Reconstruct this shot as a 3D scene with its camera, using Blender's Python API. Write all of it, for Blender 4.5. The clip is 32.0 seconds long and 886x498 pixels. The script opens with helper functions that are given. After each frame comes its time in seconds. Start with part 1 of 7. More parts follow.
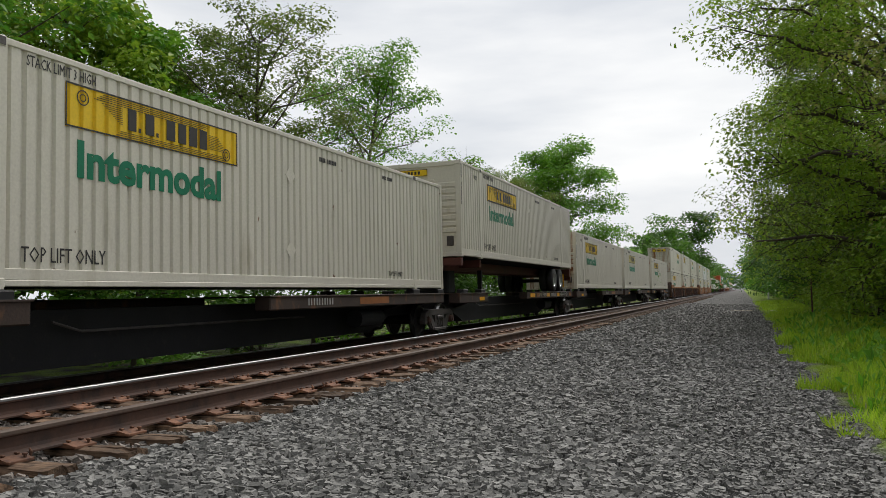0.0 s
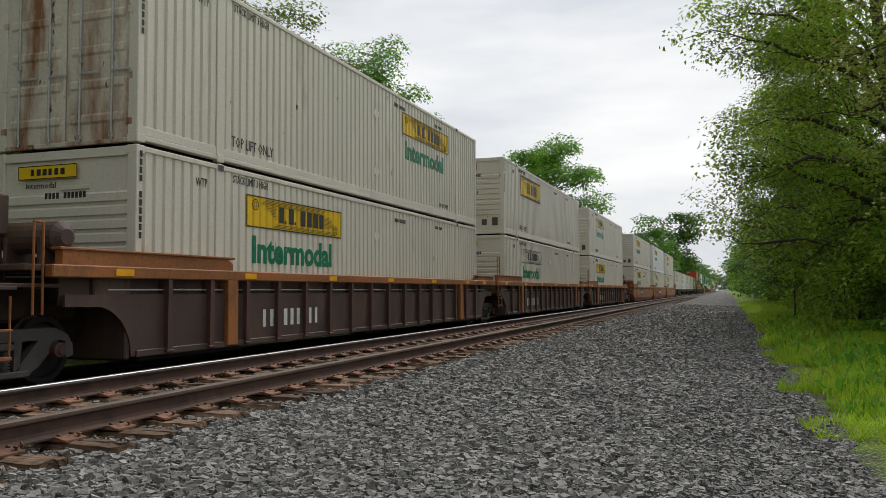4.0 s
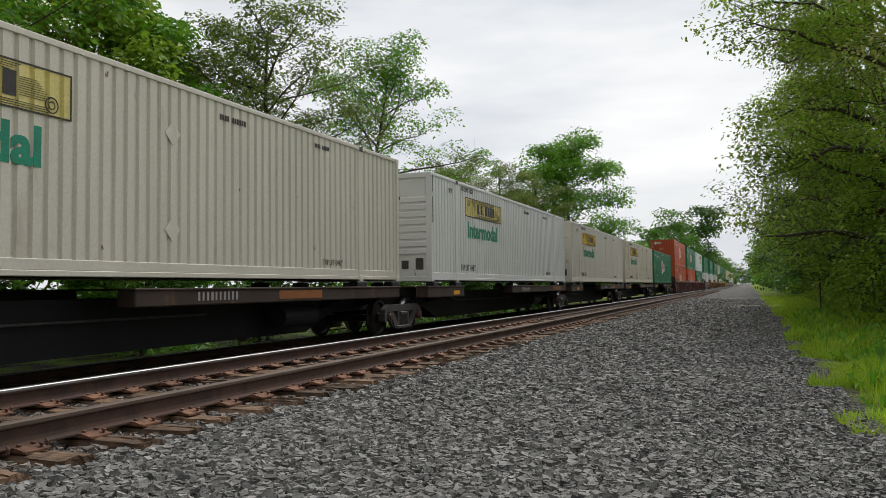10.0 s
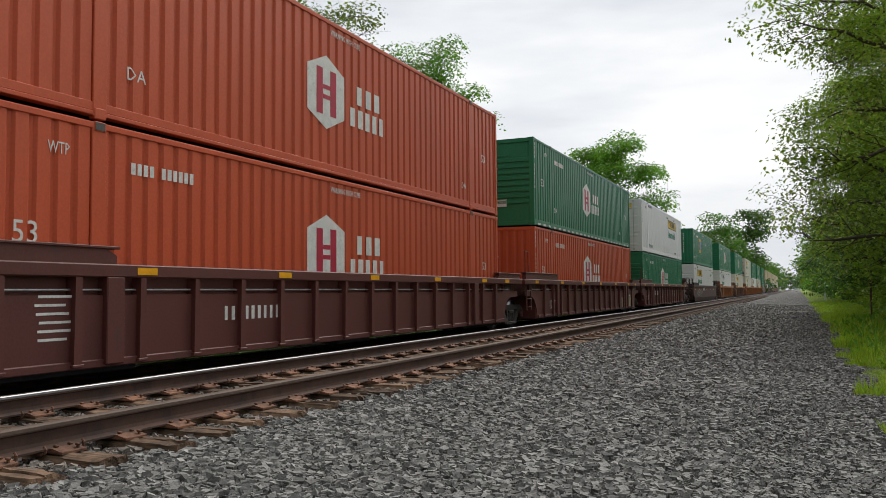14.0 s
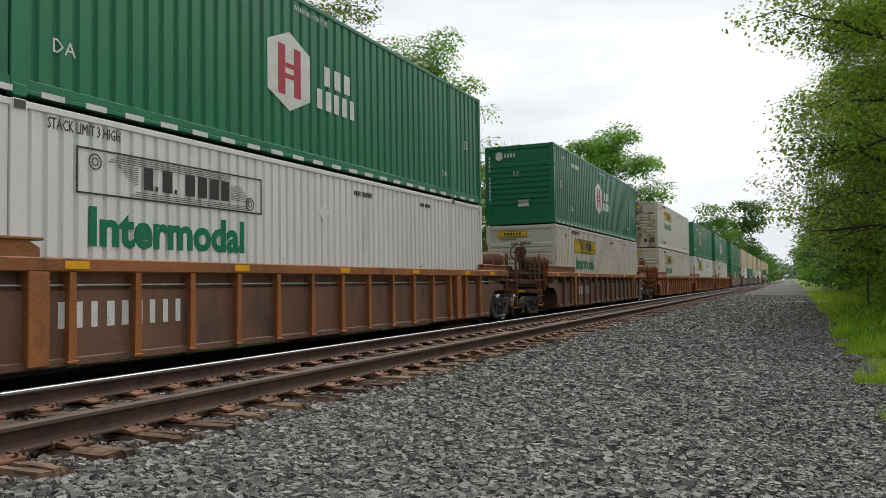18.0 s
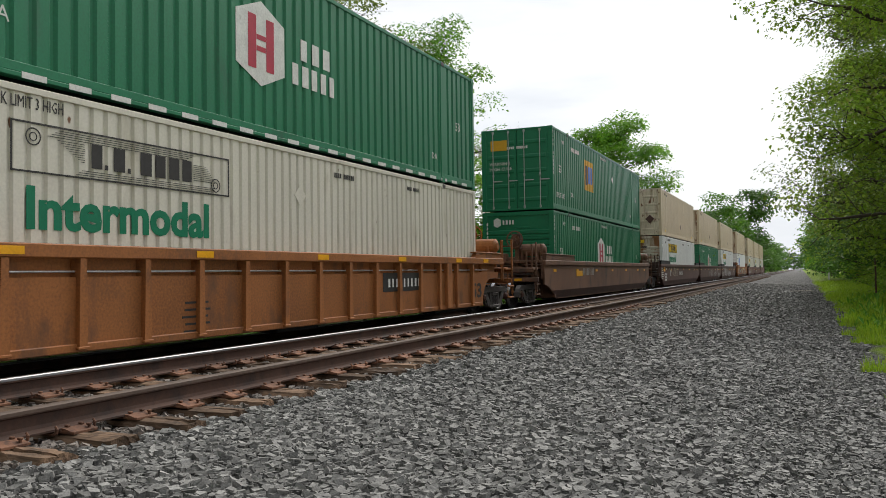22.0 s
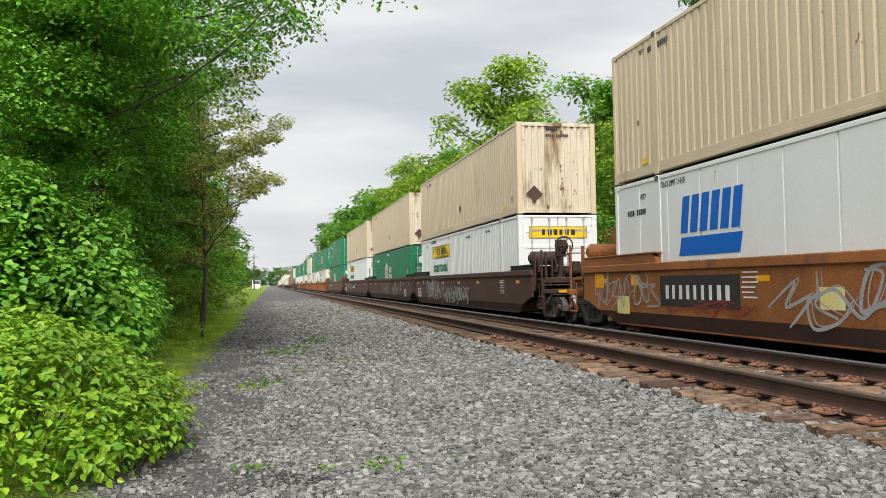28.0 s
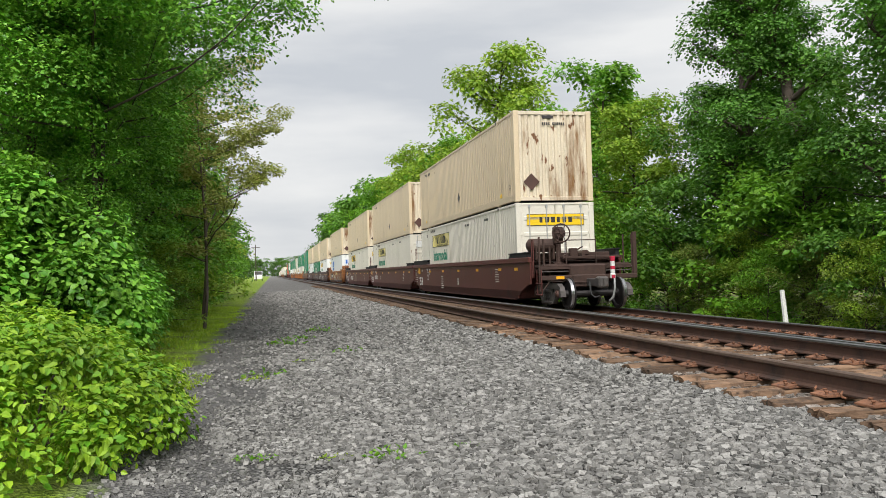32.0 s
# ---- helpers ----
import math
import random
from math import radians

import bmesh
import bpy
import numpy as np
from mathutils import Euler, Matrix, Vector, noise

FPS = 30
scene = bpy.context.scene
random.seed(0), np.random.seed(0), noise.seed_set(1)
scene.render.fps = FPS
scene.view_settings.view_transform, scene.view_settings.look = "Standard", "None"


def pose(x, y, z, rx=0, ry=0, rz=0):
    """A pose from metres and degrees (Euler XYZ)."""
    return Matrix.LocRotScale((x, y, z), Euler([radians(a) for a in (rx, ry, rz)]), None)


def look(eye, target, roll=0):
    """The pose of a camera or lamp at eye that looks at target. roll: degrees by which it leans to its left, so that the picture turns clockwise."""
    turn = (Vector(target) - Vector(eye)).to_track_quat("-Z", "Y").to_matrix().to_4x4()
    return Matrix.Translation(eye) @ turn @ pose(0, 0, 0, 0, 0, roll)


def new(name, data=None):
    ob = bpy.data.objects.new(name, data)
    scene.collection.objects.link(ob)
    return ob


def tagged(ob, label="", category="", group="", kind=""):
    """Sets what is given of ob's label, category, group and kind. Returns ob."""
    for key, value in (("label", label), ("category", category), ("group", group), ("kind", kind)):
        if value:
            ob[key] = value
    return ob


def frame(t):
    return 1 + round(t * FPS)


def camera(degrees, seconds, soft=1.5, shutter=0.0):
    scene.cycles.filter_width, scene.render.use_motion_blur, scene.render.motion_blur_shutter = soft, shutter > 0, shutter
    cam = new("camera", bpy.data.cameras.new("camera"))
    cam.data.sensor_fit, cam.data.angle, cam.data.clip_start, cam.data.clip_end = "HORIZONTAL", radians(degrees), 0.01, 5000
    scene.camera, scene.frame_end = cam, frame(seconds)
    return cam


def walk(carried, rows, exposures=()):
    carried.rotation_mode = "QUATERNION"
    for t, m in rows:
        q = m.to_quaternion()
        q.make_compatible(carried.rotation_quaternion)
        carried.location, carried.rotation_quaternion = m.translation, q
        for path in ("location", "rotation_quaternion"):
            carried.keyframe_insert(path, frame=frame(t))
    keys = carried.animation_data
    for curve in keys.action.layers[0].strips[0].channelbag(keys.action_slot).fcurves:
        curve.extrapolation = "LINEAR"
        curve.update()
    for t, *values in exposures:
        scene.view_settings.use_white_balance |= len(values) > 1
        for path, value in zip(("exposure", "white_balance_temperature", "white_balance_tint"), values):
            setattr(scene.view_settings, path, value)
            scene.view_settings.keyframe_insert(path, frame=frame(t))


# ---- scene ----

# ---- camera ----
cam = camera(57.6, 32.0, soft=0.7)
# t, x, y, z, yaw, pitch, roll
WAY = [
    (0, 0.049, -0.001, 1.121, 20.32, 3.24, 1.13),
    (0.5, 0.062, -0.003, 1.125, 20.20, 2.76, 1.18),
    (1, 0.106, 0.037, 1.135, 20.46, 2.32, 1.19),
    (1.5, 0.097, 0.029, 1.137, 20.46, 2.48, 1.22),
    (2, 0.063, -0.020, 1.132, 20.33, 2.86, 1.15),
    (2.5, 0.044, -0.037, 1.119, 20.07, 2.84, 1.13),
    (3, 0.057, -0.055, 1.125, 19.82, 2.91, 1.01),
    (3.5, 0.063, -0.094, 1.138, 19.53, 2.97, 0.65),
    (5.5, 0.063, -0.083, 1.153, 19.53, 3.74, -0.25),
    (6, 0.048, -0.058, 1.143, 19.70, 4.27, 0.26),
    (6.5, 0.048, -0.037, 1.134, 20.05, 3.81, 0.52),
    (7, 0.040, -0.036, 1.142, 20.47, 3.58, 0.66),
    (7.5, 0.041, -0.032, 1.139, 21.18, 3.41, 0.58),
    (8, 0.047, -0.032, 1.131, 21.55, 3.40, 0.48),
    (8.5, 0.038, -0.028, 1.115, 21.34, 3.18, 0.70),
    (9, 0.017, -0.022, 1.118, 20.99, 2.91, 0.78),
    (9.5, 0.003, -0.026, 1.123, 20.92, 2.69, 0.77),
    (10, -0.011, -0.022, 1.134, 20.75, 2.69, 0.65),
    (10.5, -0.005, -0.018, 1.123, 20.76, 2.73, 0.62),
    (11, -0.008, -0.018, 1.117, 20.68, 2.85, 0.42),
    (11.5, -0.004, -0.009, 1.126, 21.09, 2.53, 0.06),
    (12, 0.033, 0.004, 1.117, 21.44, 2.53, 0.09),
    (12.5, 0.067, 0.045, 1.124, 21.73, 2.48, 0.03),
    (13, 0.093, 0.085, 1.132, 22.22, 2.76, -0.18),
    (13.5, 0.071, 0.055, 1.131, 23.17, 2.83, 0.10),
    (15.5, 0.039, 0.021, 1.145, 24.23, 3.54, 0.68),
    (16, 0.036, 0.011, 1.137, 24.18, 3.41, 0.55),
    (16.5, 0.043, 0.002, 1.127, 24.15, 2.91, 0.49),
    (17, 0.019, 0.015, 1.129, 24.09, 2.33, 0.29),
    (17.5, 0.029, -0.006, 1.124, 23.85, 2.20, 0.54),
    (18, 0.019, -0.006, 1.127, 23.52, 2.55, 0.90),
    (18.5, 0.009, 0.004, 1.130, 23.11, 2.71, 1.19),
    (19, 0.000, 0.016, 1.123, 22.95, 2.50, 1.33),
    (19.5, 0.003, 0.037, 1.123, 22.96, 2.32, 1.38),
    (20, 0.002, 0.043, 1.128, 23.17, 2.21, 1.32),
    (20.5, 0.000, 0.048, 1.123, 23.45, 2.13, 1.25),
    (21, 0.005, 0.042, 1.114, 23.64, 2.03, 1.09),
    (21.5, 0.002, 0.047, 1.109, 23.74, 1.90, 0.97),
    (22, -0.000, 0.043, 1.110, 23.94, 1.75, 0.79),
    (22.5, 0.004, 0.040, 1.122, 24.08, 1.64, 0.57),
    (23, 0.015, 0.036, 1.126, 24.16, 1.64, 0.48),
    (23.5, 0.045, 0.013, 1.146, 24.37, 1.75, 0.55),
    (24, 0.057, 0.004, 1.158, 24.34, 2.33, 0.84),
    (24.5, 0.053, -0.007, 1.173, 24.34, 2.65, 0.96),
    (25, 0.030, -0.010, 1.160, 43.00, 3.20, 0.70),
    (25.5, 0.010, -0.010, 1.160, 81.00, 3.80, 0.30),
    (26, -0.010, -0.010, 1.150, 118.00, 4.30, 0.00),
    (26.5, -0.029, -0.010, 1.137, 144.63, 4.61, -0.31),
    (27, -0.082, 0.032, 1.172, 165.30, 3.28, 0.57),
    (27.5, -0.108, 0.079, 1.170, 167.91, 2.57, -0.01),
    (28, -0.122, 0.050, 1.167, 167.77, 2.40, 0.88),
    (28.5, -0.132, 0.003, 1.166, 166.95, 2.59, 1.52),
    (29, -0.148, -0.056, 1.149, 166.84, 1.88, 1.70),
    (29.5, -0.154, -0.064, 1.142, 166.91, 1.57, 2.18),
    (30, -0.129, -0.057, 1.144, 167.15, 1.31, 2.23),
    (30.5, -0.108, -0.016, 1.159, 167.25, 1.20, 1.77),
    (31, -0.119, 0.014, 1.151, 167.57, 1.52, 1.72),
    (31.5, -0.136, 0.042, 1.153, 167.70, 1.43, 1.78),
    (32, -0.137, 0.046, 1.170, 167.89, 1.56, 1.65),
]

def aim(x, y, z, yaw, pitch, roll):
    a, b = radians(yaw), radians(pitch)
    d = (-math.sin(a) * math.cos(b), math.cos(a) * math.cos(b), math.sin(b))
    return look((x, y, z), (x + d[0], y + d[1], z + d[2]), -roll)


walk(cam, [(r[0], aim(*r[1:])) for r in WAY],
     exposures=[(0, 0.18), (3.5, 0.18), (6, -0.02), (7.6, 0.16), (12, 0.18), (16, 0.32), (21, 0.36), (23, 0.48), (24.5, 0.46), (26.5, 0.82), (27.5, 0.95), (32, 0.9)])

# ---- world and sun ----
world = bpy.data.worlds.new("overcast")
scene.world = world
world.use_nodes = True
wn, wl = world.node_tree.nodes, world.node_tree.links
wn.clear()
w_out = wn.new("ShaderNodeOutputWorld")
w_bg = wn.new("ShaderNodeBackground")
w_sky = wn.new("ShaderNodeTexSky")
w_sky.sky_type, w_sky.sun_disc = "NISHITA", False
w_sky.sun_elevation, w_sky.sun_rotation = radians(48), radians(0)
w_sky.air_density, w_sky.dust_density = 1.0, 3.0
w_co = wn.new("ShaderNodeTexCoord")
w_map = wn.new("ShaderNodeMapping")
w_map.inputs["Scale"].default_value = (1.0, 1.0, 4.5)
w_no = wn.new("ShaderNodeTexNoise")
w_no.inputs["Scale"].default_value, w_no.inputs["Detail"].default_value = 2.2, 6.0
w_no.inputs["Roughness"].default_value = 0.5
w_ramp = wn.new("ShaderNodeValToRGB")
w_ramp.color_ramp.elements[0].position, w_ramp.color_ramp.elements[1].position = 0.36, 0.62
w_ramp.color_ramp.elements[0].color = (0.63, 0.66, 0.705, 1)
w_ramp.color_ramp.elements[1].color = (0.90, 0.905, 0.905, 1)
w_mix = wn.new("ShaderNodeMix")
w_mix.data_type = "RGBA"
w_mix.inputs["Factor"].default_value = 0.95
w_sc = wn.new("ShaderNodeVectorMath")
w_sc.operation = "SCALE"
w_sc.inputs["Scale"].default_value = 0.10
wl.new(w_co.outputs["Generated"], w_map.inputs["Vector"])
wl.new(w_map.outputs["Vector"], w_no.inputs["Vector"])
wl.new(w_no.outputs["Fac"], w_ramp.inputs["Fac"])
wl.new(w_sky.outputs["Color"], w_sc.inputs[0])
wl.new(w_sc.outputs["Vector"], w_mix.inputs["A"])
wl.new(w_ramp.outputs["Color"], w_mix.inputs["B"])
w_sep = wn.new("ShaderNodeSeparateXYZ")
w_lit = wn.new("ShaderNodeMapRange")
w_lit.interpolation_type = "SMOOTHSTEP"
w_lit.inputs["From Min"].default_value, w_lit.inputs["From Max"].default_value = -1.0, 1.0
w_lit.inputs["To Min"].default_value, w_lit.inputs["To Max"].default_value = 0.52, 0.99
wl.new(w_co.outputs["Generated"], w_sep.inputs[0])
wl.new(w_sep.outputs["Y"], w_lit.inputs["Value"])
wl.new(w_mix.outputs["Result"], w_bg.inputs["Color"])
wl.new(w_lit.outputs["Result"], w_bg.inputs["Strength"])
wl.new(w_bg.outputs["Background"], w_out.inputs["Surface"])
sun = new("sun", bpy.data.lights.new("sun", "SUN"))
sun.data.energy, sun.data.angle, sun.data.color = 2.1, radians(35), (1.0, 0.96, 0.90)
sun.matrix_world = look((8, 40, 45), (0, 0, 0))


# ---- materials ----
def mat(name, col, rough=0.6, metal=0.0, var=0.16, scale=1.3, fine=30.0, bump=0.1, dirt=None, dirt_at=0.58, streak=1.0,
        random_object=0.0, spec=0.4, island=0.0, grain=None, spots=None):
    m = bpy.data.materials.new(name)
    m.use_nodes = True
    n, l = m.node_tree.nodes, m.node_tree.links
    b = n["Principled BSDF"]
    b.inputs["Metallic"].default_value = metal
    b.inputs["Specular IOR Level"].default_value = spec
    co = n.new("ShaderNodeTexCoord")
    mp = n.new("ShaderNodeMapping")
    mp.inputs["Scale"].default_value = (1, 1, streak)
    l.new(co.outputs["Object"], mp.inputs["Vector"])
    big = n.new("ShaderNodeTexNoise")
    big.inputs["Scale"].default_value, big.inputs["Detail"].default_value = scale, 5
    sm = n.new("ShaderNodeTexNoise")
    sm.inputs["Scale"].default_value, sm.inputs["Detail"].default_value = fine, 3
    l.new(mp.outputs["Vector"], big.inputs["Vector"])
    if grain:
        mp3 = n.new("ShaderNodeMapping")
        mp3.inputs["Scale"].default_value = grain
        l.new(co.outputs["Object"], mp3.inputs["Vector"])
        l.new(mp3.outputs["Vector"], sm.inputs["Vector"])
    else:
        l.new(co.outputs["Object"], sm.inputs["Vector"])
    ad = n.new("ShaderNodeMath")
    ad.operation = "ADD"
    l.new(big.outputs["Fac"], ad.inputs[0])
    l.new(sm.outputs["Fac"], ad.inputs[1])
    mr = n.new("ShaderNodeMapRange")
    mr.inputs["From Min"].default_value, mr.inputs["From Max"].default_value = 0.7, 1.3
    mr.inputs["To Min"].default_value, mr.inputs["To Max"].default_value = 1 - var, 1 + var
    l.new(ad.outputs[0], mr.inputs["Value"])
    last = mr.outputs["Result"]
    for amount, kind, sock in ((random_object, "ShaderNodeObjectInfo", "Random"), (island, "ShaderNodeNewGeometry", "Random Per Island")):
        if amount:
            oi = n.new(kind)
            m2 = n.new("ShaderNodeMapRange")
            m2.inputs["To Min"].default_value, m2.inputs["To Max"].default_value = 1 - amount, 1 + amount
            l.new(oi.outputs[sock], m2.inputs["Value"])
            mu = n.new("ShaderNodeMath")
            mu.operation = "MULTIPLY"
            l.new(last, mu.inputs[0])
            l.new(m2.outputs["Result"], mu.inputs[1])
            last = mu.outputs[0]
    sc = n.new("ShaderNodeVectorMath")
    sc.operation = "SCALE"
    sc.inputs[0].default_value = col
    l.new(last, sc.inputs["Scale"])
    colour = sc.outputs["Vector"]
    if dirt:
        st = n.new("ShaderNodeTexNoise")
        st.inputs["Scale"].default_value, st.inputs["Detail"].default_value, st.inputs["Roughness"].default_value = scale * 1.7, 7, 0.65
        mp2 = n.new("ShaderNodeMapping")
        mp2.inputs["Location"].default_value = (3.1, 7.7, 1.3)
        mp2.inputs["Scale"].default_value = (1, 1, streak)
        oi = n.new("ShaderNodeObjectInfo")
        of = n.new("ShaderNodeVectorMath")
        of.operation = "ADD"
        l.new(co.outputs["Object"], mp2.inputs["Vector"])
        l.new(mp2.outputs["Vector"], of.inputs[0])
        k = n.new("ShaderNodeMath")
        k.operation = "MULTIPLY"
        k.inputs[1].default_value = 50
        l.new(oi.outputs["Random"], k.inputs[0])
        l.new(k.outputs[0], of.inputs[1])
        l.new(of.outputs["Vector"], st.inputs["Vector"])
        r = n.new("ShaderNodeMapRange")
        r.inputs["From Min"].default_value, r.inputs["From Max"].default_value = dirt_at, dirt_at + 0.16
        l.new(st.outputs["Fac"], r.inputs["Value"])
        mx = n.new("ShaderNodeMix")
        mx.data_type = "RGBA"
        mx.inputs["B"].default_value = (*dirt, 1)
        l.new(r.outputs["Result"], mx.inputs["Factor"])
        l.new(colour, mx.inputs["A"])
        colour = mx.outputs["Result"]
    if spots:
        mp4 = n.new("ShaderNodeMapping")
        mp4.inputs["Scale"].default_value = (1, 1, 0.45)
        oi = n.new("ShaderNodeObjectInfo")
        of = n.new("ShaderNodeVectorMath")
        of.operation = "MULTIPLY_ADD"
        of.inputs[1].default_value = (40, 40, 40)
        l.new(oi.outputs["Random"], of.inputs[0])
        l.new(co.outputs["Object"], mp4.inputs["Vector"])
        l.new(mp4.outputs["Vector"], of.inputs[2])
        sp = n.new("ShaderNodeTexNoise")
        sp.inputs["Scale"].default_value, sp.inputs["Detail"].default_value = 4.5, 4
        l.new(of.outputs["Vector"], sp.inputs["Vector"])
        r2 = n.new("ShaderNodeMapRange")
        r2.inputs["From Min"].default_value, r2.inputs["From Max"].default_value = spots, spots + 0.035
        l.new(sp.outputs["Fac"], r2.inputs["Value"])
        mx2 = n.new("ShaderNodeMix")
        mx2.data_type = "RGBA"
        mx2.inputs["B"].default_value = (0.16, 0.07, 0.03, 1)
        l.new(r2.outputs["Result"], mx2.inputs["Factor"])
        l.new(colour, mx2.inputs["A"])
        colour = mx2.outputs["Result"]
    l.new(colour, b.inputs["Base Color"])
    rr = n.new("ShaderNodeMapRange")
    rr.inputs["To Min"].default_value, rr.inputs["To Max"].default_value = max(rough - 0.15, 0.05), min(rough + 0.15, 1)
    l.new(sm.outputs["Fac"], rr.inputs["Value"])
    l.new(rr.outputs["Result"], b.inputs["Roughness"])
    if bump:
        bu = n.new("ShaderNodeBump")
        bu.inputs["Strength"].default_value, bu.inputs["Distance"].default_value = bump, 0.02
        l.new(sm.outputs["Fac"], bu.inputs["Height"])
        l.new(bu.outputs["Normal"], b.inputs["Normal"])
    return m


def leaf_mat(name, col, col2, rough=0.5, through_share=0.38):
    """Leaves: two greens mixed leaf by leaf, light passing through."""
    m = bpy.data.materials.new(name)
    m.use_nodes = True
    n, l = m.node_tree.nodes, m.node_tree.links
    b = n["Principled BSDF"]
    g = n.new("ShaderNodeNewGeometry")
    mx = n.new("ShaderNodeMix")
    mx.data_type = "RGBA"
    mx.inputs["A"].default_value, mx.inputs["B"].default_value = (*col, 1), (*col2, 1)
    l.new(g.outputs["Random Per Island"], mx.inputs["Factor"])
    co = n.new("ShaderNodeTexCoord")
    no = n.new("ShaderNodeTexNoise")
    no.inputs["Scale"].default_value = 0.7
    l.new(co.outputs["Object"], no.inputs["Vector"])
    mr = n.new("ShaderNodeMapRange")
    mr.inputs["From Min"].default_value, mr.inputs["From Max"].default_value = 0.3, 0.7
    mr.inputs["To Min"].default_value, mr.inputs["To Max"].default_value = 0.65, 1.35
    l.new(no.outputs["Fac"], mr.inputs["Value"])
    sc = n.new("ShaderNodeVectorMath")
    sc.operation = "SCALE"
    l.new(mx.outputs["Result"], sc.inputs[0])
    l.new(mr.outputs["Result"], sc.inputs["Scale"])
    l.new(sc.outputs["Vector"], b.inputs["Base Color"])
    b.inputs["Roughness"].default_value = rough
    b.inputs["Specular IOR Level"].default_value = 0.45
    t = n.new("ShaderNodeBsdfTranslucent")
    l.new(sc.outputs["Vector"], t.inputs["Color"])
    ms = n.new("ShaderNodeMixShader")
    ms.inputs[0].default_value = through_share
    l.new(b.outputs[0], ms.inputs[1])
    l.new(t.outputs[0], ms.inputs[2])
    l.new(ms.outputs[0], n["Material Output"].inputs["Surface"])
    return m


WHITE = mat("container_white", (0.64, 0.61, 0.53), 0.5, var=0.09, scale=0.8, streak=0.25, bump=0.04, dirt=(0.42, 0.38, 0.29), dirt_at=0.6, spots=0.715)
WHITE2 = mat("container_white_clean", (0.72, 0.73, 0.72), 0.45, var=0.06, scale=0.8, streak=0.25, bump=0.03, dirt=(0.5, 0.48, 0.42), dirt_at=0.64, spots=0.74)
CREAM = mat("container_cream_rusty", (0.60, 0.56, 0.45), 0.55, var=0.12, scale=0.8, streak=0.25, bump=0.05, dirt=(0.34, 0.19, 0.09), dirt_at=0.56, spots=0.66)
WHITE_RUST = mat("container_white_rust_streaked", (0.60, 0.56, 0.47), 0.55, var=0.14, scale=1.1, streak=0.2, bump=0.06, dirt=(0.24, 0.10, 0.035), dirt_at=0.47, spots=0.66)
TAN = mat("container_tan", (0.60, 0.49, 0.335), 0.5, var=0.1, scale=0.7, streak=0.2, bump=0.04, dirt=(0.36, 0.28, 0.17), dirt_at=0.6, spots=0.72)
TAN_RUST = mat("container_tan_rusty_end", (0.64, 0.56, 0.43), 0.55, var=0.15, scale=1.1, streak=0.18, bump=0.06, dirt=(0.20, 0.10, 0.035), dirt_at=0.485, spots=0.635)
GREEN = mat("container_green", (0.013, 0.175, 0.083), 0.42, var=0.15, scale=0.8, streak=0.3, bump=0.04, dirt=(0.03, 0.12, 0.07), dirt_at=0.6)
RED = mat("container_orange_red", (0.52, 0.085, 0.03), 0.45, var=0.12, scale=0.8, streak=0.3, bump=0.04, dirt=(0.25, 0.06, 0.03), dirt_at=0.66)
ORANGE = mat("car_orange_paint", (0.275, 0.10, 0.028), 0.65, var=0.35, scale=1.0, streak=0.5, bump=0.08, dirt=(0.13, 0.06, 0.03), dirt_at=0.54)
RUSTBROWN = mat("car_brown_paint", (0.085, 0.040, 0.032), 0.65, var=0.25, scale=0.9, streak=0.5, bump=0.08, dirt=(0.06, 0.035, 0.028), dirt_at=0.5)
BROWNPAINT = mat("car_faded_brown_paint", (0.155, 0.078, 0.048), 0.65, var=0.3, scale=0.9, streak=0.5, bump=0.08, dirt=(0.07, 0.045, 0.036), dirt_at=0.52)
SOOTBROWN = mat("car_end_sooty_brown", (0.048, 0.026, 0.020), 0.7, var=0.35, scale=2.0, bump=0.1, dirt=(0.06, 0.036, 0.026), dirt_at=0.56)
DARKBROWN = mat("car_dark_brown_paint", (0.062, 0.038, 0.032), 0.65, var=0.35, scale=0.9, streak=0.5, bump=0.08, dirt=(0.11, 0.065, 0.042), dirt_at=0.50)
MAROON = mat("car_maroon_paint", (0.105, 0.031, 0.025), 0.55, var=0.2, scale=0.9, streak=0.5, bump=0.06, dirt=(0.05, 0.03, 0.028), dirt_at=0.58)
BLACK = mat("sooty_black_steel", (0.010, 0.010, 0.012), 0.7, var=0.3, scale=2, bump=0.1, dirt=(0.03, 0.024, 0.021), dirt_at=0.6)
DECKRUST = mat("sooty_rusted_deck", (0.042, 0.027, 0.021), 0.75, var=0.35, scale=1.6, streak=0.6, bump=0.12, dirt=(0.15, 0.068, 0.03), dirt_at=0.56)
GREYSTEEL = mat("cast_grey_steel", (0.085, 0.076, 0.073), 0.6, metal=0.2, var=0.25, scale=3, bump=0.12, dirt=(0.06, 0.04, 0.03), dirt_at=0.56)
WHEEL = mat("wheel_steel", (0.028, 0.025, 0.025), 0.5, metal=0.5, var=0.25, scale=4, bump=0.05)
TREAD = mat("polished_tread_steel", (0.4, 0.4, 0.41), 0.3, metal=1.0, var=0.1, scale=4, bump=0.02)
GALV = mat("galvanised_steel", (0.45, 0.46, 0.46), 0.45, metal=0.7, var=0.2, scale=5, bump=0.05)
RUBBER = mat("black_rubber", (0.02, 0.02, 0.021), 0.75, var=0.2, scale=6)
YELLOW = mat("yellow_panel", (0.78, 0.52, 0.015), 0.45, var=0.1, scale=1.2, streak=0.3, bump=0.03, dirt=(0.5, 0.40, 0.08), dirt_at=0.66)
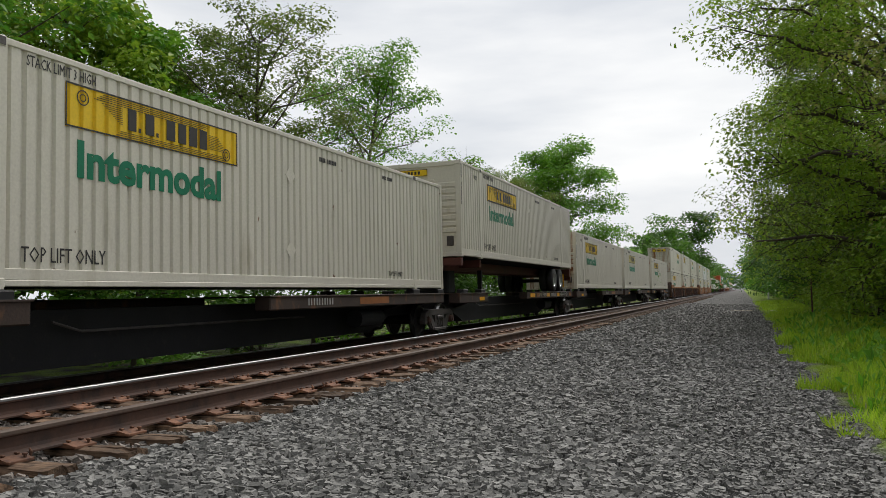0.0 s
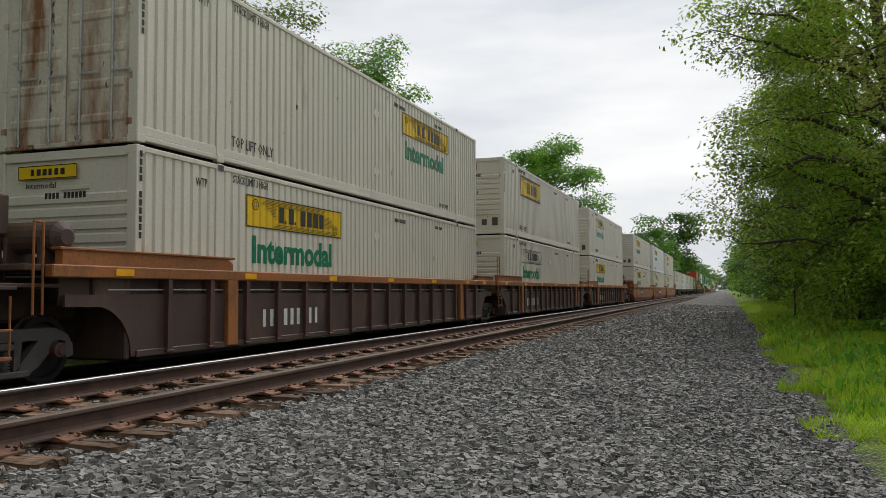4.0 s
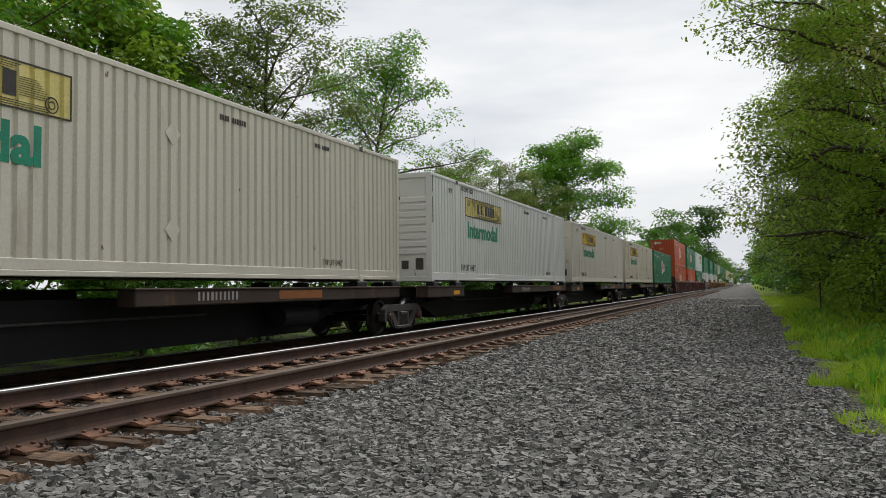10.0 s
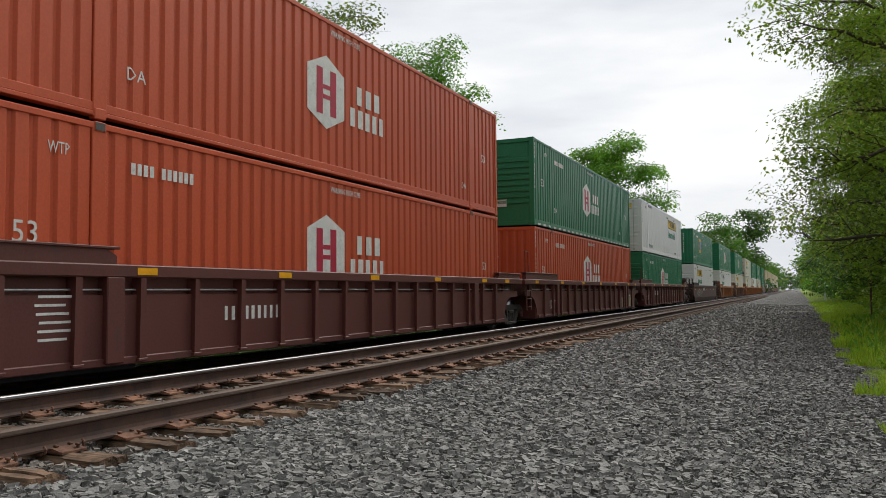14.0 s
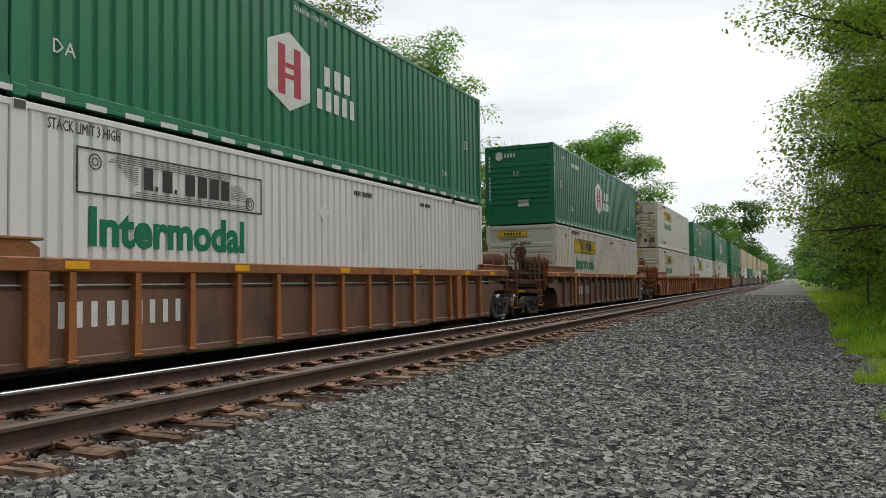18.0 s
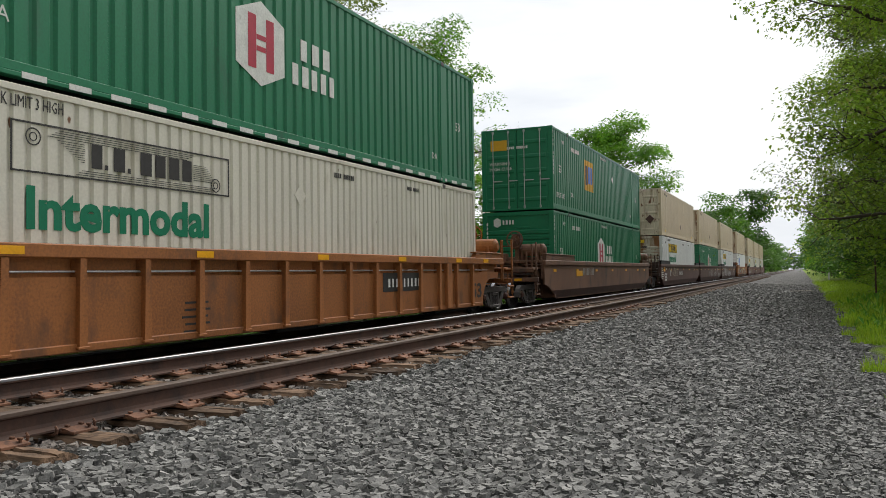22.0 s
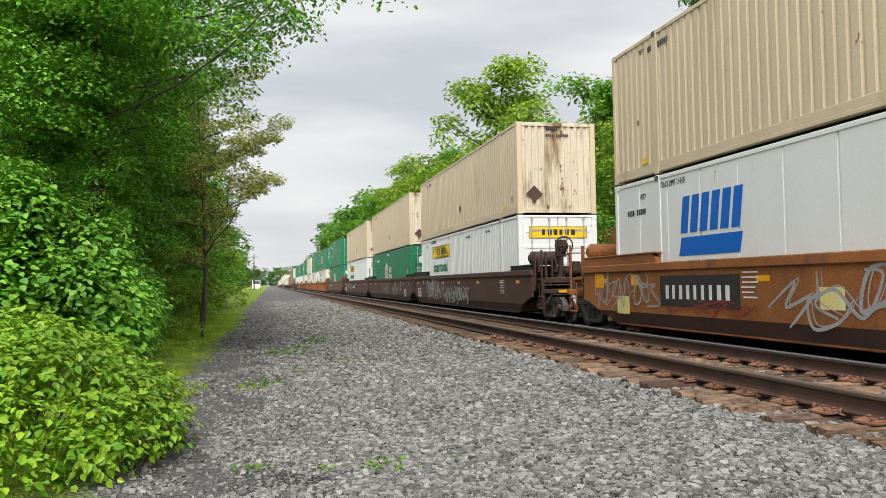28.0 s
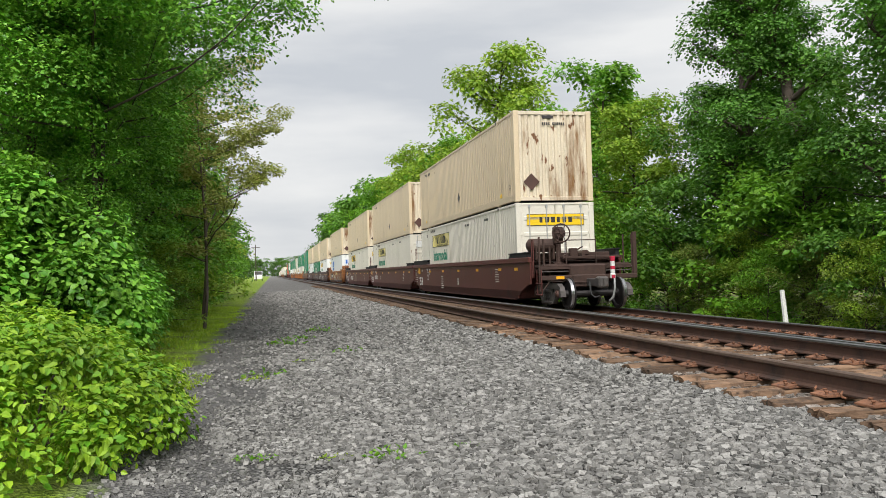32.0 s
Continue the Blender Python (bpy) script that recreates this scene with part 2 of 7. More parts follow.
YELLOW_PALE = mat("faded_yellow_panel", (0.70, 0.60, 0.22), 0.5, var=0.18, scale=1.6, streak=0.2, bump=0.03, dirt=(0.62, 0.6, 0.5), dirt_at=0.55)
REFLEX = mat("orange_yellow_reflector", (0.80, 0.38, 0.01), 0.4, var=0.08, scale=6)
INK = mat("black_ink", (0.03, 0.028, 0.028), 0.55, var=0.3, scale=8, bump=0.0)
INKGREEN = mat("green_lettering", (0.0, 0.17, 0.085), 0.5, var=0.15, scale=3, bump=0.0)
INKTEAL = mat("faded_teal_lettering", (0.012, 0.24, 0.15), 0.5, var=0.25, scale=3, bump=0.0)
INKWHITE = mat("white_lettering", (0.66, 0.66, 0.64), 0.5, var=0.15, scale=6, bump=0.0, dirt=(0.4, 0.38, 0.34), dirt_at=0.6)
INKRED = mat("crimson_emblem", (0.42, 0.02, 0.05), 0.5, var=0.15, scale=4, bump=0.0)
INKBLUE = mat("blue_lettering", (0.0, 0.12, 0.52), 0.45, var=0.1, scale=4, bump=0.0)
GOLD = mat("gold_emblem", (0.65, 0.36, 0.02), 0.5, var=0.1, scale=3, bump=0.0)
GRAFF = mat("silver_spray_paint", (0.33, 0.32, 0.31), 0.5, var=0.2, scale=3, bump=0.02)
GRAFF2 = mat("cream_spray_paint", (0.33, 0.29, 0.21), 0.5, var=0.25, scale=3, bump=0.02)
GRAFF3 = mat("rust_red_spray_paint", (0.22, 0.04, 0.025), 0.5, var=0.25, scale=3, bump=0.02)
RAILTOP = mat("worn_rail_head", (0.26, 0.255, 0.26), 0.42, metal=1.0, var=0.12, scale=3, bump=0.02)
RAILRUST = mat("rusty_rail", (0.070, 0.036, 0.025), 0.8, var=0.25, scale=1.5, bump=0.12, dirt=(0.03, 0.02, 0.017), dirt_at=0.5)
RAILWORN = mat("dull_worn_rail_head", (0.10, 0.068, 0.052), 0.7, metal=0.1, var=0.25, scale=3, bump=0.03)
PLATE = mat("rusty_tie_plate", (0.17, 0.078, 0.043), 0.8, var=0.35, scale=8, bump=0.25, random_object=0.35, dirt=(0.07, 0.035, 0.024), dirt_at=0.5)
TIE = mat("weathered_tie_wood", (0.145, 0.090, 0.056), 0.9, var=0.55, scale=4, fine=22, bump=0.9, random_object=0.5, dirt=(0.05, 0.032, 0.022), dirt_at=0.5, grain=(0.12, 1.6, 1.6))
BARK = mat("bark", (0.075, 0.058, 0.045), 0.9, var=0.3, scale=3, fine=25, bump=0.5)
STONE = mat("crushed_grey_stone", (0.182, 0.178, 0.169), 0.85, var=0.3, scale=9, fine=70, bump=0.35, island=0.55, dirt=(0.12, 0.105, 0.09), dirt_at=0.6)
STONE_RUST = mat("rust_dusted_stone", (0.165, 0.145, 0.128), 0.85, var=0.3, scale=9, fine=70, bump=0.35, island=0.5, dirt=(0.12, 0.075, 0.05), dirt_at=0.52)
L_MID = leaf_mat("leaf_mid_green", (0.065, 0.19, 0.018), (0.14, 0.29, 0.03))
L_DARK = leaf_mat("leaf_dark_green", (0.04, 0.12, 0.014), (0.09, 0.19, 0.02))
L_OLIVE = leaf_mat("leaf_olive", (0.10, 0.175, 0.022), (0.20, 0.25, 0.04))
L_FRESH = leaf_mat("leaf_fresh_green", (0.095, 0.27, 0.014), (0.20, 0.40, 0.03))
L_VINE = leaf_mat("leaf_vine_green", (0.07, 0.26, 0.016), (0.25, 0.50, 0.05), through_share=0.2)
L_GRASS = leaf_mat("grass_blade_green", (0.22, 0.40, 0.015), (0.40, 0.52, 0.04))
L_EDGE = leaf_mat("leaf_young_edge_green", (0.17, 0.32, 0.02), (0.33, 0.45, 0.045))
L_BRONZE = leaf_mat("leaf_bronze_green", (0.19, 0.25, 0.035), (0.34, 0.34, 0.08))
L_DEEP = leaf_mat("leaf_deep_ivy_green", (0.05, 0.17, 0.014), (0.12, 0.28, 0.03), through_share=0.25)
L_BUSH = leaf_mat("leaf_bush_yellow_green", (0.10, 0.28, 0.010), (0.30, 0.46, 0.025), through_share=0.25)
L_YOUNG = leaf_mat("leaf_yellow_green", (0.20, 0.34, 0.02), (0.36, 0.46, 0.05))


# ---- mesh helpers ----
class Mesh:
    """Collects solids into one mesh."""

    def __init__(self):
        self.v, self.f = [], []

    def add(self, verts, faces):
        k = len(self.v)
        self.v += [tuple(p) for p in verts]
        self.f += [tuple(i + k for i in q) for q in faces]
        return self

    def box(self, x0, x1, y0, y1, z0, z1):
        return self.add([(x0, y0, z0), (x1, y0, z0), (x1, y1, z0), (x0, y1, z0), (x0, y0, z1), (x1, y0, z1), (x1, y1, z1), (x0, y1, z1)],
                        [(0, 3, 2, 1), (4, 5, 6, 7), (0, 1, 5, 4), (1, 2, 6, 5), (2, 3, 7, 6), (3, 0, 4, 7)])

    def cbox(self, x0, x1, y0, y1, z0, z1, b=0.01):
        """A box with chamfered edges."""
        lo, hi, verts, idx = (x0, y0, z0), (x1, y1, z1), [], {}
        for c in range(8):
            s = [(c >> k) & 1 for k in range(3)]
            for ax in range(3):
                idx[c, ax] = len(verts)
                verts.append([(hi[k] - (b if k != ax else 0)) if s[k] else (lo[k] + (b if k != ax else 0)) for k in range(3)])
        faces = []
        for ax in range(3):
            u, w = (ax + 1) % 3, (ax + 2) % 3
            for s in (0, 1):
                q = [idx[(s << ax) | (a << u) | (c << w), ax] for a, c in ((0, 0), (1, 0), (1, 1), (0, 1))]
                faces.append(tuple(q if s else q[::-1]))
            for a in (0, 1):
                for c in (0, 1):
                    p, r = (a << u) | (c << w), (1 << ax) | (a << u) | (c << w)
                    q = (idx[p, u], idx[r, u], idx[r, w], idx[p, w])
                    faces.append(q if a != c else q[::-1])
        for c in range(8):
            q = (idx[c, 0], idx[c, 1], idx[c, 2])
            faces.append(q if bin(c).count("1") % 2 else q[::-1])
        return self.add(verts, faces)

    def prism(self, outline, a0, a1, axis="x"):
        """An outline of 2D points drawn out along an axis. For x: points (y, z); y: (x, z); z: (x, y)."""
        n = len(outline)
        put = {"x": lambda p, a: (a, p[0], p[1]), "y": lambda p, a: (p[0], a, p[1]), "z": lambda p, a: (p[0], p[1], a)}[axis]
        verts = [put(p, a0) for p in outline] + [put(p, a1) for p in outline]
        faces = [tuple(range(n)), tuple(range(2 * n - 1, n - 1, -1))] + [(i, i + n, (i + 1) % n + n, (i + 1) % n) for i in range(n)]
        return self.add(verts, faces)

    def rod(self, p, q, r, n=8, r2=None):
        p, q = Vector(p), Vector(q)
        r2 = r if r2 is None else r2
        d = (q - p).normalized()
        u = d.orthogonal().normalized()
        w = d.cross(u)
        verts = []
        for c, rad in ((p, r), (q, r2)):
            verts += [c + (u * math.cos(2 * math.pi * i / n) + w * math.sin(2 * math.pi * i / n)) * rad for i in range(n)]
        return self.add(verts, [tuple(range(n - 1, -1, -1)), tuple(range(n, 2 * n))] + [(i, (i + 1) % n, (i + 1) % n + n, i + n) for i in range(n)])

    def lathe(self, profile, n=24, axis="x"):
        """Turns (radius, along) points round an axis through the origin."""
        verts = []
        for r, a in profile:
            for i in range(n):
                t = 2 * math.pi * i / n
                verts.append((a, r * math.cos(t), r * math.sin(t)) if axis == "x" else (r * math.cos(t), r * math.sin(t), a))
        m = len(profile)
        faces = [(j * n + i, j * n + (i + 1) % n, (j + 1) * n + (i + 1) % n, (j + 1) * n + i) for j in range(m - 1) for i in range(n)]
        return self.add(verts, faces)

    def done(self, name, material, smooth=False):
        me = bpy.data.meshes.new(name)
        me.from_pydata(self.v, [], self.f)
        bm = bmesh.new()
        bm.from_mesh(me)
        bmesh.ops.recalc_face_normals(bm, faces=bm.faces)
        bm.to_mesh(me)
        bm.free()
        me.materials.append(material)
        if smooth:
            me.shade_smooth()
        if name in ("word_mark", "carrier_mark", "number"):
            me["stuff"] = 1
        return me


def tube(path, radii, n=7):
    rings = []
    for k, p in enumerate(path):
        d = (Vector(path[min(k + 1, len(path) - 1)]) - Vector(path[max(k - 1, 0)])).normalized()
        u = d.cross(Vector((0.31, 0.95, 0.05))).normalized()
        w = d.cross(u)
        rings += [Vector(p) + (u * math.cos(6.2832 * i / n) + w * math.sin(6.2832 * i / n)) * radii[k] for i in range(n)]
    q = [(k * n + i, k * n + (i + 1) % n, (k + 1) * n + (i + 1) % n, (k + 1) * n + i) for k in range(len(path) - 1) for i in range(n)]
    return rings, q


STORE = {}


def stored(key, make):
    if key not in STORE:
        STORE[key] = make()
    return STORE[key]


def quick(name, verts, quads, material):
    """A mesh out of numpy arrays of points and of faces with one number of corners."""
    me = bpy.data.meshes.new(name)
    verts, quads = np.asarray(verts, np.float32), np.asarray(quads, np.int32)
    k = quads.shape[1]
    me.vertices.add(len(verts))
    me.vertices.foreach_set("co", verts.ravel())
    me.loops.add(quads.size)
    me.loops.foreach_set("vertex_index", quads.ravel())
    me.polygons.add(len(quads))
    me.polygons.foreach_set("loop_start", np.arange(0, quads.size, k, dtype=np.int32))
    me.update(calc_edges=True)
    me.materials.append(material)
    me.shade_flat()
    return me


def part(name, me, parent, at=(0, 0, 0), label="", turn=(0, 0, 0)):
    ob = new(name, me)
    ob.parent = parent
    ob.matrix_basis = pose(*at, *turn)
    if label:
        ob["label"] = label
    if me is not None and me.get("stuff"):
        ob["kind"] = "stuff"
    return ob


def thing(name, label, category, group="", kind="", at=(0, 0, 0), me=None):
    ob = tagged(new(name, me), label, category, group, kind)
    ob.matrix_basis = pose(*at)
    return ob


def text_mesh(body, size, material, align="LEFT", squeeze=1.0, bold=0.0):
    def make():
        cu = bpy.data.curves.new("lettering", "FONT")
        cu.body, cu.size, cu.align_x, cu.extrude, cu.offset = body, size, align, 0.002, bold
        cu.resolution_u = 3 if size > 0.3 else 1
        ob = bpy.data.objects.new("lettering", cu)
        scene.collection.objects.link(ob)
        me = bpy.data.meshes.new_from_object(ob.evaluated_get(bpy.context.evaluated_depsgraph_get()))
        bpy.data.objects.remove(ob)
        me.transform(Matrix.Diagonal((squeeze, 1, 1, 1)))
        me.materials.clear()
        me.materials.append(material)
        return me
    return stored((body, size, material.name, align, squeeze, bold), make)


def smooth_noise(x, y, seed, cell):
    """Value noise on arrays."""
    rng = np.random.RandomState(seed)
    table = rng.rand(64, 64)
    gx, gy = np.asarray(x) / cell, np.asarray(y) / cell
    ix, iy = np.floor(gx).astype(int), np.floor(gy).astype(int)
    fx, fy = gx - ix, gy - iy
    fx, fy = fx * fx * (3 - 2 * fx), fy * fy * (3 - 2 * fy)
    t = lambda a, b: table[a % 64, b % 64]
    return (t(ix, iy) * (1 - fx) + t(ix + 1, iy) * fx) * (1 - fy) + (t(ix, iy + 1) * (1 - fx) + t(ix + 1, iy + 1) * fx) * fy


# ---- ground ----
# two parallel tracks of standard gauge: an idle one beside the path, the train's beyond it and a little lower
RAIL_A, RAIL_B, CENTRE = -8.21, -9.72, -8.965
IDLE_A, IDLE_B, IDLE_CENTRE, IDLE_TOP = -4.45, -5.96, -5.205, 0.304
RAIL_HIGH, PLATE_HIGH = 0.168, 0.018
IDLE_TIE, MAIN_TIE = IDLE_TOP - RAIL_HIGH - PLATE_HIGH, -RAIL_HIGH - PLATE_HIGH
# share by which the path side lies nearer and smaller than the first plan
NEAR = 0.726


def ground_z(x, y):
    """Height of the ground: ballast under both tracks, a shoulder, the level path, the verges."""
    z = np.interp(x, [-60, -16, -13.2, -11.4, -7.5, -6.9, -3.9, -3.3, -2.4, -1.1, 0.58, 1.16, 2.18, 5.1, 44],
                  [-1.2, -0.9, -0.75, -0.25, -0.22, 0.06, 0.05, 0.01, -0.04, -0.07, -0.07, -0.056, 0.002, 0.089, 0.16])
    return z + 0.04 * (smooth_noise(x, y, 3, 0.8) - 0.5) * (np.abs(x + 7.7) > 3.9) + 0.012 * (smooth_noise(x, y, 4, 0.2) - 0.5)


def ground_material():
    m = bpy.data.materials.new("ground_gravel_path_and_verge")
    m.use_nodes = True
    n, l = m.node_tree.nodes, m.node_tree.links
    b = n["Principled BSDF"]
    b.inputs["Roughness"].default_value, b.inputs["Specular IOR Level"].default_value = 0.9, 0.25
    co = n.new("ShaderNodeTexCoord")
    sep = n.new("ShaderNodeSeparateXYZ")
    l.new(co.outputs["Object"], sep.inputs[0])

    def noise_tex(scale, detail=4, rough=0.55):
        t = n.new("ShaderNodeTexNoise")
        t.inputs["Scale"].default_value, t.inputs["Detail"].default_value, t.inputs["Roughness"].default_value = scale, detail, rough
        l.new(co.outputs["Object"], t.inputs["Vector"])
        return t.outputs["Fac"]

    def math_node(op, a, c):
        t = n.new("ShaderNodeMath")
        t.operation = op
        for k, v in enumerate((a, c)):
            if isinstance(v, (int, float)):
                t.inputs[k].default_value = v
            else:
                l.new(v, t.inputs[k])
        return t.outputs[0]

    def ramp(v, a, c):
        t = n.new("ShaderNodeMapRange")
        t.inputs["From Min"].default_value, t.inputs["From Max"].default_value = a, c
        l.new(v, t.inputs["Value"])
        return t.outputs["Result"]

    def mix(f, a, c):
        t = n.new("ShaderNodeMix")
        t.data_type = "RGBA"
        l.new(f, t.inputs["Factor"])
        for k, v in (("A", a), ("B", c)):
            if isinstance(v, tuple):
                t.inputs[k].default_value = (*v, 1)
            else:
                l.new(v, t.inputs[k])
        return t.outputs["Result"]

    vor = n.new("ShaderNodeTexVoronoi")
    vor.inputs["Scale"].default_value = 23
    l.new(co.outputs["Object"], vor.inputs["Vector"])
    edge = n.new("ShaderNodeTexVoronoi")
    edge.feature = "DISTANCE_TO_EDGE"
    edge.inputs["Scale"].default_value = 23
    l.new(co.outputs["Object"], edge.inputs["Vector"])
    sv = n.new("ShaderNodeSeparateColor")
    l.new(vor.outputs["Color"], sv.inputs[0])
    stone = mix(sv.outputs[0], (0.056, 0.055, 0.053), (0.235, 0.230, 0.222))
    stone = mix(ramp(edge.outputs["Distance"], 0.02, 0.14), (0.014, 0.0135, 0.013), stone)
    away = n.new("ShaderNodeMath")
    away.operation = "ABSOLUTE"
    l.new(sep.outputs[1], away.inputs[0])
    stone = mix(ramp(away.outputs[0], 30, 58), stone, mix(noise_tex(3.0, 8, 0.7), (0.085, 0.083, 0.08), (0.195, 0.19, 0.182)))
    fines = mix(noise_tex(90, 3), (0.085, 0.081, 0.08), (0.20, 0.195, 0.19))
    grass = mix(noise_tex(16, 5), (0.12, 0.21, 0.018), (0.27, 0.37, 0.03))
    soil = mix(noise_tex(9, 6), (0.05, 0.04, 0.028), (0.11, 0.09, 0.06))
    wob = math_node("ADD", sep.outputs[0], math_node("MULTIPLY", math_node("SUBTRACT", noise_tex(0.75, 5), 0.5), 1.9))
    path = math_node("MULTIPLY", ramp(wob, -0.35, 0.25), ramp(sep.outputs[1], 1.5, -1.5))
    base = mix(path, stone, mix(ramp(noise_tex(2.1, 5), 0.52, 0.75), fines, stone))
    wob2 = math_node("ADD", sep.outputs[0], math_node("MULTIPLY", math_node("SUBTRACT", noise_tex(1.8, 6), 0.5), 0.95))
    verge = ramp(wob2, 0.84, 1.13)
    base = mix(verge, base, mix(ramp(noise_tex(1.5, 5), 0.28, 0.5), soil, grass))
    left = ramp(wob2, -12.6, -13.2)
    base = mix(left, base, mix(ramp(noise_tex(0.8, 5), 0.4, 0.6), soil, grass))
    # oily ballast of the train's track, blackened further as painted shade under the cars
    oil_and_shade = math_node("MULTIPLY", ramp(wob2, -7.2, -7.7), ramp(wob2, -11.4, -10.6))
    base = mix(math_node("MULTIPLY", oil_and_shade, 0.8), base, (0.018, 0.014, 0.012))
    l.new(base, b.inputs["Base Color"])
    bu = n.new("ShaderNodeBump")
    bu.inputs["Strength"].default_value, bu.inputs["Distance"].default_value = 0.9, 0.03
    l.new(math_node("ADD", ramp(edge.outputs["Distance"], 0.0, 0.25), math_node("MULTIPLY", noise_tex(60, 3), 0.6)), bu.inputs["Height"])
    l.new(bu.outputs["Normal"], b.inputs["Normal"])
    return m


def steps(edges):
    out = []
    for a, c, n in edges:
        out += list(np.linspace(a, c, n, endpoint=False))
    return np.array(out + [edges[-1][1]])


gx = steps([(-1500, -200, 8), (-200, -40, 12), (-40, -14, 20), (-14, -7.6, 26), (-7.6, -6.8, 8), (-6.8, -4, 20), (-4, 2.2, 80), (2.2, 9, 30), (9, 60, 18), (60, 200, 6), (200, 1500, 8)])
gy = steps([(-2500, -300, 10), (-300, -60, 30), (-60, -16, 60), (-16, 18, 230), (18, 60, 60), (60, 300, 40), (300, 2500, 10)])
GX, GY = np.meshgrid(gx, gy, indexing="ij")
GZ = ground_z(GX, GY)
NY = len(gy)
cell = (np.arange(len(gx) - 1)[:, None] * NY + np.arange(NY - 1)[None, :]).ravel()
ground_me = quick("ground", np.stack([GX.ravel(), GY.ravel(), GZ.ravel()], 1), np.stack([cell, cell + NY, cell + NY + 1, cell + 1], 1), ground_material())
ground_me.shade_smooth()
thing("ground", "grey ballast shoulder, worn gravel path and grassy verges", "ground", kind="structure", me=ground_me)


# ---- loose ballast stones ----
def rock_shapes(count, seed):
    """Angular stones: a cube's corners pushed about, with a cut top."""
    rng = np.random.RandomState(seed)
    base = np.array([(a, b, c) for a in (-1, 1) for b in (-1, 1) for c in (-1, 1)], float)
    return [base * (0.6 + 0.4 * rng.rand(8, 1)) * np.array((1.0, 0.68 + 0.3 * rng.rand(), 0.58 + 0.3 * rng.rand())) + rng.normal(0, 0.12, (8, 3)) for _ in range(count)]


ROCK_FACES = np.array([(0, 1, 3, 2), (4, 6, 7, 5), (0, 4, 5, 1), (2, 3, 7, 6), (1, 5, 7, 3)])
TIE_STEP = 0.523


def scatter_rocks(name, xy, size, seed, material, label):
    rng = np.random.RandomState(seed)
    shapes = np.array(rock_shapes(40, seed))
    n = len(xy)
    v = shapes[rng.randint(0, 40, n)] * size[:, None, None]
    a, t = rng.rand(n) * 2 * np.pi, rng.normal(0, 0.42, n)
    ct, st = np.cos(t)[:, None], np.sin(t)[:, None]
    y, z = v[:, :, 1] * ct - v[:, :, 2] * st, v[:, :, 1] * st + v[:, :, 2] * ct
    ca, sa = np.cos(a)[:, None], np.sin(a)[:, None]
    x, y = v[:, :, 0] * ca - y * sa, v[:, :, 0] * sa + y * ca
    v = np.stack([x + xy[:, 0:1], y + xy[:, 1:2], z + (ground_z(xy[:, 0], xy[:, 1]) + size * (0.05 + 0.5 * rng.rand(n)))[:, None]], -1)
    f = (ROCK_FACES[None] + (np.arange(n) * 8)[:, None, None]).reshape(-1, 4)
    thing(name, label, "gravel", kind="stuff", me=quick(name, v.reshape(-1, 3), f, material))


def stones_between(x0, x1, y0, y1, per, seed):
    rng = np.random.RandomState(seed)
    n = int((x1 - x0) * (y1 - y0) * per)
    p = np.stack([x0 + (x1 - x0) * rng.rand(n), y0 + (y1 - y0) * rng.rand(n)], 1)
    bare = p[:, 0] + 1.6 * (smooth_noise(p[:, 0], p[:, 1], 9, 0.65) - 0.5)
    keep = (p[:, 1] > 0) | (bare < 0.12) | (rng.rand(n) < 0.14)
    edge = 0.93 + 0.45 * (smooth_noise(p[:, 0], p[:, 1], 19, 0.5) - 0.5)
    on_tie = (p[:, 0] < -3.86) & (np.abs((p[:, 1] - 0.26 + TIE_STEP / 2) % TIE_STEP - TIE_STEP / 2) < 0.125)
    return p[keep & (p[:, 0] < edge) & (~on_tie | (rng.rand(n) < 0.1))]


bed = np.concatenate([stones_between(-4.0, 1.1, a, c, per, seed) for a, c, per, seed in
                      ((3.2, 7, 1500, 1), (7, 12, 850, 17), (12, 20, 420, 2), (20, 32, 240, 3), (32, 64, 110, 13),
                       (-7, -3.2, 1600, 4), (-12, -7, 900, 18), (-20, -12, 380, 5), (-32, -20, 220, 6), (-62, -32, 95, 16), (-3.2, 3.2, 900, 14))])
srng = np.random.RandomState(11)
ssize = (0.0125 + 0.017 * srng.rand(len(bed)) ** 1.6) * np.where(bed[:, 1] > 0, 1.12, 1.0)
ssize = np.where(bed[:, 0] + 0.5 * (smooth_noise(bed[:, 0], bed[:, 1], 29, 0.9) - 0.5) > -0.45, ssize * 0.74, ssize) * np.interp(np.abs(bed[:, 1]), [7, 12, 20, 34, 60], [1.0, 1.2, 1.4, 1.7, 2.1])
scatter_rocks("ballast_stones", bed, ssize, 12, STONE, "loose angular grey crushed stone lying beside the track")
cribs = np.concatenate([stones_between(-6.9, -4.0, -16, 24, 420, 7), stones_between(-6.9, -4.0, 24, 45, 120, 8)])
scatter_rocks("crib_stones", cribs, 0.015 + 0.018 * np.random.RandomState(23).rand(len(cribs)), 22, STONE_RUST, "rust-dusted crushed stone between the wooden ties")

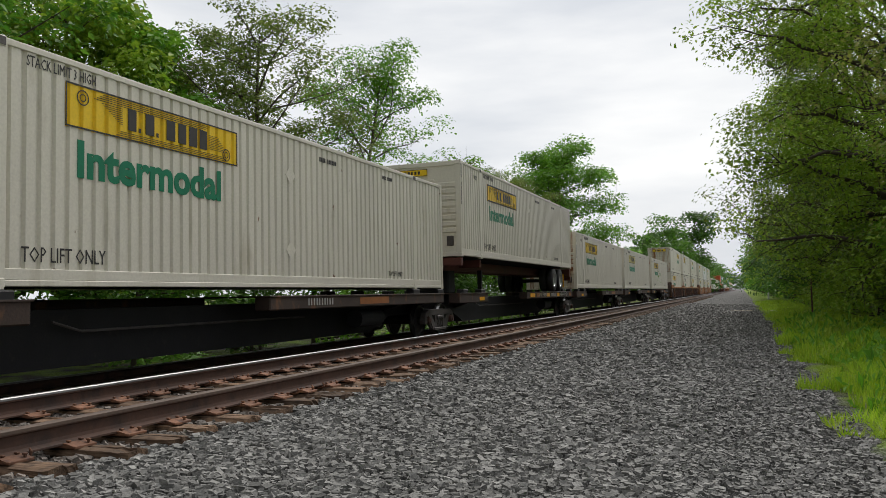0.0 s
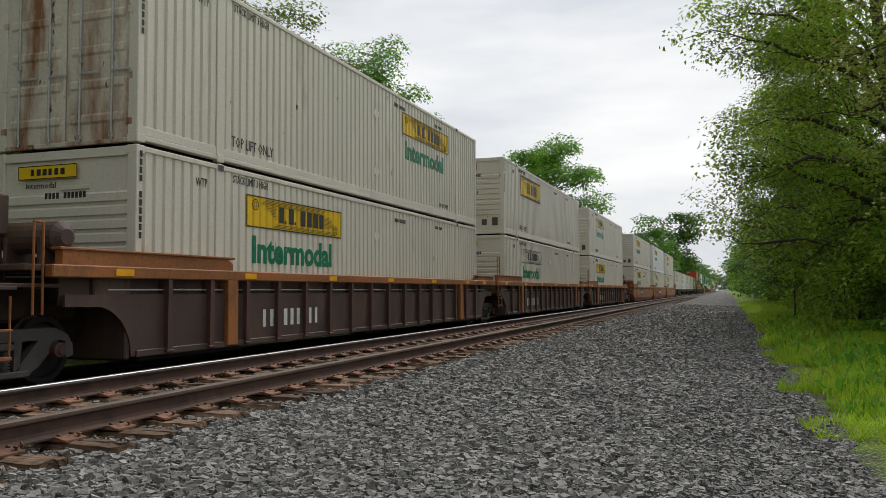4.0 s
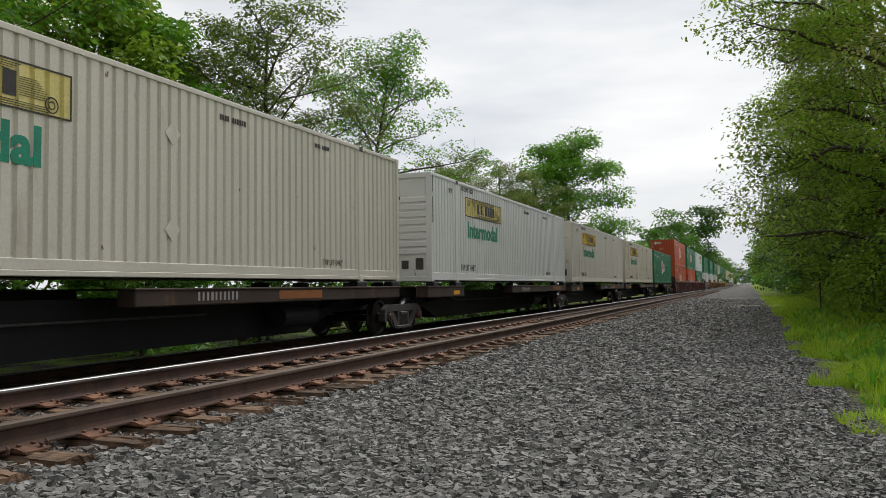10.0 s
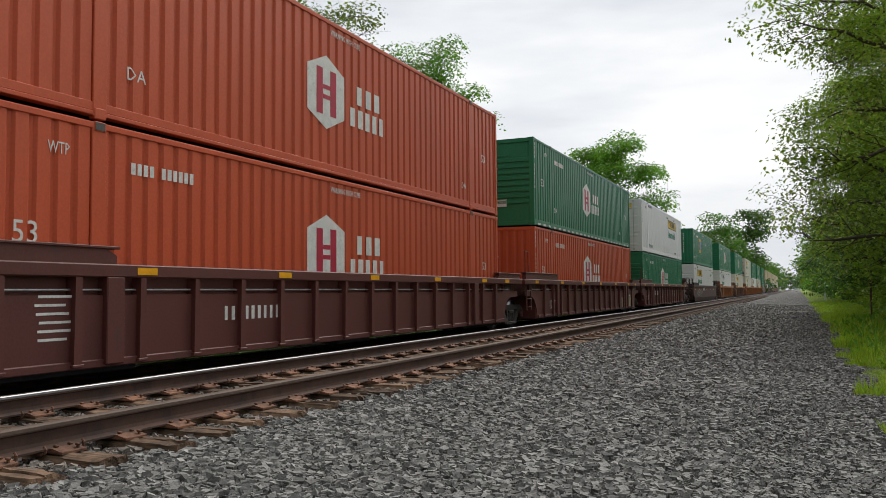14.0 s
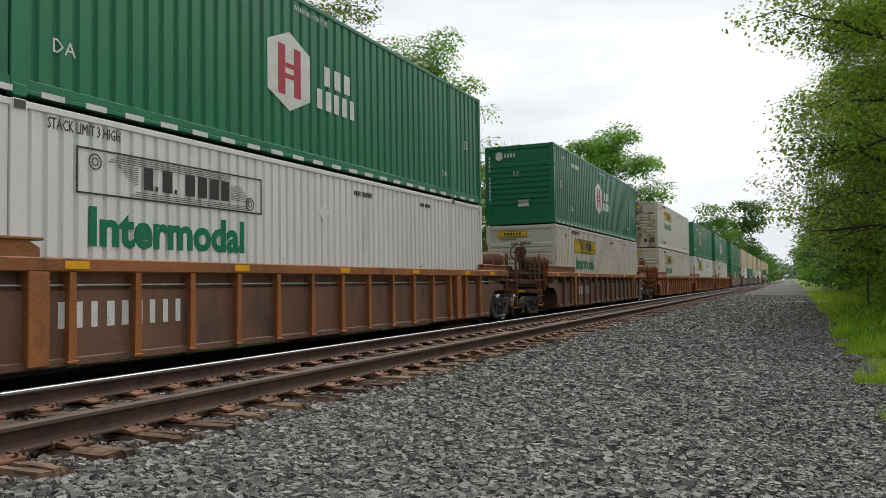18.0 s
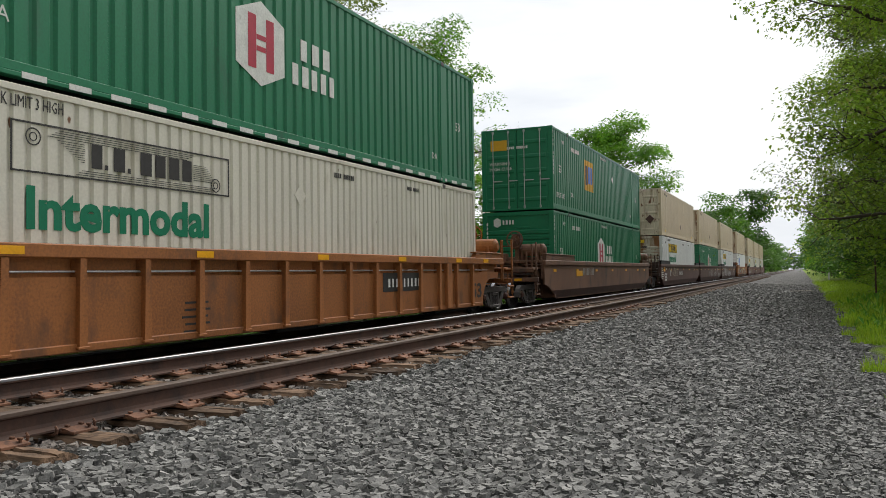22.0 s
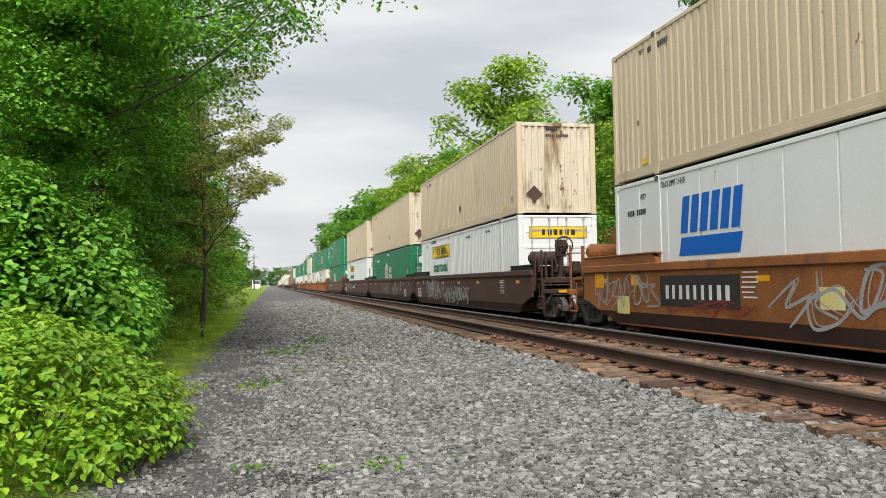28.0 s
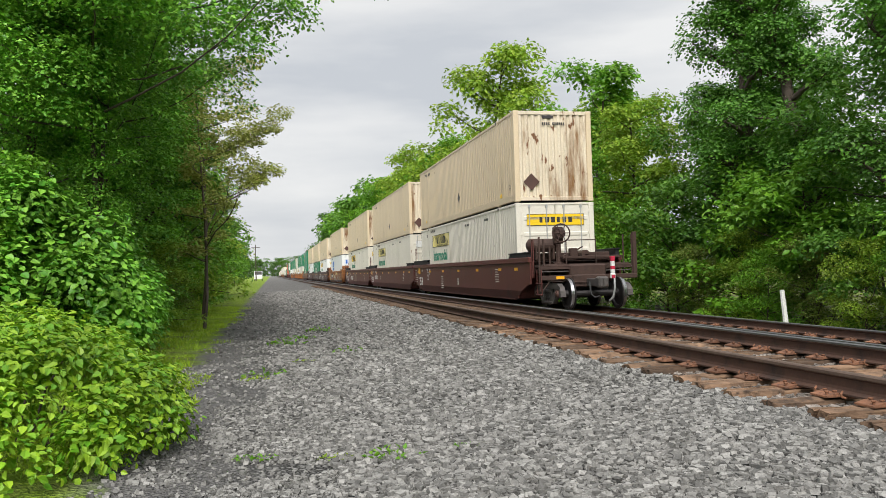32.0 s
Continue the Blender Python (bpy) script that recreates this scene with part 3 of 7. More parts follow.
# ---- track ----
def rail_mesh(material, head, y0, y1):
    prof = [(-0.068, -0.186), (0.068, -0.186), (0.068, -0.172), (0.018, -0.155), (0.010, -0.13), (0.010, -0.055), (0.034, -0.042), (0.035, -0.010), (0.028, -0.002),
            (-0.028, -0.002), (-0.035, -0.010), (-0.034, -0.042), (-0.010, -0.055), (-0.010, -0.13), (-0.018, -0.155), (-0.068, -0.172)]
    if head:
        prof[6:12] = [(0.034, -0.042), (0.034, -0.032), (0.022, -0.012), (-0.022, -0.012), (-0.034, -0.024), (-0.034, -0.042)]
    return Mesh().prism([(x, z * RAIL_HIGH / 0.186) for x, z in prof], y0, y1, "y").done("rail", material)


def tie_shape(seed):
    """A hewn beam with worn, split edges."""
    rng = np.random.RandomState(seed)
    xs = np.concatenate([[-1.31], np.linspace(-1.25, 0.7, 8), np.linspace(0.8, 1.24, 7), [1.31 + rng.uniform(-0.03, 0.03)]])
    prof = np.array([(-0.115, -0.18), (0.115, -0.18), (0.118, -0.05), (0.108, -0.012), (0.06, 0.0), (0.012, 0.0), (0.0, -0.02), (-0.014, -0.002), (-0.10, -0.008), (-0.118, -0.05)])
    wear = rng.normal(0, 0.006, prof.shape)
    v = []
    for k, x in enumerate(xs):
        wear = 0.6 * wear + rng.normal(0, 0.006, prof.shape)
        p = prof + wear
        v += [(x + rng.normal(0, 0.012), a, c) for a, c in p * (0.94 if k in (0, len(xs) - 1) else 1.0)]
    m = len(prof)
    q = [(k * m + i, k * m + (i + 1) % m, (k + 1) * m + (i + 1) % m, (k + 1) * m + i) for k in range(len(xs) - 1) for i in range(m)]
    e = (len(xs) - 1) * m
    for b in (0, e):
        q += [(b, b + 1, b + 2, b + 3), (b, b + 3, b + 4, b + 5), (b, b + 5, b + 6, b + 7), (b, b + 7, b + 8, b + 9)]
    me = quick("tie", np.array(v), np.array(q), TIE)
    bm = bmesh.new()
    bm.from_mesh(me)
    bmesh.ops.recalc_face_normals(bm, faces=bm.faces)
    bm.to_mesh(me)
    bm.free()
    return me


def plate_shape(anchored):
    """A ribbed plate with cut spikes, and a hooked rail anchor on some."""
    m = Mesh().cbox(-0.19, 0.19, -0.10, 0.10, 0, PLATE_HIGH, 0.004)
    m.prism([(-0.19, 0.0), (-0.10, 0.0), (-0.075, 0.034), (-0.10, 0.034), (-0.19, 0.012)], -0.098, 0.098, "y").prism([(0.19, 0.0), (0.10, 0.0), (0.075, 0.034), (0.10, 0.034), (0.19, 0.012)], -0.098, 0.098, "y")
    for x in (-0.155, -0.085, 0.085, 0.155):
        for y in (-0.055, 0.055):
            if (x * y > 0) or abs(x) < 0.1:
                m.cbox(x - 0.008, x + 0.008, y - 0.008, y + 0.008, 0.0, 0.045, 0.002).cbox(x - 0.016, x + 0.016, y - 0.013, y + 0.013, 0.036, 0.05, 0.004)
    if anchored:
        for y in (-0.15, 0.15):
            m.add(*tube([Vector((-0.06, y, 0.0)), Vector((0.07, y, 0.0)), Vector((0.098, y, 0.012)), Vector((0.104, y, 0.036)), Vector((0.088, y, 0.056))], [0.010, 0.010, 0.011, 0.010, 0.007], 6))
    return m.done("tie_plate", PLATE)


TIES = [tie_shape(k) for k in range(7)]
PLATES = [plate_shape(False), plate_shape(True)]


def lay_track(name, label, centre, rails, top, tie_top, polish, near, plated, seed):
    """Ties, plates and two rails. near: the stretch of single ties; plated: of single plates."""
    track = thing(name, label, "railway track", kind="structure")
    for x, polished in zip(rails, polish):
        r = part("rail", rail_mesh(RAILRUST, True, -700, 900), track, (x, 0, top), "steel rail with a polished head" if polished else "rusty steel rail")
        if polished:
            strip = Mesh().prism([(-0.036, -0.030), (0.036, -0.026), (0.0365, -0.022), (0.0345, -0.006), (0.026, 0.001), (-0.020, 0.002), (-0.032, -0.006), (-0.036, -0.014)], -700, 900, "y")
        else:
            strip = Mesh().prism([(-0.036, -0.03), (0.036, -0.03), (0.0355, -0.009), (0.024, 0.001), (-0.018, 0.002), (-0.034, -0.008)], -700, 900, "y")
        part("running_surface", strip.done("running_surface", RAILTOP if polished else RAILWORN), r, label="polished wheel band" if polished else "dull worn wheel band")
    rng = random.Random(seed)
    rest = Mesh()
    for k in range(-150, 230):
        y = 0.26 + TIE_STEP * k + rng.uniform(-0.03, 0.03)
        off = rng.uniform(-0.07, 0.07)
        if near[0] < y < near[1]:
            tie = part("tie", TIES[(k * 3) % 7], track, (centre + off, y, tie_top + rng.uniform(-0.012, 0.0)), turn=(0, 0, rng.uniform(-1.8, 1.8) + 180 * (k % 2)))
        else:
            rest.box(centre + off - 1.3, centre + off + 1.3, y - 0.115, y + 0.115, tie_top - 0.18, tie_top - 0.003)
        if plated[0] < y < plated[1]:
            for x in rails:
                part("tie_plate", PLATES[rng.random() < 0.3], track, (x, y, tie_top - 0.002))
    far_ties = part("far_ties", rest.done("far_ties", TIE), track, label="weathered wooden ties")
    far_ties["kind"] = "stuff"


lay_track("idle_track", "rusty rails spiked to weathered wooden ties in grey ballast", IDLE_CENTRE, (IDLE_A, IDLE_B), IDLE_TOP, IDLE_TIE, (False, True), (-15, 27), (-15, 24), 5)
lay_track("main_track", "polished rails on weathered wooden ties under the train", CENTRE, (RAIL_A, RAIL_B), 0.0, MAIN_TIE, (True, True), (-26, 2), (-26, 0), 6)


# ---- plants ----
def leaves(centres, size, seed, material, droop=0.35, wide=0.55, name="crown", out=None, fold=0.12):
    """Folded leaves about the given points, turned towards the directions in out."""
    rng = np.random.RandomState(seed)
    p = np.asarray(centres)
    n = len(p)
    nn = rng.normal(0, 0.42, (n, 3)) + np.array((0, 0, 0.75)) + (0 if out is None else out * 0.65)
    nn /= np.linalg.norm(nn, axis=1)[:, None]
    d = rng.normal(0, 1, (n, 3)) + (0 if out is None else out * 0.7) - np.array((0, 0, droop))
    d -= nn * (d * nn).sum(1)[:, None]
    d /= np.linalg.norm(d, axis=1)[:, None]
    w = np.cross(d, nn)
    s = (size * (0.6 + 0.8 * rng.rand(n)))[:, None]
    v = np.stack([p, p + d * s * 0.42 + w * s * wide * 0.5 + nn * s * fold, p + d * s, p + d * s * 0.42 - w * s * wide * 0.5 + nn * s * fold], 1).reshape(-1, 3)
    return quick(name, v, np.arange(n * 4).reshape(n, 4), material)


def lobed(centre, radius, n, seed, flat=0.75, low=-0.35):
    """Points and outward directions on lumpy shells about the centres."""
    rng = np.random.RandomState(seed)
    share = radius ** 2 / (radius ** 2).sum()
    pick = rng.choice(len(centre), n, p=share)
    d = rng.normal(0, 1, (n, 3))
    d /= np.linalg.norm(d, axis=1)[:, None]
    d[:, 2] = np.where(d[:, 2] < low, -d[:, 2], d[:, 2])
    lump = 0.8 + 0.4 * smooth_noise(d[:, 0] * 3 + pick * 7.3, d[:, 1] * 3 + d[:, 2] * 4, seed, 0.8)
    r = radius[pick] * lump * (0.45 + 0.6 * rng.rand(n) ** 0.45)
    return centre[pick] + d * r[:, None] * np.array((1.1, 1.1, flat)), d


def tree_meshes(seed, height, spread, bare, limbs, leaf_n, leaf_size, material, lean=0.0, puff=0.32, droop=0.3, trunk_r=None, twigs=4, up=0.45, round_top=1.5, lobes=50, side=None, wide=0.6, twiggy=False, low=-0.35):
    """Trunk with tapered limbs and twigs, and a crown of leaf clumps along the twigs. bare: share of the height without limbs."""
    rng = random.Random(seed)
    wood = Mesh()
    tips, outer = [], []

    def limb(p, d, length, r, depth):
        pts, rad = [Vector(p)], [r]
        seg = (7, 5, 2)[depth]
        dd = Vector(d).normalized()
        for k in range(seg):
            w = 0.17 if depth else 0.06
            dd = (dd + Vector((rng.gauss(0, w), rng.gauss(0, w), rng.gauss(0.04 if depth else 0.02, 0.11)))).normalized()
            pts.append(pts[-1] + dd * length / seg)
            rad.append(r * (1 - 0.82 * (k + 1) / seg))
        if depth < 2 or twiggy:
            wood.add(*tube(pts, rad, (6, 4, 3)[depth]))
        return pts

    r0 = trunk_r or height * 0.014
    trunk = limb((0, 0, -0.3), (lean, rng.uniform(-0.1, 0.1), 1), height * 0.95, r0, 0)
    for k in range(limbs):
        f = bare + (1 - bare) * (k + 0.3 * rng.random()) / limbs
        i = min(int(f * 7), 6)
        p = trunk[i].lerp(trunk[i + 1], f * 7 - i)
        a = k * 2.4 + rng.uniform(-0.5, 0.5)
        ln = spread * (1.0 - 0.6 * max(0, (f - 0.4) / 0.6) ** round_top) * rng.uniform(0.75, 1.12)
        if side is not None:
            ln *= 0.75 + 0.45 * math.cos(a - side)
        pts = limb(p, (math.cos(a), math.sin(a), rng.uniform(0.0, up * 1.6)), ln, r0 * (0.55 - 0.35 * f), 1)
        for j in range(1, len(pts)):
            for _ in range(twigs if j > 1 else 2):
                q = pts[j - 1].lerp(pts[j], rng.random())
                b = rng.uniform(0, 6.283)
                tw = limb(q, (math.cos(b), math.sin(b), rng.uniform(-0.25, 0.8)), ln * rng.uniform(0.14, 0.36), r0 * 0.06, 2)
                tips += tw[1:]
        outer.append(pts[-1])
    tips += trunk[5:]
    pts = np.array([tuple(t) for t in tips])
    nr = np.random.RandomState(seed)
    ends = np.concatenate([np.array([tuple(t) for t in outer]), pts[nr.permutation(len(pts))[:lobes - len(outer)]]])
    rad = puff * (0.55 + 0.75 * nr.rand(len(ends)))
    c, out = lobed(ends, rad, leaf_n, seed, 0.75, low)
    ok = c[:, 2] > 0.1
    c, out = c[ok], out[ok]
    return wood.done("trunk", BARK, True), leaves(c, leaf_size, seed, material, droop, wide, "crown", out)


def spreading_tree(seed, material, leaf_n, reach=5.5):
    """A tree whose long limbs rise and arch out, most of them towards the open side (-x), with leaf clumps on their side shoots."""
    rng = random.Random(seed)
    wood = Mesh()
    trunk = [Vector(p) for p in ((0.1, 0, -0.3), (0.0, 0, 1.2), (-0.2, 0.1, 2.8), (-0.6, 0.1, 4.6), (-1.0, 0.0, 6.6), (-1.2, 0.1, 9.0), (-1.4, 0.0, 11.4), (-1.4, 0.1, 13.6))]
    wood.add(*tube(trunk, [0.36, 0.30, 0.26, 0.22, 0.18, 0.13, 0.08, 0.03], 9))
    clumps = [(p, 0.7) for p in trunk[5:]]

    def arch(p, a, rise, fall, length, r, n, least):
        pts, rad = [Vector(p)], [r]
        for k in range(n):
            f = (k + 1) / n
            e = rise + (fall - rise) * f + rng.gauss(0, 0.16)
            a += rng.gauss(0, 0.17)
            pts.append(pts[-1] + Vector((math.cos(a) * math.cos(e), math.sin(a) * math.cos(e), math.sin(e))) * length / n)
            rad.append(r * (1 - f) + least * f)
        wood.add(*tube(pts, rad, 6 if r > 0.05 else 3))
        return pts

    for k in range(24):
        h = max(1.6, 1.5 + 9.6 * k / 24 + rng.uniform(-0.6, 0.6))
        i = max(q for q in range(7) if trunk[q].z <= h)
        p = trunk[i].lerp(trunk[i + 1], (h - trunk[i].z) / (trunk[i + 1].z - trunk[i].z))
        a = math.pi + rng.uniform(-1.0, 1.0) if k % 3 else rng.uniform(0, 6.283)
        ln = reach * rng.uniform(0.8, 1.05) * (0.62 if k % 3 == 0 else 1.0) * (1 - 0.6 * max(0, (h - 4) / 8) ** 1.2)
        limb = arch(p, a, rng.uniform(0.45, 1.2), rng.uniform(-0.6, 0.55), ln, 0.15 - 0.005 * k, 9, 0.018)
        for j in range(2, 10):
            for q in range(2):
                b = a + rng.choice((-1, 1)) * rng.uniform(0.3, 1.2)
                shoot = arch(limb[j], b, rng.uniform(-0.9, 1.3), rng.uniform(-0.9, 0.8), ln * rng.uniform(0.16, 0.36), 0.018, 4, 0.005)
                clumps += [(t, rng.uniform(0.28, 0.52)) for t in shoot[3:]]
        clumps.append((limb[-1], 0.4))
    c, out = lobed(np.array([tuple(p) for p, _ in clumps]), np.array([r for _, r in clumps]), leaf_n, seed, 1.0, -0.7)
    return wood.done("trunk", BARK, True), leaves(c, 0.112, seed, material, 0.5, 0.62, "crown", out)


def plant(kind, x, y, turn=0.0, size=1.0, tall=1.0, name="tree", label="", category="tree", group="", near=NEAR):
    """Sets a copy of a kind of plant on the ground. near: the share by which it is drawn closer."""
    x, y, size = x * near, y * near, size * near
    trunk_me, crown_me = kind
    t = thing(name, label, category, group)
    t.matrix_basis = pose(x, y, float(ground_z(np.array(x), np.array(y))), 0, 0, turn)
    t.scale = (size, size, size * tall)
    if trunk_me:
        part("trunk", trunk_me, t)
    part("crown", crown_me, t)
    return t


BROAD = [tree_meshes(s, 14.5, 5.8, 0.12, 22, 17000, 0.26, m, puff=1.0, lobes=140, up=0.25) for s, m in ((1, L_MID), (2, L_DARK))]
AIRY = [tree_meshes(s, 15.0, 6.4, 0.30, 24, 22000, 0.16, m, puff=0.72, lobes=240, twigs=6, up=0.7, twiggy=True) for s, m in ((3, L_OLIVE), (4, L_FRESH))]
ROUND = [tree_meshes(6, 17.0, 7.8, 0.12, 32, 44000, 0.27, L_FRESH, puff=1.35, lobes=300, twiggy=True, up=0.08, round_top=2.2)]
UNDER = [tree_meshes(s, 7.0, 2.9, 0.05, 16, 4600, 0.26, m, puff=0.8, lobes=75) for s, m in ((7, L_MID), (8, L_FRESH), (9, L_DARK))]
THICKET = [tree_meshes(s, 7.0, 3.1, 0.03, 18, 11000, 0.17, m, puff=0.75, lobes=100) for s, m in ((27, L_EDGE), (28, L_FRESH), (29, L_OLIVE))]
OVERHANG = [spreading_tree(s, m, n) for s, m, n in ((12, L_EDGE, 34000), (21, L_OLIVE, 30000), (25, L_BRONZE, 22000))]
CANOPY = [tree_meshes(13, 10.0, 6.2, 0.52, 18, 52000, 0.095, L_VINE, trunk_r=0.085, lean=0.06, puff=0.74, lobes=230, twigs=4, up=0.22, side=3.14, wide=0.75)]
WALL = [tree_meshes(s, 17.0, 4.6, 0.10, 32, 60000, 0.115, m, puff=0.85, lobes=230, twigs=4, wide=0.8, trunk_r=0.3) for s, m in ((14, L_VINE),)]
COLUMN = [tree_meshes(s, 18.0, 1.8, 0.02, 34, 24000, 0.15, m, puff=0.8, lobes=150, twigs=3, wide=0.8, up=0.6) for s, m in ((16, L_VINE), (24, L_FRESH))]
IVIED = [tree_meshes(26, 19.0, 2.5, 0.14, 34, 46000, 0.13, L_DEEP, puff=0.75, lobes=210, twigs=4, wide=0.8, up=0.5, trunk_r=0.42, twiggy=True)]
FEATHER = [tree_meshes(17, 9.6, 3.2, 0.26, 14, 5600, 0.12, L_BRONZE, lean=-0.10, puff=0.34, lobes=110, twigs=3, up=0.55, side=3.14, twiggy=True, low=-0.1, trunk_r=0.065)]
LIT = [tree_meshes(s, 14.0, 4.4, 0.1, 22, 15000, 0.27, m, puff=0.95, lobes=130, up=0.25) for s, m in ((18, L_EDGE), (19, L_FRESH))]
FAR = [tree_meshes(s, 14.0, 4.8, 0.06, 18, 4200, 0.55, m, puff=1.4, lobes=80, twigs=3, up=0.12, round_top=2.2) for s, m in ((20, L_MID), (22, L_DARK), (23, L_FRESH))]
prng = random.Random(21)
BG = "trees beyond the track"
LEAFY, AIRY_L = "tall leafy deciduous tree growing beyond the track", "slender deciduous tree with an open airy crown"
UNDERGROWTH = dict(name="shrub", label="dense green undergrowth shrub beside the track", category="shrub", group="undergrowth")
EDGE = dict(name="shrub", label="leafy green shrub at the edge of the wood", category="shrub", group="edge of the wood")


def any_turn():
    return prng.uniform(0, 360)


# far side of the track, ahead
for x, y, h, kind in ((-17.5, 9.5, 0.86, BROAD[0]), (-18.5, 15, 0.92, BROAD[0]), (-20.0, 20.5, 0.98, LIT[0]), (-19.0, 27.3, 0.96, AIRY[0]), (-20.0, 38.5, 1.0, AIRY[1]),
                      (-24, 17, 1.1, BROAD[0]), (-22.5, 24.5, 1.0, LIT[1]), (-26, 30, 0.95, BROAD[0])):
    plant(kind, x, y, any_turn(), h, 1.0, label=LEAFY if kind in BROAD else AIRY_L, group=BG, near=1.0)
for k in range(18):
    plant(UNDER[k % 3], -15.0 - prng.uniform(0, 3.0), 7 + 3.4 * k, any_turn(), prng.uniform(0.6, 0.95), near=1.0, **UNDERGROWTH)
for x, y, h in ((-17, 50, 0.68), (-17.0, 58, 0.72), (-17, 66, 0.74), (-21, 60, 0.8)):
    plant(AIRY[0], x, y, any_turn(), h, label=AIRY_L, group=BG, near=1.0)
plant(ROUND[0], -17.0, 79, 40, 0.98, label="broad round-crowned tree in full leaf", group=BG, near=1.0)
for k in range(9):
    plant(FAR[k % 3], -14.0 - prng.uniform(0, 4), 66 + 8 * k, any_turn(), prng.uniform(0.5, 0.62), near=1.0, **UNDERGROWTH)
for x, y, h in ((-14, 122, 0.72), (-12.2, 134, 0.78), (-15.5, 165, 1.18), (-14.6, 232, 1.72), (-15.5, 200, 1.15), (-12, 225, 0.8), (-12, 250, 0.8), (-11.5, 300, 0.85), (-11.5, 360, 0.9), (-11, 440, 1.0), (-14, 400, 1.0), (-15, 480, 1.1), (-13, 520, 1.2)):
    plant(FAR[(int(y) // 10) % 2], x, y, any_turn(), h, label="distant leafy tree standing beside the track", group=BG, near=1.0)
for k in range(8):
    plant(BROAD[0] if k % 2 else LIT[0], -18.0 - prng.uniform(0, 3), -12.5 + 2.8 * k, any_turn(), prng.uniform(0.75, 0.9), label=LEAFY, group=BG, near=1.0)
for k in range(6):
    plant(UNDER[k % 3], -15.6 - prng.uniform(0, 1.2), -11 + 3.2 * k, any_turn(), prng.uniform(0.6, 0.85), near=1.0, **UNDERGROWTH)
# near side of the track, ahead
RG = "trees along the path"
SPREAD, WOOD = "large spreading tree with branches reaching over the path", "leafy tree in the wood beside the path"
for k, x, y, a, h in ((0, 5.1, 23.5, 0, 0.98), (2, 7.4, 18.8, 12, 0.95), (1, 5.2, 29.5, -14, 0.98), (0, 5.4, 36, 10, 0.92), (1, 5.4, 43, -8, 0.9)):
    plant(OVERHANG[k], x, y, a, h, label=SPREAD, group=RG, near=1.0)
for k in range(16):
    plant(THICKET[(0, 1, 0, 2)[k % 4]], 7.3 + prng.uniform(-0.3, 0.8) - 0.05 * k, 26 + 3.6 * k, any_turn(), prng.uniform(0.75, 1.05), **EDGE)
for k in range(7):
    plant(THICKET[(0, 2, 0)[k % 3]], 8.6 + prng.uniform(-0.3, 0.5) - 0.15 * k, 28.5 + 5.2 * k, any_turn(), prng.uniform(1.15, 1.4), **EDGE)
for k in range(9):
    plant(BROAD[1] if k < 4 else FAR[k % 2], 5.9 + prng.uniform(-0.3, 1.2), 54 + 7.5 * k, any_turn(), prng.uniform(0.72, 0.86), label=WOOD, group=RG)
for k in range(9):
    plant(UNDER[(k + 1) % 3], 5.6 + prng.uniform(-0.4, 0.6), 84 + 7 * k, any_turn(), prng.uniform(0.9, 1.2), **EDGE)
for k in range(22):
    plant(FAR[k % 3], 5.8 + prng.uniform(-1, 1.5) + 0.05 * k, 122 + 17 * k, any_turn(), prng.uniform(0.8, 1.05), label=WOOD, group=RG)
for x, y in ((10, 28.5), (9.6, 35.5), (9.6, 43), (9.2, 51), (8.6, 58), (14, 32), (14, 44)):
    plant(BROAD[0], x, y, any_turn(), 0.66, label=WOOD, group=RG)
# near side of the track, behind
for k, (x, y, h) in enumerate(((7.4, -18, 0.8), (6.9, -25.5, 0.72), (6.8, -31, 0.75))):
    plant(WALL[0], x, y, any_turn(), h, label="tall tree wrapped in climbing leaves", group=RG)
plant(CANOPY[0], 3.2, -17.2, 10, 1.0, label=SPREAD, group=RG)
plant(CANOPY[0], 4.0, -21.8, -22, 0.98, label=SPREAD, group=RG)
for x, y, h in ((4.3, -24.5, 0.56), (4.2, -28.5, 0.6), (5.2, -21.0, 0.5), (3.3, -17.5, 0.36), (4.1, -22.1, 0.45)):
    plant(COLUMN[0], x, y, any_turn(), h, label="trunk wrapped in a dense column of ivy", group=RG)
for k, (x, y, h) in enumerate(((2.0, -27.5, 1.05), (2.5, -33, 1.2), (2.9, -40, 1.3))):
    plant(FEATHER[0], x, y, prng.uniform(-25, 25), h, label="thin tree with feathery brown-green leaves", group=RG)
for k in range(5):
    plant(BROAD[0], 6.2 + prng.uniform(-0.5, 0.8), -36 - 10 * k, any_turn(), prng.uniform(0.68, 0.8), label=WOOD, group=RG)
for k in range(8):
    plant(FAR[k % 3], 7.0 + prng.uniform(-0.5, 1.5), -92 - 15 * k, any_turn(), prng.uniform(0.62, 0.8), label=WOOD, group=RG)
for k in range(14):
    plant(THICKET[(k + 1) % 3], 4.5 + prng.uniform(0, 0.6) + 0.03 * k, -15 - 3.4 * k, any_turn(), prng.uniform(0.36, 0.55), **EDGE)
for k in range(15):
    plant(THICKET[(1, 0, 2)[k % 3]], 3.5 + prng.uniform(-0.15, 0.4) + 0.05 * k, -23.5 - 3.0 * k, any_turn(), prng.uniform(0.30, 0.45) + 0.015 * k, **EDGE)
for k, (x, y, h) in enumerate(((4.3, -23.5, 0.9), (4.4, -28.5, 1.0), (4.7, -34, 1.05), (5.0, -41, 1.1), (5.2, -49, 1.15))):
    plant(THICKET[(1, 0, 1)[k % 3]], x, y, any_turn(), h, near=1.0, **EDGE)
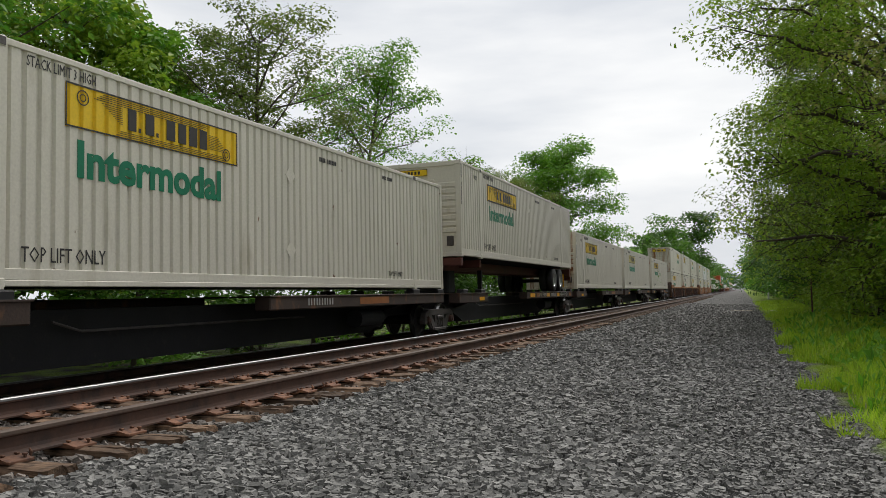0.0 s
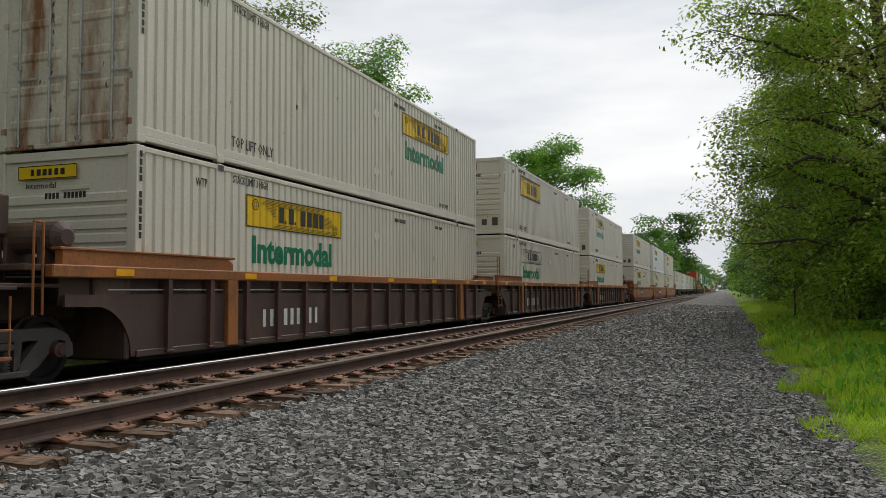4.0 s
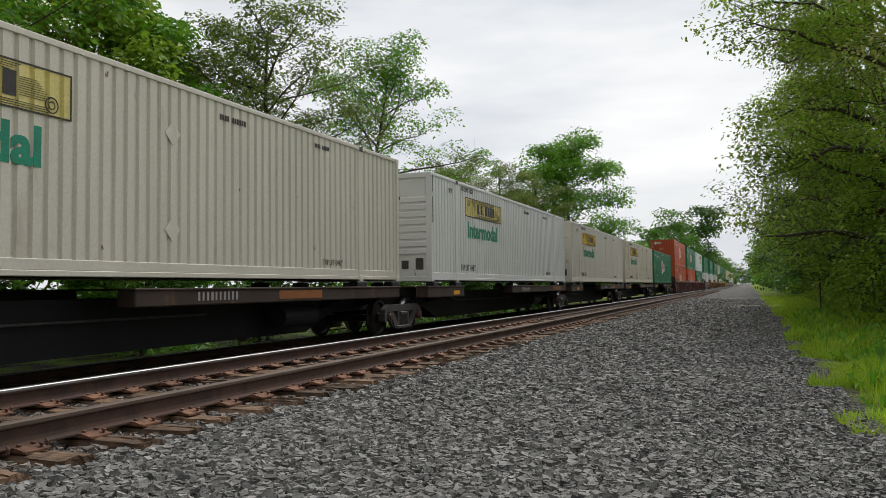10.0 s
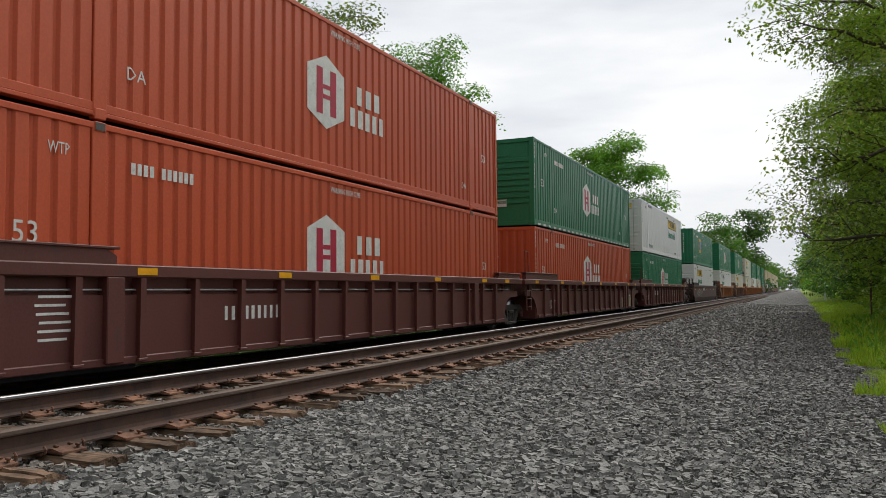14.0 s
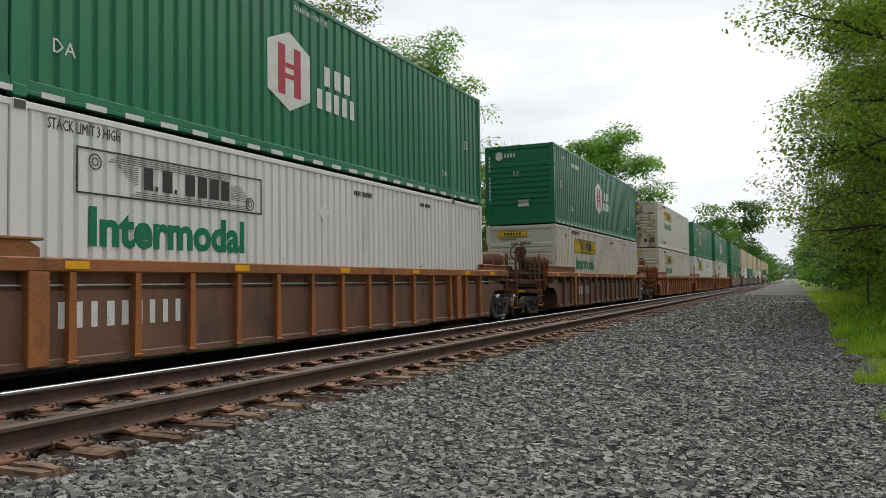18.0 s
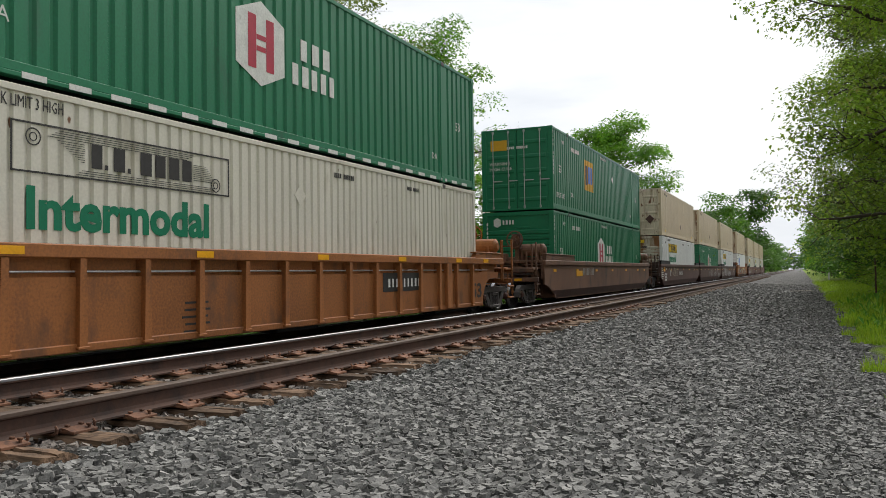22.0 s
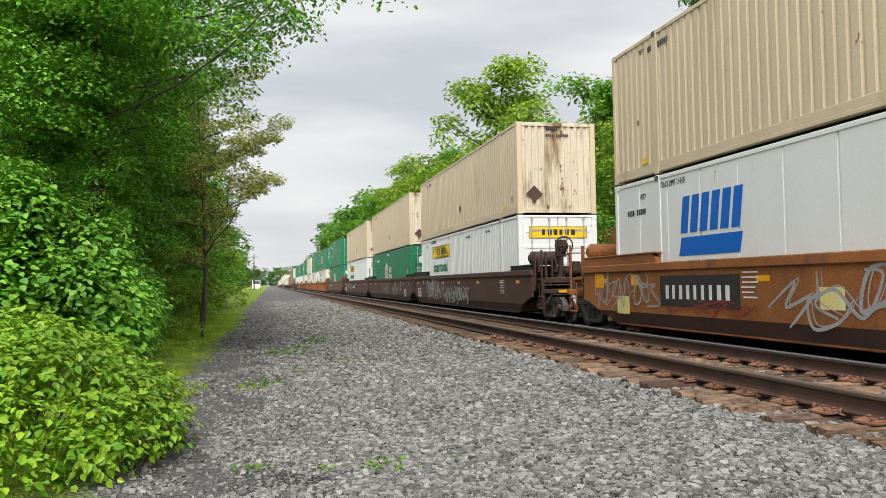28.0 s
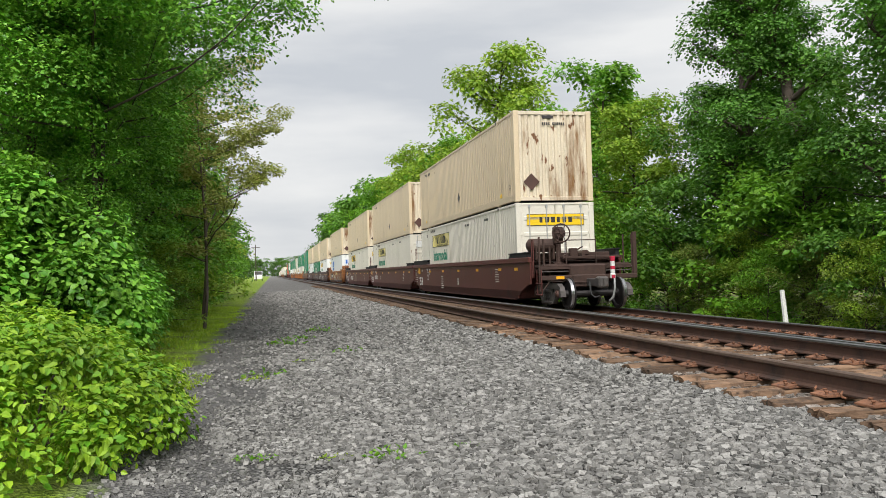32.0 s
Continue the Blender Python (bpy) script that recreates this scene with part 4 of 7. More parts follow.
for x, y, h in ((3.1, -16.2, 0.5), (3.0, -19.4, 0.52), (2.8, -23.5, 0.5), (2.75, -29.5, 0.5)):
    plant(COLUMN[0], x, y, any_turn(), h, label="trunk wrapped in a dense column of ivy", group=RG, near=1.0)
# far side of the track, behind
for x, y, h, kind in ((-16.7, -25.6, 0.95, IVIED[0]), (-17.6, -23.4, 0.86, IVIED[0]), (-17.6, -19.0, 0.9, IVIED[0]), (-19.5, -21.5, 0.75, BROAD[0]), (-19.0, -29.0, 0.72, BROAD[0]), (-18.4, -33.0, 0.66, BROAD[0]), (-18.4, -37.5, 0.74, LIT[0]), (-18.0, -42.5, 1.0, LIT[1]), (-19.5, -47, 0.95, LIT[0]),
                      (-18.4, -52, 0.95, LIT[1]), (-24, -27, 0.75, BROAD[0]), (-24, -36, 0.8, BROAD[1])):
    plant(kind, x, y, any_turn(), h, label="tall tree wrapped in climbing leaves" if kind in IVIED else LEAFY, group=BG, near=1.0)
plant(LIT[0], -16.9, -64, 200, 1.34, 1.1, label=LEAFY, group=BG, near=1.0)
for k in range(6):
    plant(LIT[k % 2], -17.5 - prng.uniform(0, 2), -68 - 10 * k, any_turn(), 1.12 + 0.02 * k, label=LEAFY, group=BG, near=1.0)
for k in range(9):
    plant(FAR[(2, 0, 2, 1)[k % 4]], -17.0 - prng.uniform(0, 3), -126 - 14 * k, any_turn(), prng.uniform(1.25, 1.42), label="distant leafy tree standing beside the track", group=BG, near=1.0)
for k in range(15):
    plant(UNDER[(1, 0, 1)[k % 3]], -15.4 - prng.uniform(0, 2), -15 - 3.4 * k, any_turn(), prng.uniform(0.5, 0.85), near=1.0, **UNDERGROWTH)
for x, y, h in ((-15.6, -20.6, 0.42), (-15.2, -22.4, 0.36), (-16.0, -24.0, 0.48), (-15.4, -18.4, 0.38), (-15.3, -26.6, 0.4), (-15.9, -16.4, 0.45)):
    plant(THICKET[int(-y) % 3], x, y, any_turn(), h, near=1.0, **UNDERGROWTH)

# both far ends of the line
for k in range(16):
    plant(FAR[k % 2], -46 + 5.5 * k, 905 + prng.uniform(0, 40), any_turn(), prng.uniform(1.0, 1.5), label="distant leafy tree closing the view down the line", group=BG, near=1.0)
    plant(FAR[(k + 1) % 2], -46 + 5.5 * k, -830 - prng.uniform(0, 40), any_turn(), prng.uniform(1.0, 1.6), label="distant leafy tree closing the view down the line", group=BG, near=1.0)


# ---- bush and grass ----
def broad_leaves(p, out, size, seed, material, wide):
    """Pointed leaves of two halves folded along the midrib."""
    rng = np.random.RandomState(seed)
    n = len(p)
    nn = rng.normal(0, 0.30, (n, 3)) + np.array((0, 0, 0.7)) + out * 0.75
    nn /= np.linalg.norm(nn, axis=1)[:, None]
    d = rng.normal(0, 0.7, (n, 3)) + out * 0.6 - np.array((0, 0, 0.6))
    d -= nn * (d * nn).sum(1)[:, None]
    d /= np.linalg.norm(d, axis=1)[:, None]
    w = np.cross(d, nn) * wide * 0.5
    s = (size * (0.55 + 0.75 * rng.rand(n)))[:, None]
    v = np.stack([p, p + (d * 0.25 + w + nn * 0.10) * s, p + (d * 0.62 + w * 0.8 + nn * 0.07) * s, p + (d - nn * 0.08) * s, p + (d * 0.62 - w * 0.8 + nn * 0.07) * s, p + (d * 0.25 - w + nn * 0.10) * s], 1).reshape(-1, 3)
    i = np.arange(n)[:, None] * 6
    return quick("foliage", v, np.concatenate([i + np.array((0, 1, 2, 3)), i + np.array((0, 3, 4, 5))]), material)


def dome(count, seed, sx, sy, sz):
    rng = np.random.RandomState(seed)
    a, b = rng.rand(count) * 2 * np.pi, np.arccos(rng.rand(count) * 1.05 - 0.05)
    return np.stack([np.cos(a) * np.sin(b) * sx, np.sin(a) * np.sin(b) * sy, np.abs(np.cos(b)) * sz + 0.1], 1)


def bush_leaves():
    rng = np.random.RandomState(31)
    c = dome(170, 31, 1.6, 1.75, 1.05)
    p, out = lobed(c, 0.22 + 0.2 * rng.rand(len(c)), 14000, 32, 1.05, -0.5)
    p[:, 2] = np.abs(p[:, 2]) + 0.03
    return broad_leaves(p, out, 0.085, 33, L_BUSH, 0.68)


def mound_leaves():
    rng = np.random.RandomState(35)
    c = dome(110, 36, 1.25, 1.5, 2.5)
    p, out = lobed(c, 0.22 + 0.34 * rng.rand(len(c)), 17000, 37, 0.9, -0.6)
    p[:, 2] = np.abs(p[:, 2]) + 0.03
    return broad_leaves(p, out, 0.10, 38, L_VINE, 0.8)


def add_stems(owner, count, seed, spread, height):
    rng = random.Random(seed)
    me = stored(("bush_stem", height), lambda: Mesh().rod((0, 0, -0.05), (0.05 * height, 0, 0.55 * height), 0.016, 5, 0.011).rod((0.05 * height, 0, 0.55 * height), (0.22 * height, 0.03, height), 0.011, 5, 0.004).done("stem", BARK))
    for k in range(count):
        a = rng.uniform(0, 360)
        r = rng.uniform(0.05, spread)
        part("stem", me, owner, (r * math.cos(radians(a)), r * math.sin(radians(a)), 0), turn=(0, rng.uniform(4, 22), a))


bush = thing("bush", "rounded bush of broad fresh green leaves beside the path", "bush", at=(1.85, -6.24, -0.06))
bush.scale = (NEAR, NEAR, NEAR)
add_stems(bush, 12, 34, 0.8, 1.15)
part("foliage", stored("bush", bush_leaves), bush)


MOUND = stored("mound", mound_leaves)
for x, y, s, h in ((4.4, -8.6, 1.0, 0.95), (3.15, -11.0, 0.95, 0.92), (3.5, -14.2, 1.0, 0.95), (3.5, -17.6, 0.95, 0.85), (3.6, -21.0, 0.9, 0.8), (5.6, -12.0, 1.2, 1.1)):
    m = thing("vine_thicket", "mounded thicket of broad-leaved vines at the edge of the wood", "thicket", "edge of the wood", at=(x, y, 0.0))
    m.scale = (s, s, s * h)
    m.rotation_euler[2] = y * 2.1
    add_stems(m, 6, int(-y * 10), 0.7, 2.4)
    part("foliage", MOUND, m)


def grass_blades():
    rng = np.random.RandomState(41)
    p = []
    for x0, x1, y0, y1, n in ((0.6, 4.4, 7, 22, 52000), (0.8, 4.0, 22, 40, 16000), (0.8, 3.6, 40, 75, 12000), (0.6, 3.4, -10, -5.5, 9000), (0.6, 3.4, -33, -10, 30000)):
        q = np.stack([x0 + (x1 - x0) * rng.rand(n), y0 + (y1 - y0) * rng.rand(n)], 1)
        edge = q[:, 0] + 0.95 * (smooth_noise(q[:, 0], q[:, 1], 42, 0.65) - 0.5)
        thick = smooth_noise(q[:, 0], q[:, 1], 43, 0.45)
        p.append(q[(edge > 0.93) & (thick > 0.2)])
    p = np.concatenate(p)
    n = len(p)
    h = 0.04 + 0.12 * rng.rand(n) * (0.4 + smooth_noise(p[:, 0], p[:, 1], 44, 1.5))
    h *= np.where(p[:, 1] < 0, 0.5, 1.0)
    h *= 1 + 0.9 * np.clip((smooth_noise(p[:, 0], p[:, 1], 45, 0.35) - 0.58) * 6, 0, 1)
    a = rng.rand(n) * 6.283
    bx, by = np.cos(a) * 0.009, np.sin(a) * 0.009
    lx, ly = rng.normal(0, 0.05, n), rng.normal(0, 0.05, n)
    z = ground_z(p[:, 0], p[:, 1]) - 0.01
    v = np.stack([np.stack([p[:, 0] - bx, p[:, 1] - by, z], 1), np.stack([p[:, 0] + bx, p[:, 1] + by, z], 1), np.stack([p[:, 0] + lx, p[:, 1] + ly, z + h], 1)], 1).reshape(-1, 3)
    return quick("grass", v, np.arange(n * 3).reshape(n, 3), L_GRASS)


thing("grass", "short bright green grass on the verge", "grass", kind="stuff", me=grass_blades())


# ---- containers ----
LEN, WID, TALL = 16.154, 2.591, 2.868
OUT, DEEP = 1.275, 0.034


def wave(y0, y1, pitch, z0, z1, out=OUT, deep=DEEP, lift=0.0, share=0.5, start=0.0):
    """A sheet folded in upright ribs, from y0 to y1, in step with y = start."""
    a, s = pitch * share, pitch * (1 - share) * 0.3
    ys = []
    k = math.floor((y0 - start) / pitch) - 1
    while start + k * pitch < y1 + pitch:
        b = start + k * pitch
        ys += [(b, 0), (b + a, 0), (b + a + s, 1), (b + pitch - s, 1)]
        k += 1

    def depth(y):
        for (p, d), (q, e) in zip(ys, ys[1:]):
            if p <= y <= q:
                return d + (e - d) * (y - p) / max(q - p, 1e-6)
        return 0

    pts = [(y0, depth(y0))] + [p for p in ys if y0 < p[0] < y1] + [(y1, depth(y1))]
    m = Mesh()
    v, f = [], []
    for y, d in pts:
        x = out - deep * d + lift
        v += [(x, y, z0), (x, y, z1)]
    for k in range(len(pts) - 1):
        f.append((2 * k, 2 * k + 2, 2 * k + 3, 2 * k + 1))
    m.add(v, f)
    return m


def side_mesh(material, pitch, share):
    return stored(("side", material.name, pitch, share), lambda: wave(0.05, LEN - 0.05, pitch, 0.05, TALL - 0.03, share=share).done("side_panel", material))


def post_mesh(material):
    return stored(("post", material.name), lambda: Mesh().cbox(1.13, 1.296, 0.0, 0.13, 0.0, TALL, 0.012).cbox(1.12, 1.299, -0.004, 0.178, 0, 0.118, 0.01)
                  .cbox(1.12, 1.299, -0.004, 0.178, TALL - 0.118, TALL + 0.003, 0.01).done("corner_post", material))


def middle_post_mesh(material):
    return stored(("mid", material.name), lambda: Mesh().cbox(1.2, 1.291, -0.11, 0.11, 0.02, TALL - 0.01, 0.01).cbox(1.2, 1.299, -0.09, 0.09, -0.006, 0.13, 0.01)
                  .cbox(1.2, 1.300, -0.09, 0.09, TALL - 0.12, TALL + 0.006, 0.01).done("lift_post", material))


def rail_meshes(material, low):
    top = stored(("toprail", material.name), lambda: Mesh().cbox(1.2, 1.29, 0.1, LEN - 0.1, TALL - 0.085, TALL - 0.004, 0.008).done("top_rail", material))
    bot = stored(("botrail", material.name, low), lambda: Mesh().cbox(1.15, 1.289, 0.1, LEN - 0.1, 0.035, low * 0.45, 0.008).cbox(1.15, 1.283, 0.1, LEN - 0.1, low * 0.45, low, 0.006).done("bottom_rail", material))
    return top, bot


def end_louvre(material):
    def make():
        m = Mesh().box(-1.2, 1.2, 0.05, 0.09, 0.05, TALL - 0.05)
        m.cbox(-1.2, 1.2, 0.012, 0.07, TALL - 0.14, TALL - 0.005, 0.008).cbox(-1.2, 1.2, 0.012, 0.07, 0.01, 0.14, 0.008)
        m.cbox(-0.1, 0.45, 0.025, 0.06, 2.285, 2.345, 0.006)
        return m.done("end_wall", material)
    return stored(("louvre", material.name), make)


def end_sheet(name, material, ribs, wide, deep, front):
    """An end wall folded in upright ribs, with sills above and below."""
    def make():
        step = 2.36 / ribs
        line = []
        for k in range(ribs):
            x = -1.18 + step * k
            s = step * (1 - wide) * 0.25
            line += [(x, front + deep), (x + step * (1 - wide) * 0.5 - s, front + deep), (x + step * (1 - wide) * 0.5 + s, front), (x + step * (1 + wide) * 0.5 - s, front), (x + step * (1 + wide) * 0.5 + s, front + deep)]
        line.append((1.18, front + deep))
        outline = line + [(1.18, front + deep + 0.03), (-1.18, front + deep + 0.03)]
        m = Mesh().prism(outline, 0.08, TALL - 0.06, "z").cbox(-1.2, 1.2, 0.006, 0.09, TALL - 0.12, TALL - 0.005, 0.008).cbox(-1.2, 1.2, 0.006, 0.09, 0.03, 0.15, 0.008)
        return m.done("end_wall", material)
    return stored((name, material.name), make)


def end_plain(material):
    return end_sheet("plain", material, 9, 0.6, 0.03, 0.014)


def end_ribbed(material):
    return end_sheet("ribbed", material, 11, 0.55, 0.05, 0.02)


def doors(parent, material, at, turn, rods=GALV):
    leaf = stored(("door", material.name), lambda: (lambda m: [m.cbox(0.012, 1.13, 0.018, 0.065, 0.06, TALL - 0.06, 0.01)] and
                  [m.prism([(0.02, z), (0.02, z + 0.16), (0.0, z + 0.12), (0.0, z + 0.04)], 0.1, 1.05, "x") for z in (0.3, 0.8, 1.3, 1.8, 2.3)] and m)(Mesh()).done("door_leaf", material))
    frame_me = stored(("doorframe", material.name), lambda: Mesh().cbox(-1.2, 1.2, 0.0, 0.08, TALL - 0.07, TALL - 0.005, 0.008).cbox(-1.2, 1.2, 0.0, 0.08, 0.005, 0.07, 0.008)
                      .box(-1.2, 1.2, 0.07, 0.1, 0.05, TALL - 0.05).done("door_frame", material))
    rod_me = stored(("rod", rods.name), lambda: Mesh().rod((0, -0.012, 0.05), (0, -0.012, TALL - 0.06), 0.017, 8).cbox(-0.035, 0.035, -0.03, 0.02, 0.08, 0.16, 0.006).cbox(-0.035, 0.035, -0.03, 0.02, 2.72, 2.8, 0.006)
                    .cbox(-0.03, 0.03, -0.03, 0.02, 1.2, 1.27, 0.006).cbox(0.0, 0.34, -0.032, -0.02, 1.02, 1.06, 0.004).done("lock_rod", rods))
    hinge = stored(("hinge", material.name), lambda: Mesh().cbox(-0.06, 0.05, -0.004, 0.03, -0.05, 0.05, 0.008).done("hinge", material))
    base = part("door_frame", frame_me, parent, at, turn=turn)
    for s in (0, 1):
        d = part("door_leaf", leaf, base, (-1.142 * s, 0, 0))
        for x in (0.28, 0.85):
            part("lock_rod", rod_me, base, (x - 1.142 * s, 0, 0))
        for z in (0.3, 0.95, 1.9, 2.6):
            part("hinge", hinge, base, (1.16 if s == 0 else -1.16, 0, z))
    return base


def bars_mesh(boxes, material, key):
    """Thin painted bars: (y0, y1, z0, z1) on the side of a container or car."""
    def make():
        m = Mesh()
        for y0, y1, z0, z1 in boxes:
            m.box(0, 0.003, y0, y1, z0, z1)
        return m.done("painted_bars", material)
    me = stored(("bars", key, material.name), make)
    me["stuff"] = 1
    return me


def letter_bars(n, w, h, gap, seed):
    """n letters, each as one plain block, some narrower than others."""
    rng = random.Random(seed)
    out, y = [], 0.0
    for k in range(n):
        ww = w * rng.choice((0.62, 0.72, 0.8))
        out.append((y, y + ww, 0, h))
        y += w + gap
    return out


def words(parent, name, body, size, y, z, material, x=OUT + 0.004, squeeze=1.0, bold=0.0, label=""):
    """Lettering on the side that faces the path."""
    return part(name, text_mesh(body, size, material, squeeze=squeeze, bold=bold), parent, (x, y, z), label, (90, 0, 90))


def number_bars(parent, y, z, n, h, material, x=OUT + 0.004, vertical=False):
    b = [(k * h * 0.72, k * h * 0.72 + h * 0.5, 0, h) for k in range(n) if k != 4]
    if vertical:
        b = [(0, h * 0.62, -k * h * 1.25, -k * h * 1.25 + h) for k in range(n) if k != 4]
    return part("number", bars_mesh(b, material, ("num", n, h, vertical)), parent, (x, y, z))


def yellow_sign(c, y, z, panel, ink, pitch, share, w=3.6, h=0.56, plain=False, frame=False):
    """The carrier's scroll panel in plain bars on a corrugated ground."""
    if panel:
        me = stored(("sign", panel.name, y, z, w, h, pitch, share), lambda: wave(y, y + w, pitch, z, z + h, lift=0.004, share=share).done("sign_panel", panel))
        s = part("sign_panel", me, c, (0, 0, 0), "yellow painted panel")
    else:
        s = c
    edge = (0.075 if h > 0.7 else 0.045) if frame else 0.022
    tall = h / 0.56
    b = [(0, w, 0, edge), (0, w, h - edge, h), (0, edge, 0, h), (w - edge, w, 0, h)]
    lines = [] if plain else [(0.62 - 0.05 * k, 2.86 - 0.05 * k, h - 0.05 - 0.026 * k, h - 0.043 - 0.026 * k) for k in range(4)] + [(0.86 + 0.04 * k, w - 0.35 + 0.03 * k, 0.04 + 0.026 * k, 0.047 + 0.026 * k) for k in range(3)]
    lines += [(0.60 + 0.04 * k, 0.98, (0.40 - 0.026 * k) * tall, (0.406 - 0.026 * k) * tall) for k in range(9)] + [(2.84, 3.10 + 0.025 * k, (0.38 - 0.026 * k) * tall, (0.386 - 0.026 * k) * tall) for k in range(9)]
    part("border", bars_mesh(b + lines, ink, ("signlines", w, h, plain, frame)), s, (OUT + 0.007, y, z))
    marks = [(1.08, 1.24), (1.285, 1.33), (1.42, 1.60), (1.645, 1.69), (1.86, 2.05), (2.12, 2.30), (2.37, 2.56), (2.62, 2.80)]
    part("carrier_mark", bars_mesh([(p, q, 0.14 * tall, (0.20 if q - p < 0.1 else 0.43) * tall) for p, q in marks], ink, ("carrier", w, h)), s, (OUT + 0.008, y, z))
    curl = stored(("curl", ink.name), lambda: Mesh().lathe([(0.085, 0), (0.1, 0), (0.1, 0.003), (0.085, 0.003)], 16).lathe([(0.04, 0), (0.052, 0), (0.052, 0.003), (0.04, 0.003)], 12).done("scroll_curl", ink))
    part("scroll_curl", curl, s, (OUT + 0.008, y + 0.28, z + h - 0.16))
    part("scroll_curl", curl, s, (OUT + 0.008, y + w - 0.3, z + 0.14))


def end_sign(c, near, panel, ink, x0=-0.85, w=1.1, z=2.46, h=0.2):
    """A small scroll panel on an end wall."""
    me = stored(("endsign", panel.name if panel else "", w, h), lambda: Mesh().box(0, w, -0.004, 0, 0, h).done("sign_panel", panel or WHITE2))
    ink_me = stored(("endink", ink.name, w, h), lambda: (lambda m: [m.box(a, b, -0.003, 0, e, g) for a, b, e, g in
                    [(0, w, 0, 0.012), (0, w, h - 0.012, h), (0, 0.012, 0, h), (w - 0.012, w, 0, h)] + [(w * 0.22 + p * w * 0.36, w * 0.22 + q * w * 0.36, h * 0.26 + e * h * 1.6, h * 0.26 + g * h * 1.6) for p, q, e, g in letter_bars(6, 0.235, 0.3, 0.045, 3)]] and m)(Mesh()).done("carrier_mark", ink))
    at = (x0, 0.004, z) if near else (-x0, LEN - 0.004, z)
    s = part("sign_panel", me, c, at, "yellow carrier panel", (0, 0, 0 if near else 180))
    part("carrier_mark", ink_me, s, (0, -0.005, 0))


def container(label, paint, near="louvre", far="plain", pitch=0.215, share=0.62, low=0.24, end_paint=None, far_paint=None, rods=GALV):
    c = thing("shipping_container", label, "container", "containers on the train")
    for s in (0, 1):
        at, turn = ((0, 0, 0), (0, 0, 0)) if s == 0 else ((0, LEN, 0), (0, 0, 180))
        part("side_panel", side_mesh(paint, pitch, share), c, at, turn=turn)
        top, bot = rail_meshes(paint, low)
        part("top_rail", top, c, at, turn=turn)
        part("bottom_rail", bot, c, at, turn=turn)
        for y in (1.98, LEN - 1.98):
            post = part("lift_post", middle_post_mesh(paint), c, (0, y, 0) if s == 0 else (0, LEN - y, 0), turn=turn)
            if s == 0:
                part("lift_casting", stored("liftcast", lambda: Mesh().cbox(1.296, 1.304, -0.075, 0.075, TALL - 0.105, TALL - 0.005, 0.003).done("lift_casting", GREYSTEEL)), post)
        part("corner_post", post_mesh(paint), c, at, turn=turn)
        mirrored = stored(("post_m", paint.name), lambda: Mesh().cbox(1.13, 1.296, LEN - 0.13, LEN, 0, TALL, 0.012).cbox(1.12, 1.299, LEN - 0.178, LEN + 0.004, 0, 0.118, 0.01).cbox(1.12, 1.299, LEN - 0.178, LEN + 0.004, TALL - 0.118, TALL + 0.003, 0.01).done("corner_post", paint))
        part("corner_post", mirrored, c, at, turn=turn)
    part("roof", stored(("roof", paint.name), lambda: Mesh().cbox(-1.22, 1.22, 0.05, LEN - 0.05, TALL - 0.06, TALL - 0.012, 0.01).done("roof", paint)), c)
    part("floor", stored("floor", lambda: Mesh().cbox(-1.2, 1.2, 0.06, LEN - 0.06, 0.06, 0.14, 0.01).done("floor", BLACK)), c)
    for kind, at, turn, mt in ((near, (0, 0, 0), (0, 0, 0), end_paint or paint), (far, (0, LEN, 0), (0, 0, 180), far_paint or paint)):
        if kind == "door":
            doors(c, mt, at, turn, rods)
        else:
            wall = part("end_wall", {"louvre": end_louvre, "plain": end_plain, "ribbed": end_ribbed}[kind](mt), c, at, turn=turn)
            if kind == "louvre":
                slat = stored(("slat", mt.name), lambda: Mesh().prism([(0.052, 0), (0.052, 0.15), (0.012, 0.12), (0.012, 0.012)], -1.13, 1.13, "x").done("slat", mt))
                for k in range(8):
                    part("slat", slat, wall, (0, 0, 0.72 + 0.195 * k))
    return c


def diamond(c, y, z, r, material, dark=False):
    part("placard_holder", stored(("diamond", r, material.name), lambda: Mesh().prism([(0, -r), (r, 0), (0, r), (-r, 0)], 0, 0.006, "x").done("placard_holder", material)), c, (OUT + 0.003, y, z), "diamond placard holder")


SIGNS = {"yellow": (YELLOW, INK, INKGREEN), "pale": (YELLOW_PALE, INK, INKTEAL), "white": (None, INK, INKGREEN), "frame": (YELLOW, INK, None), "framed": (YELLOW, INK, INKGREEN), "dark": (YELLOW, INK, INKGREEN)}


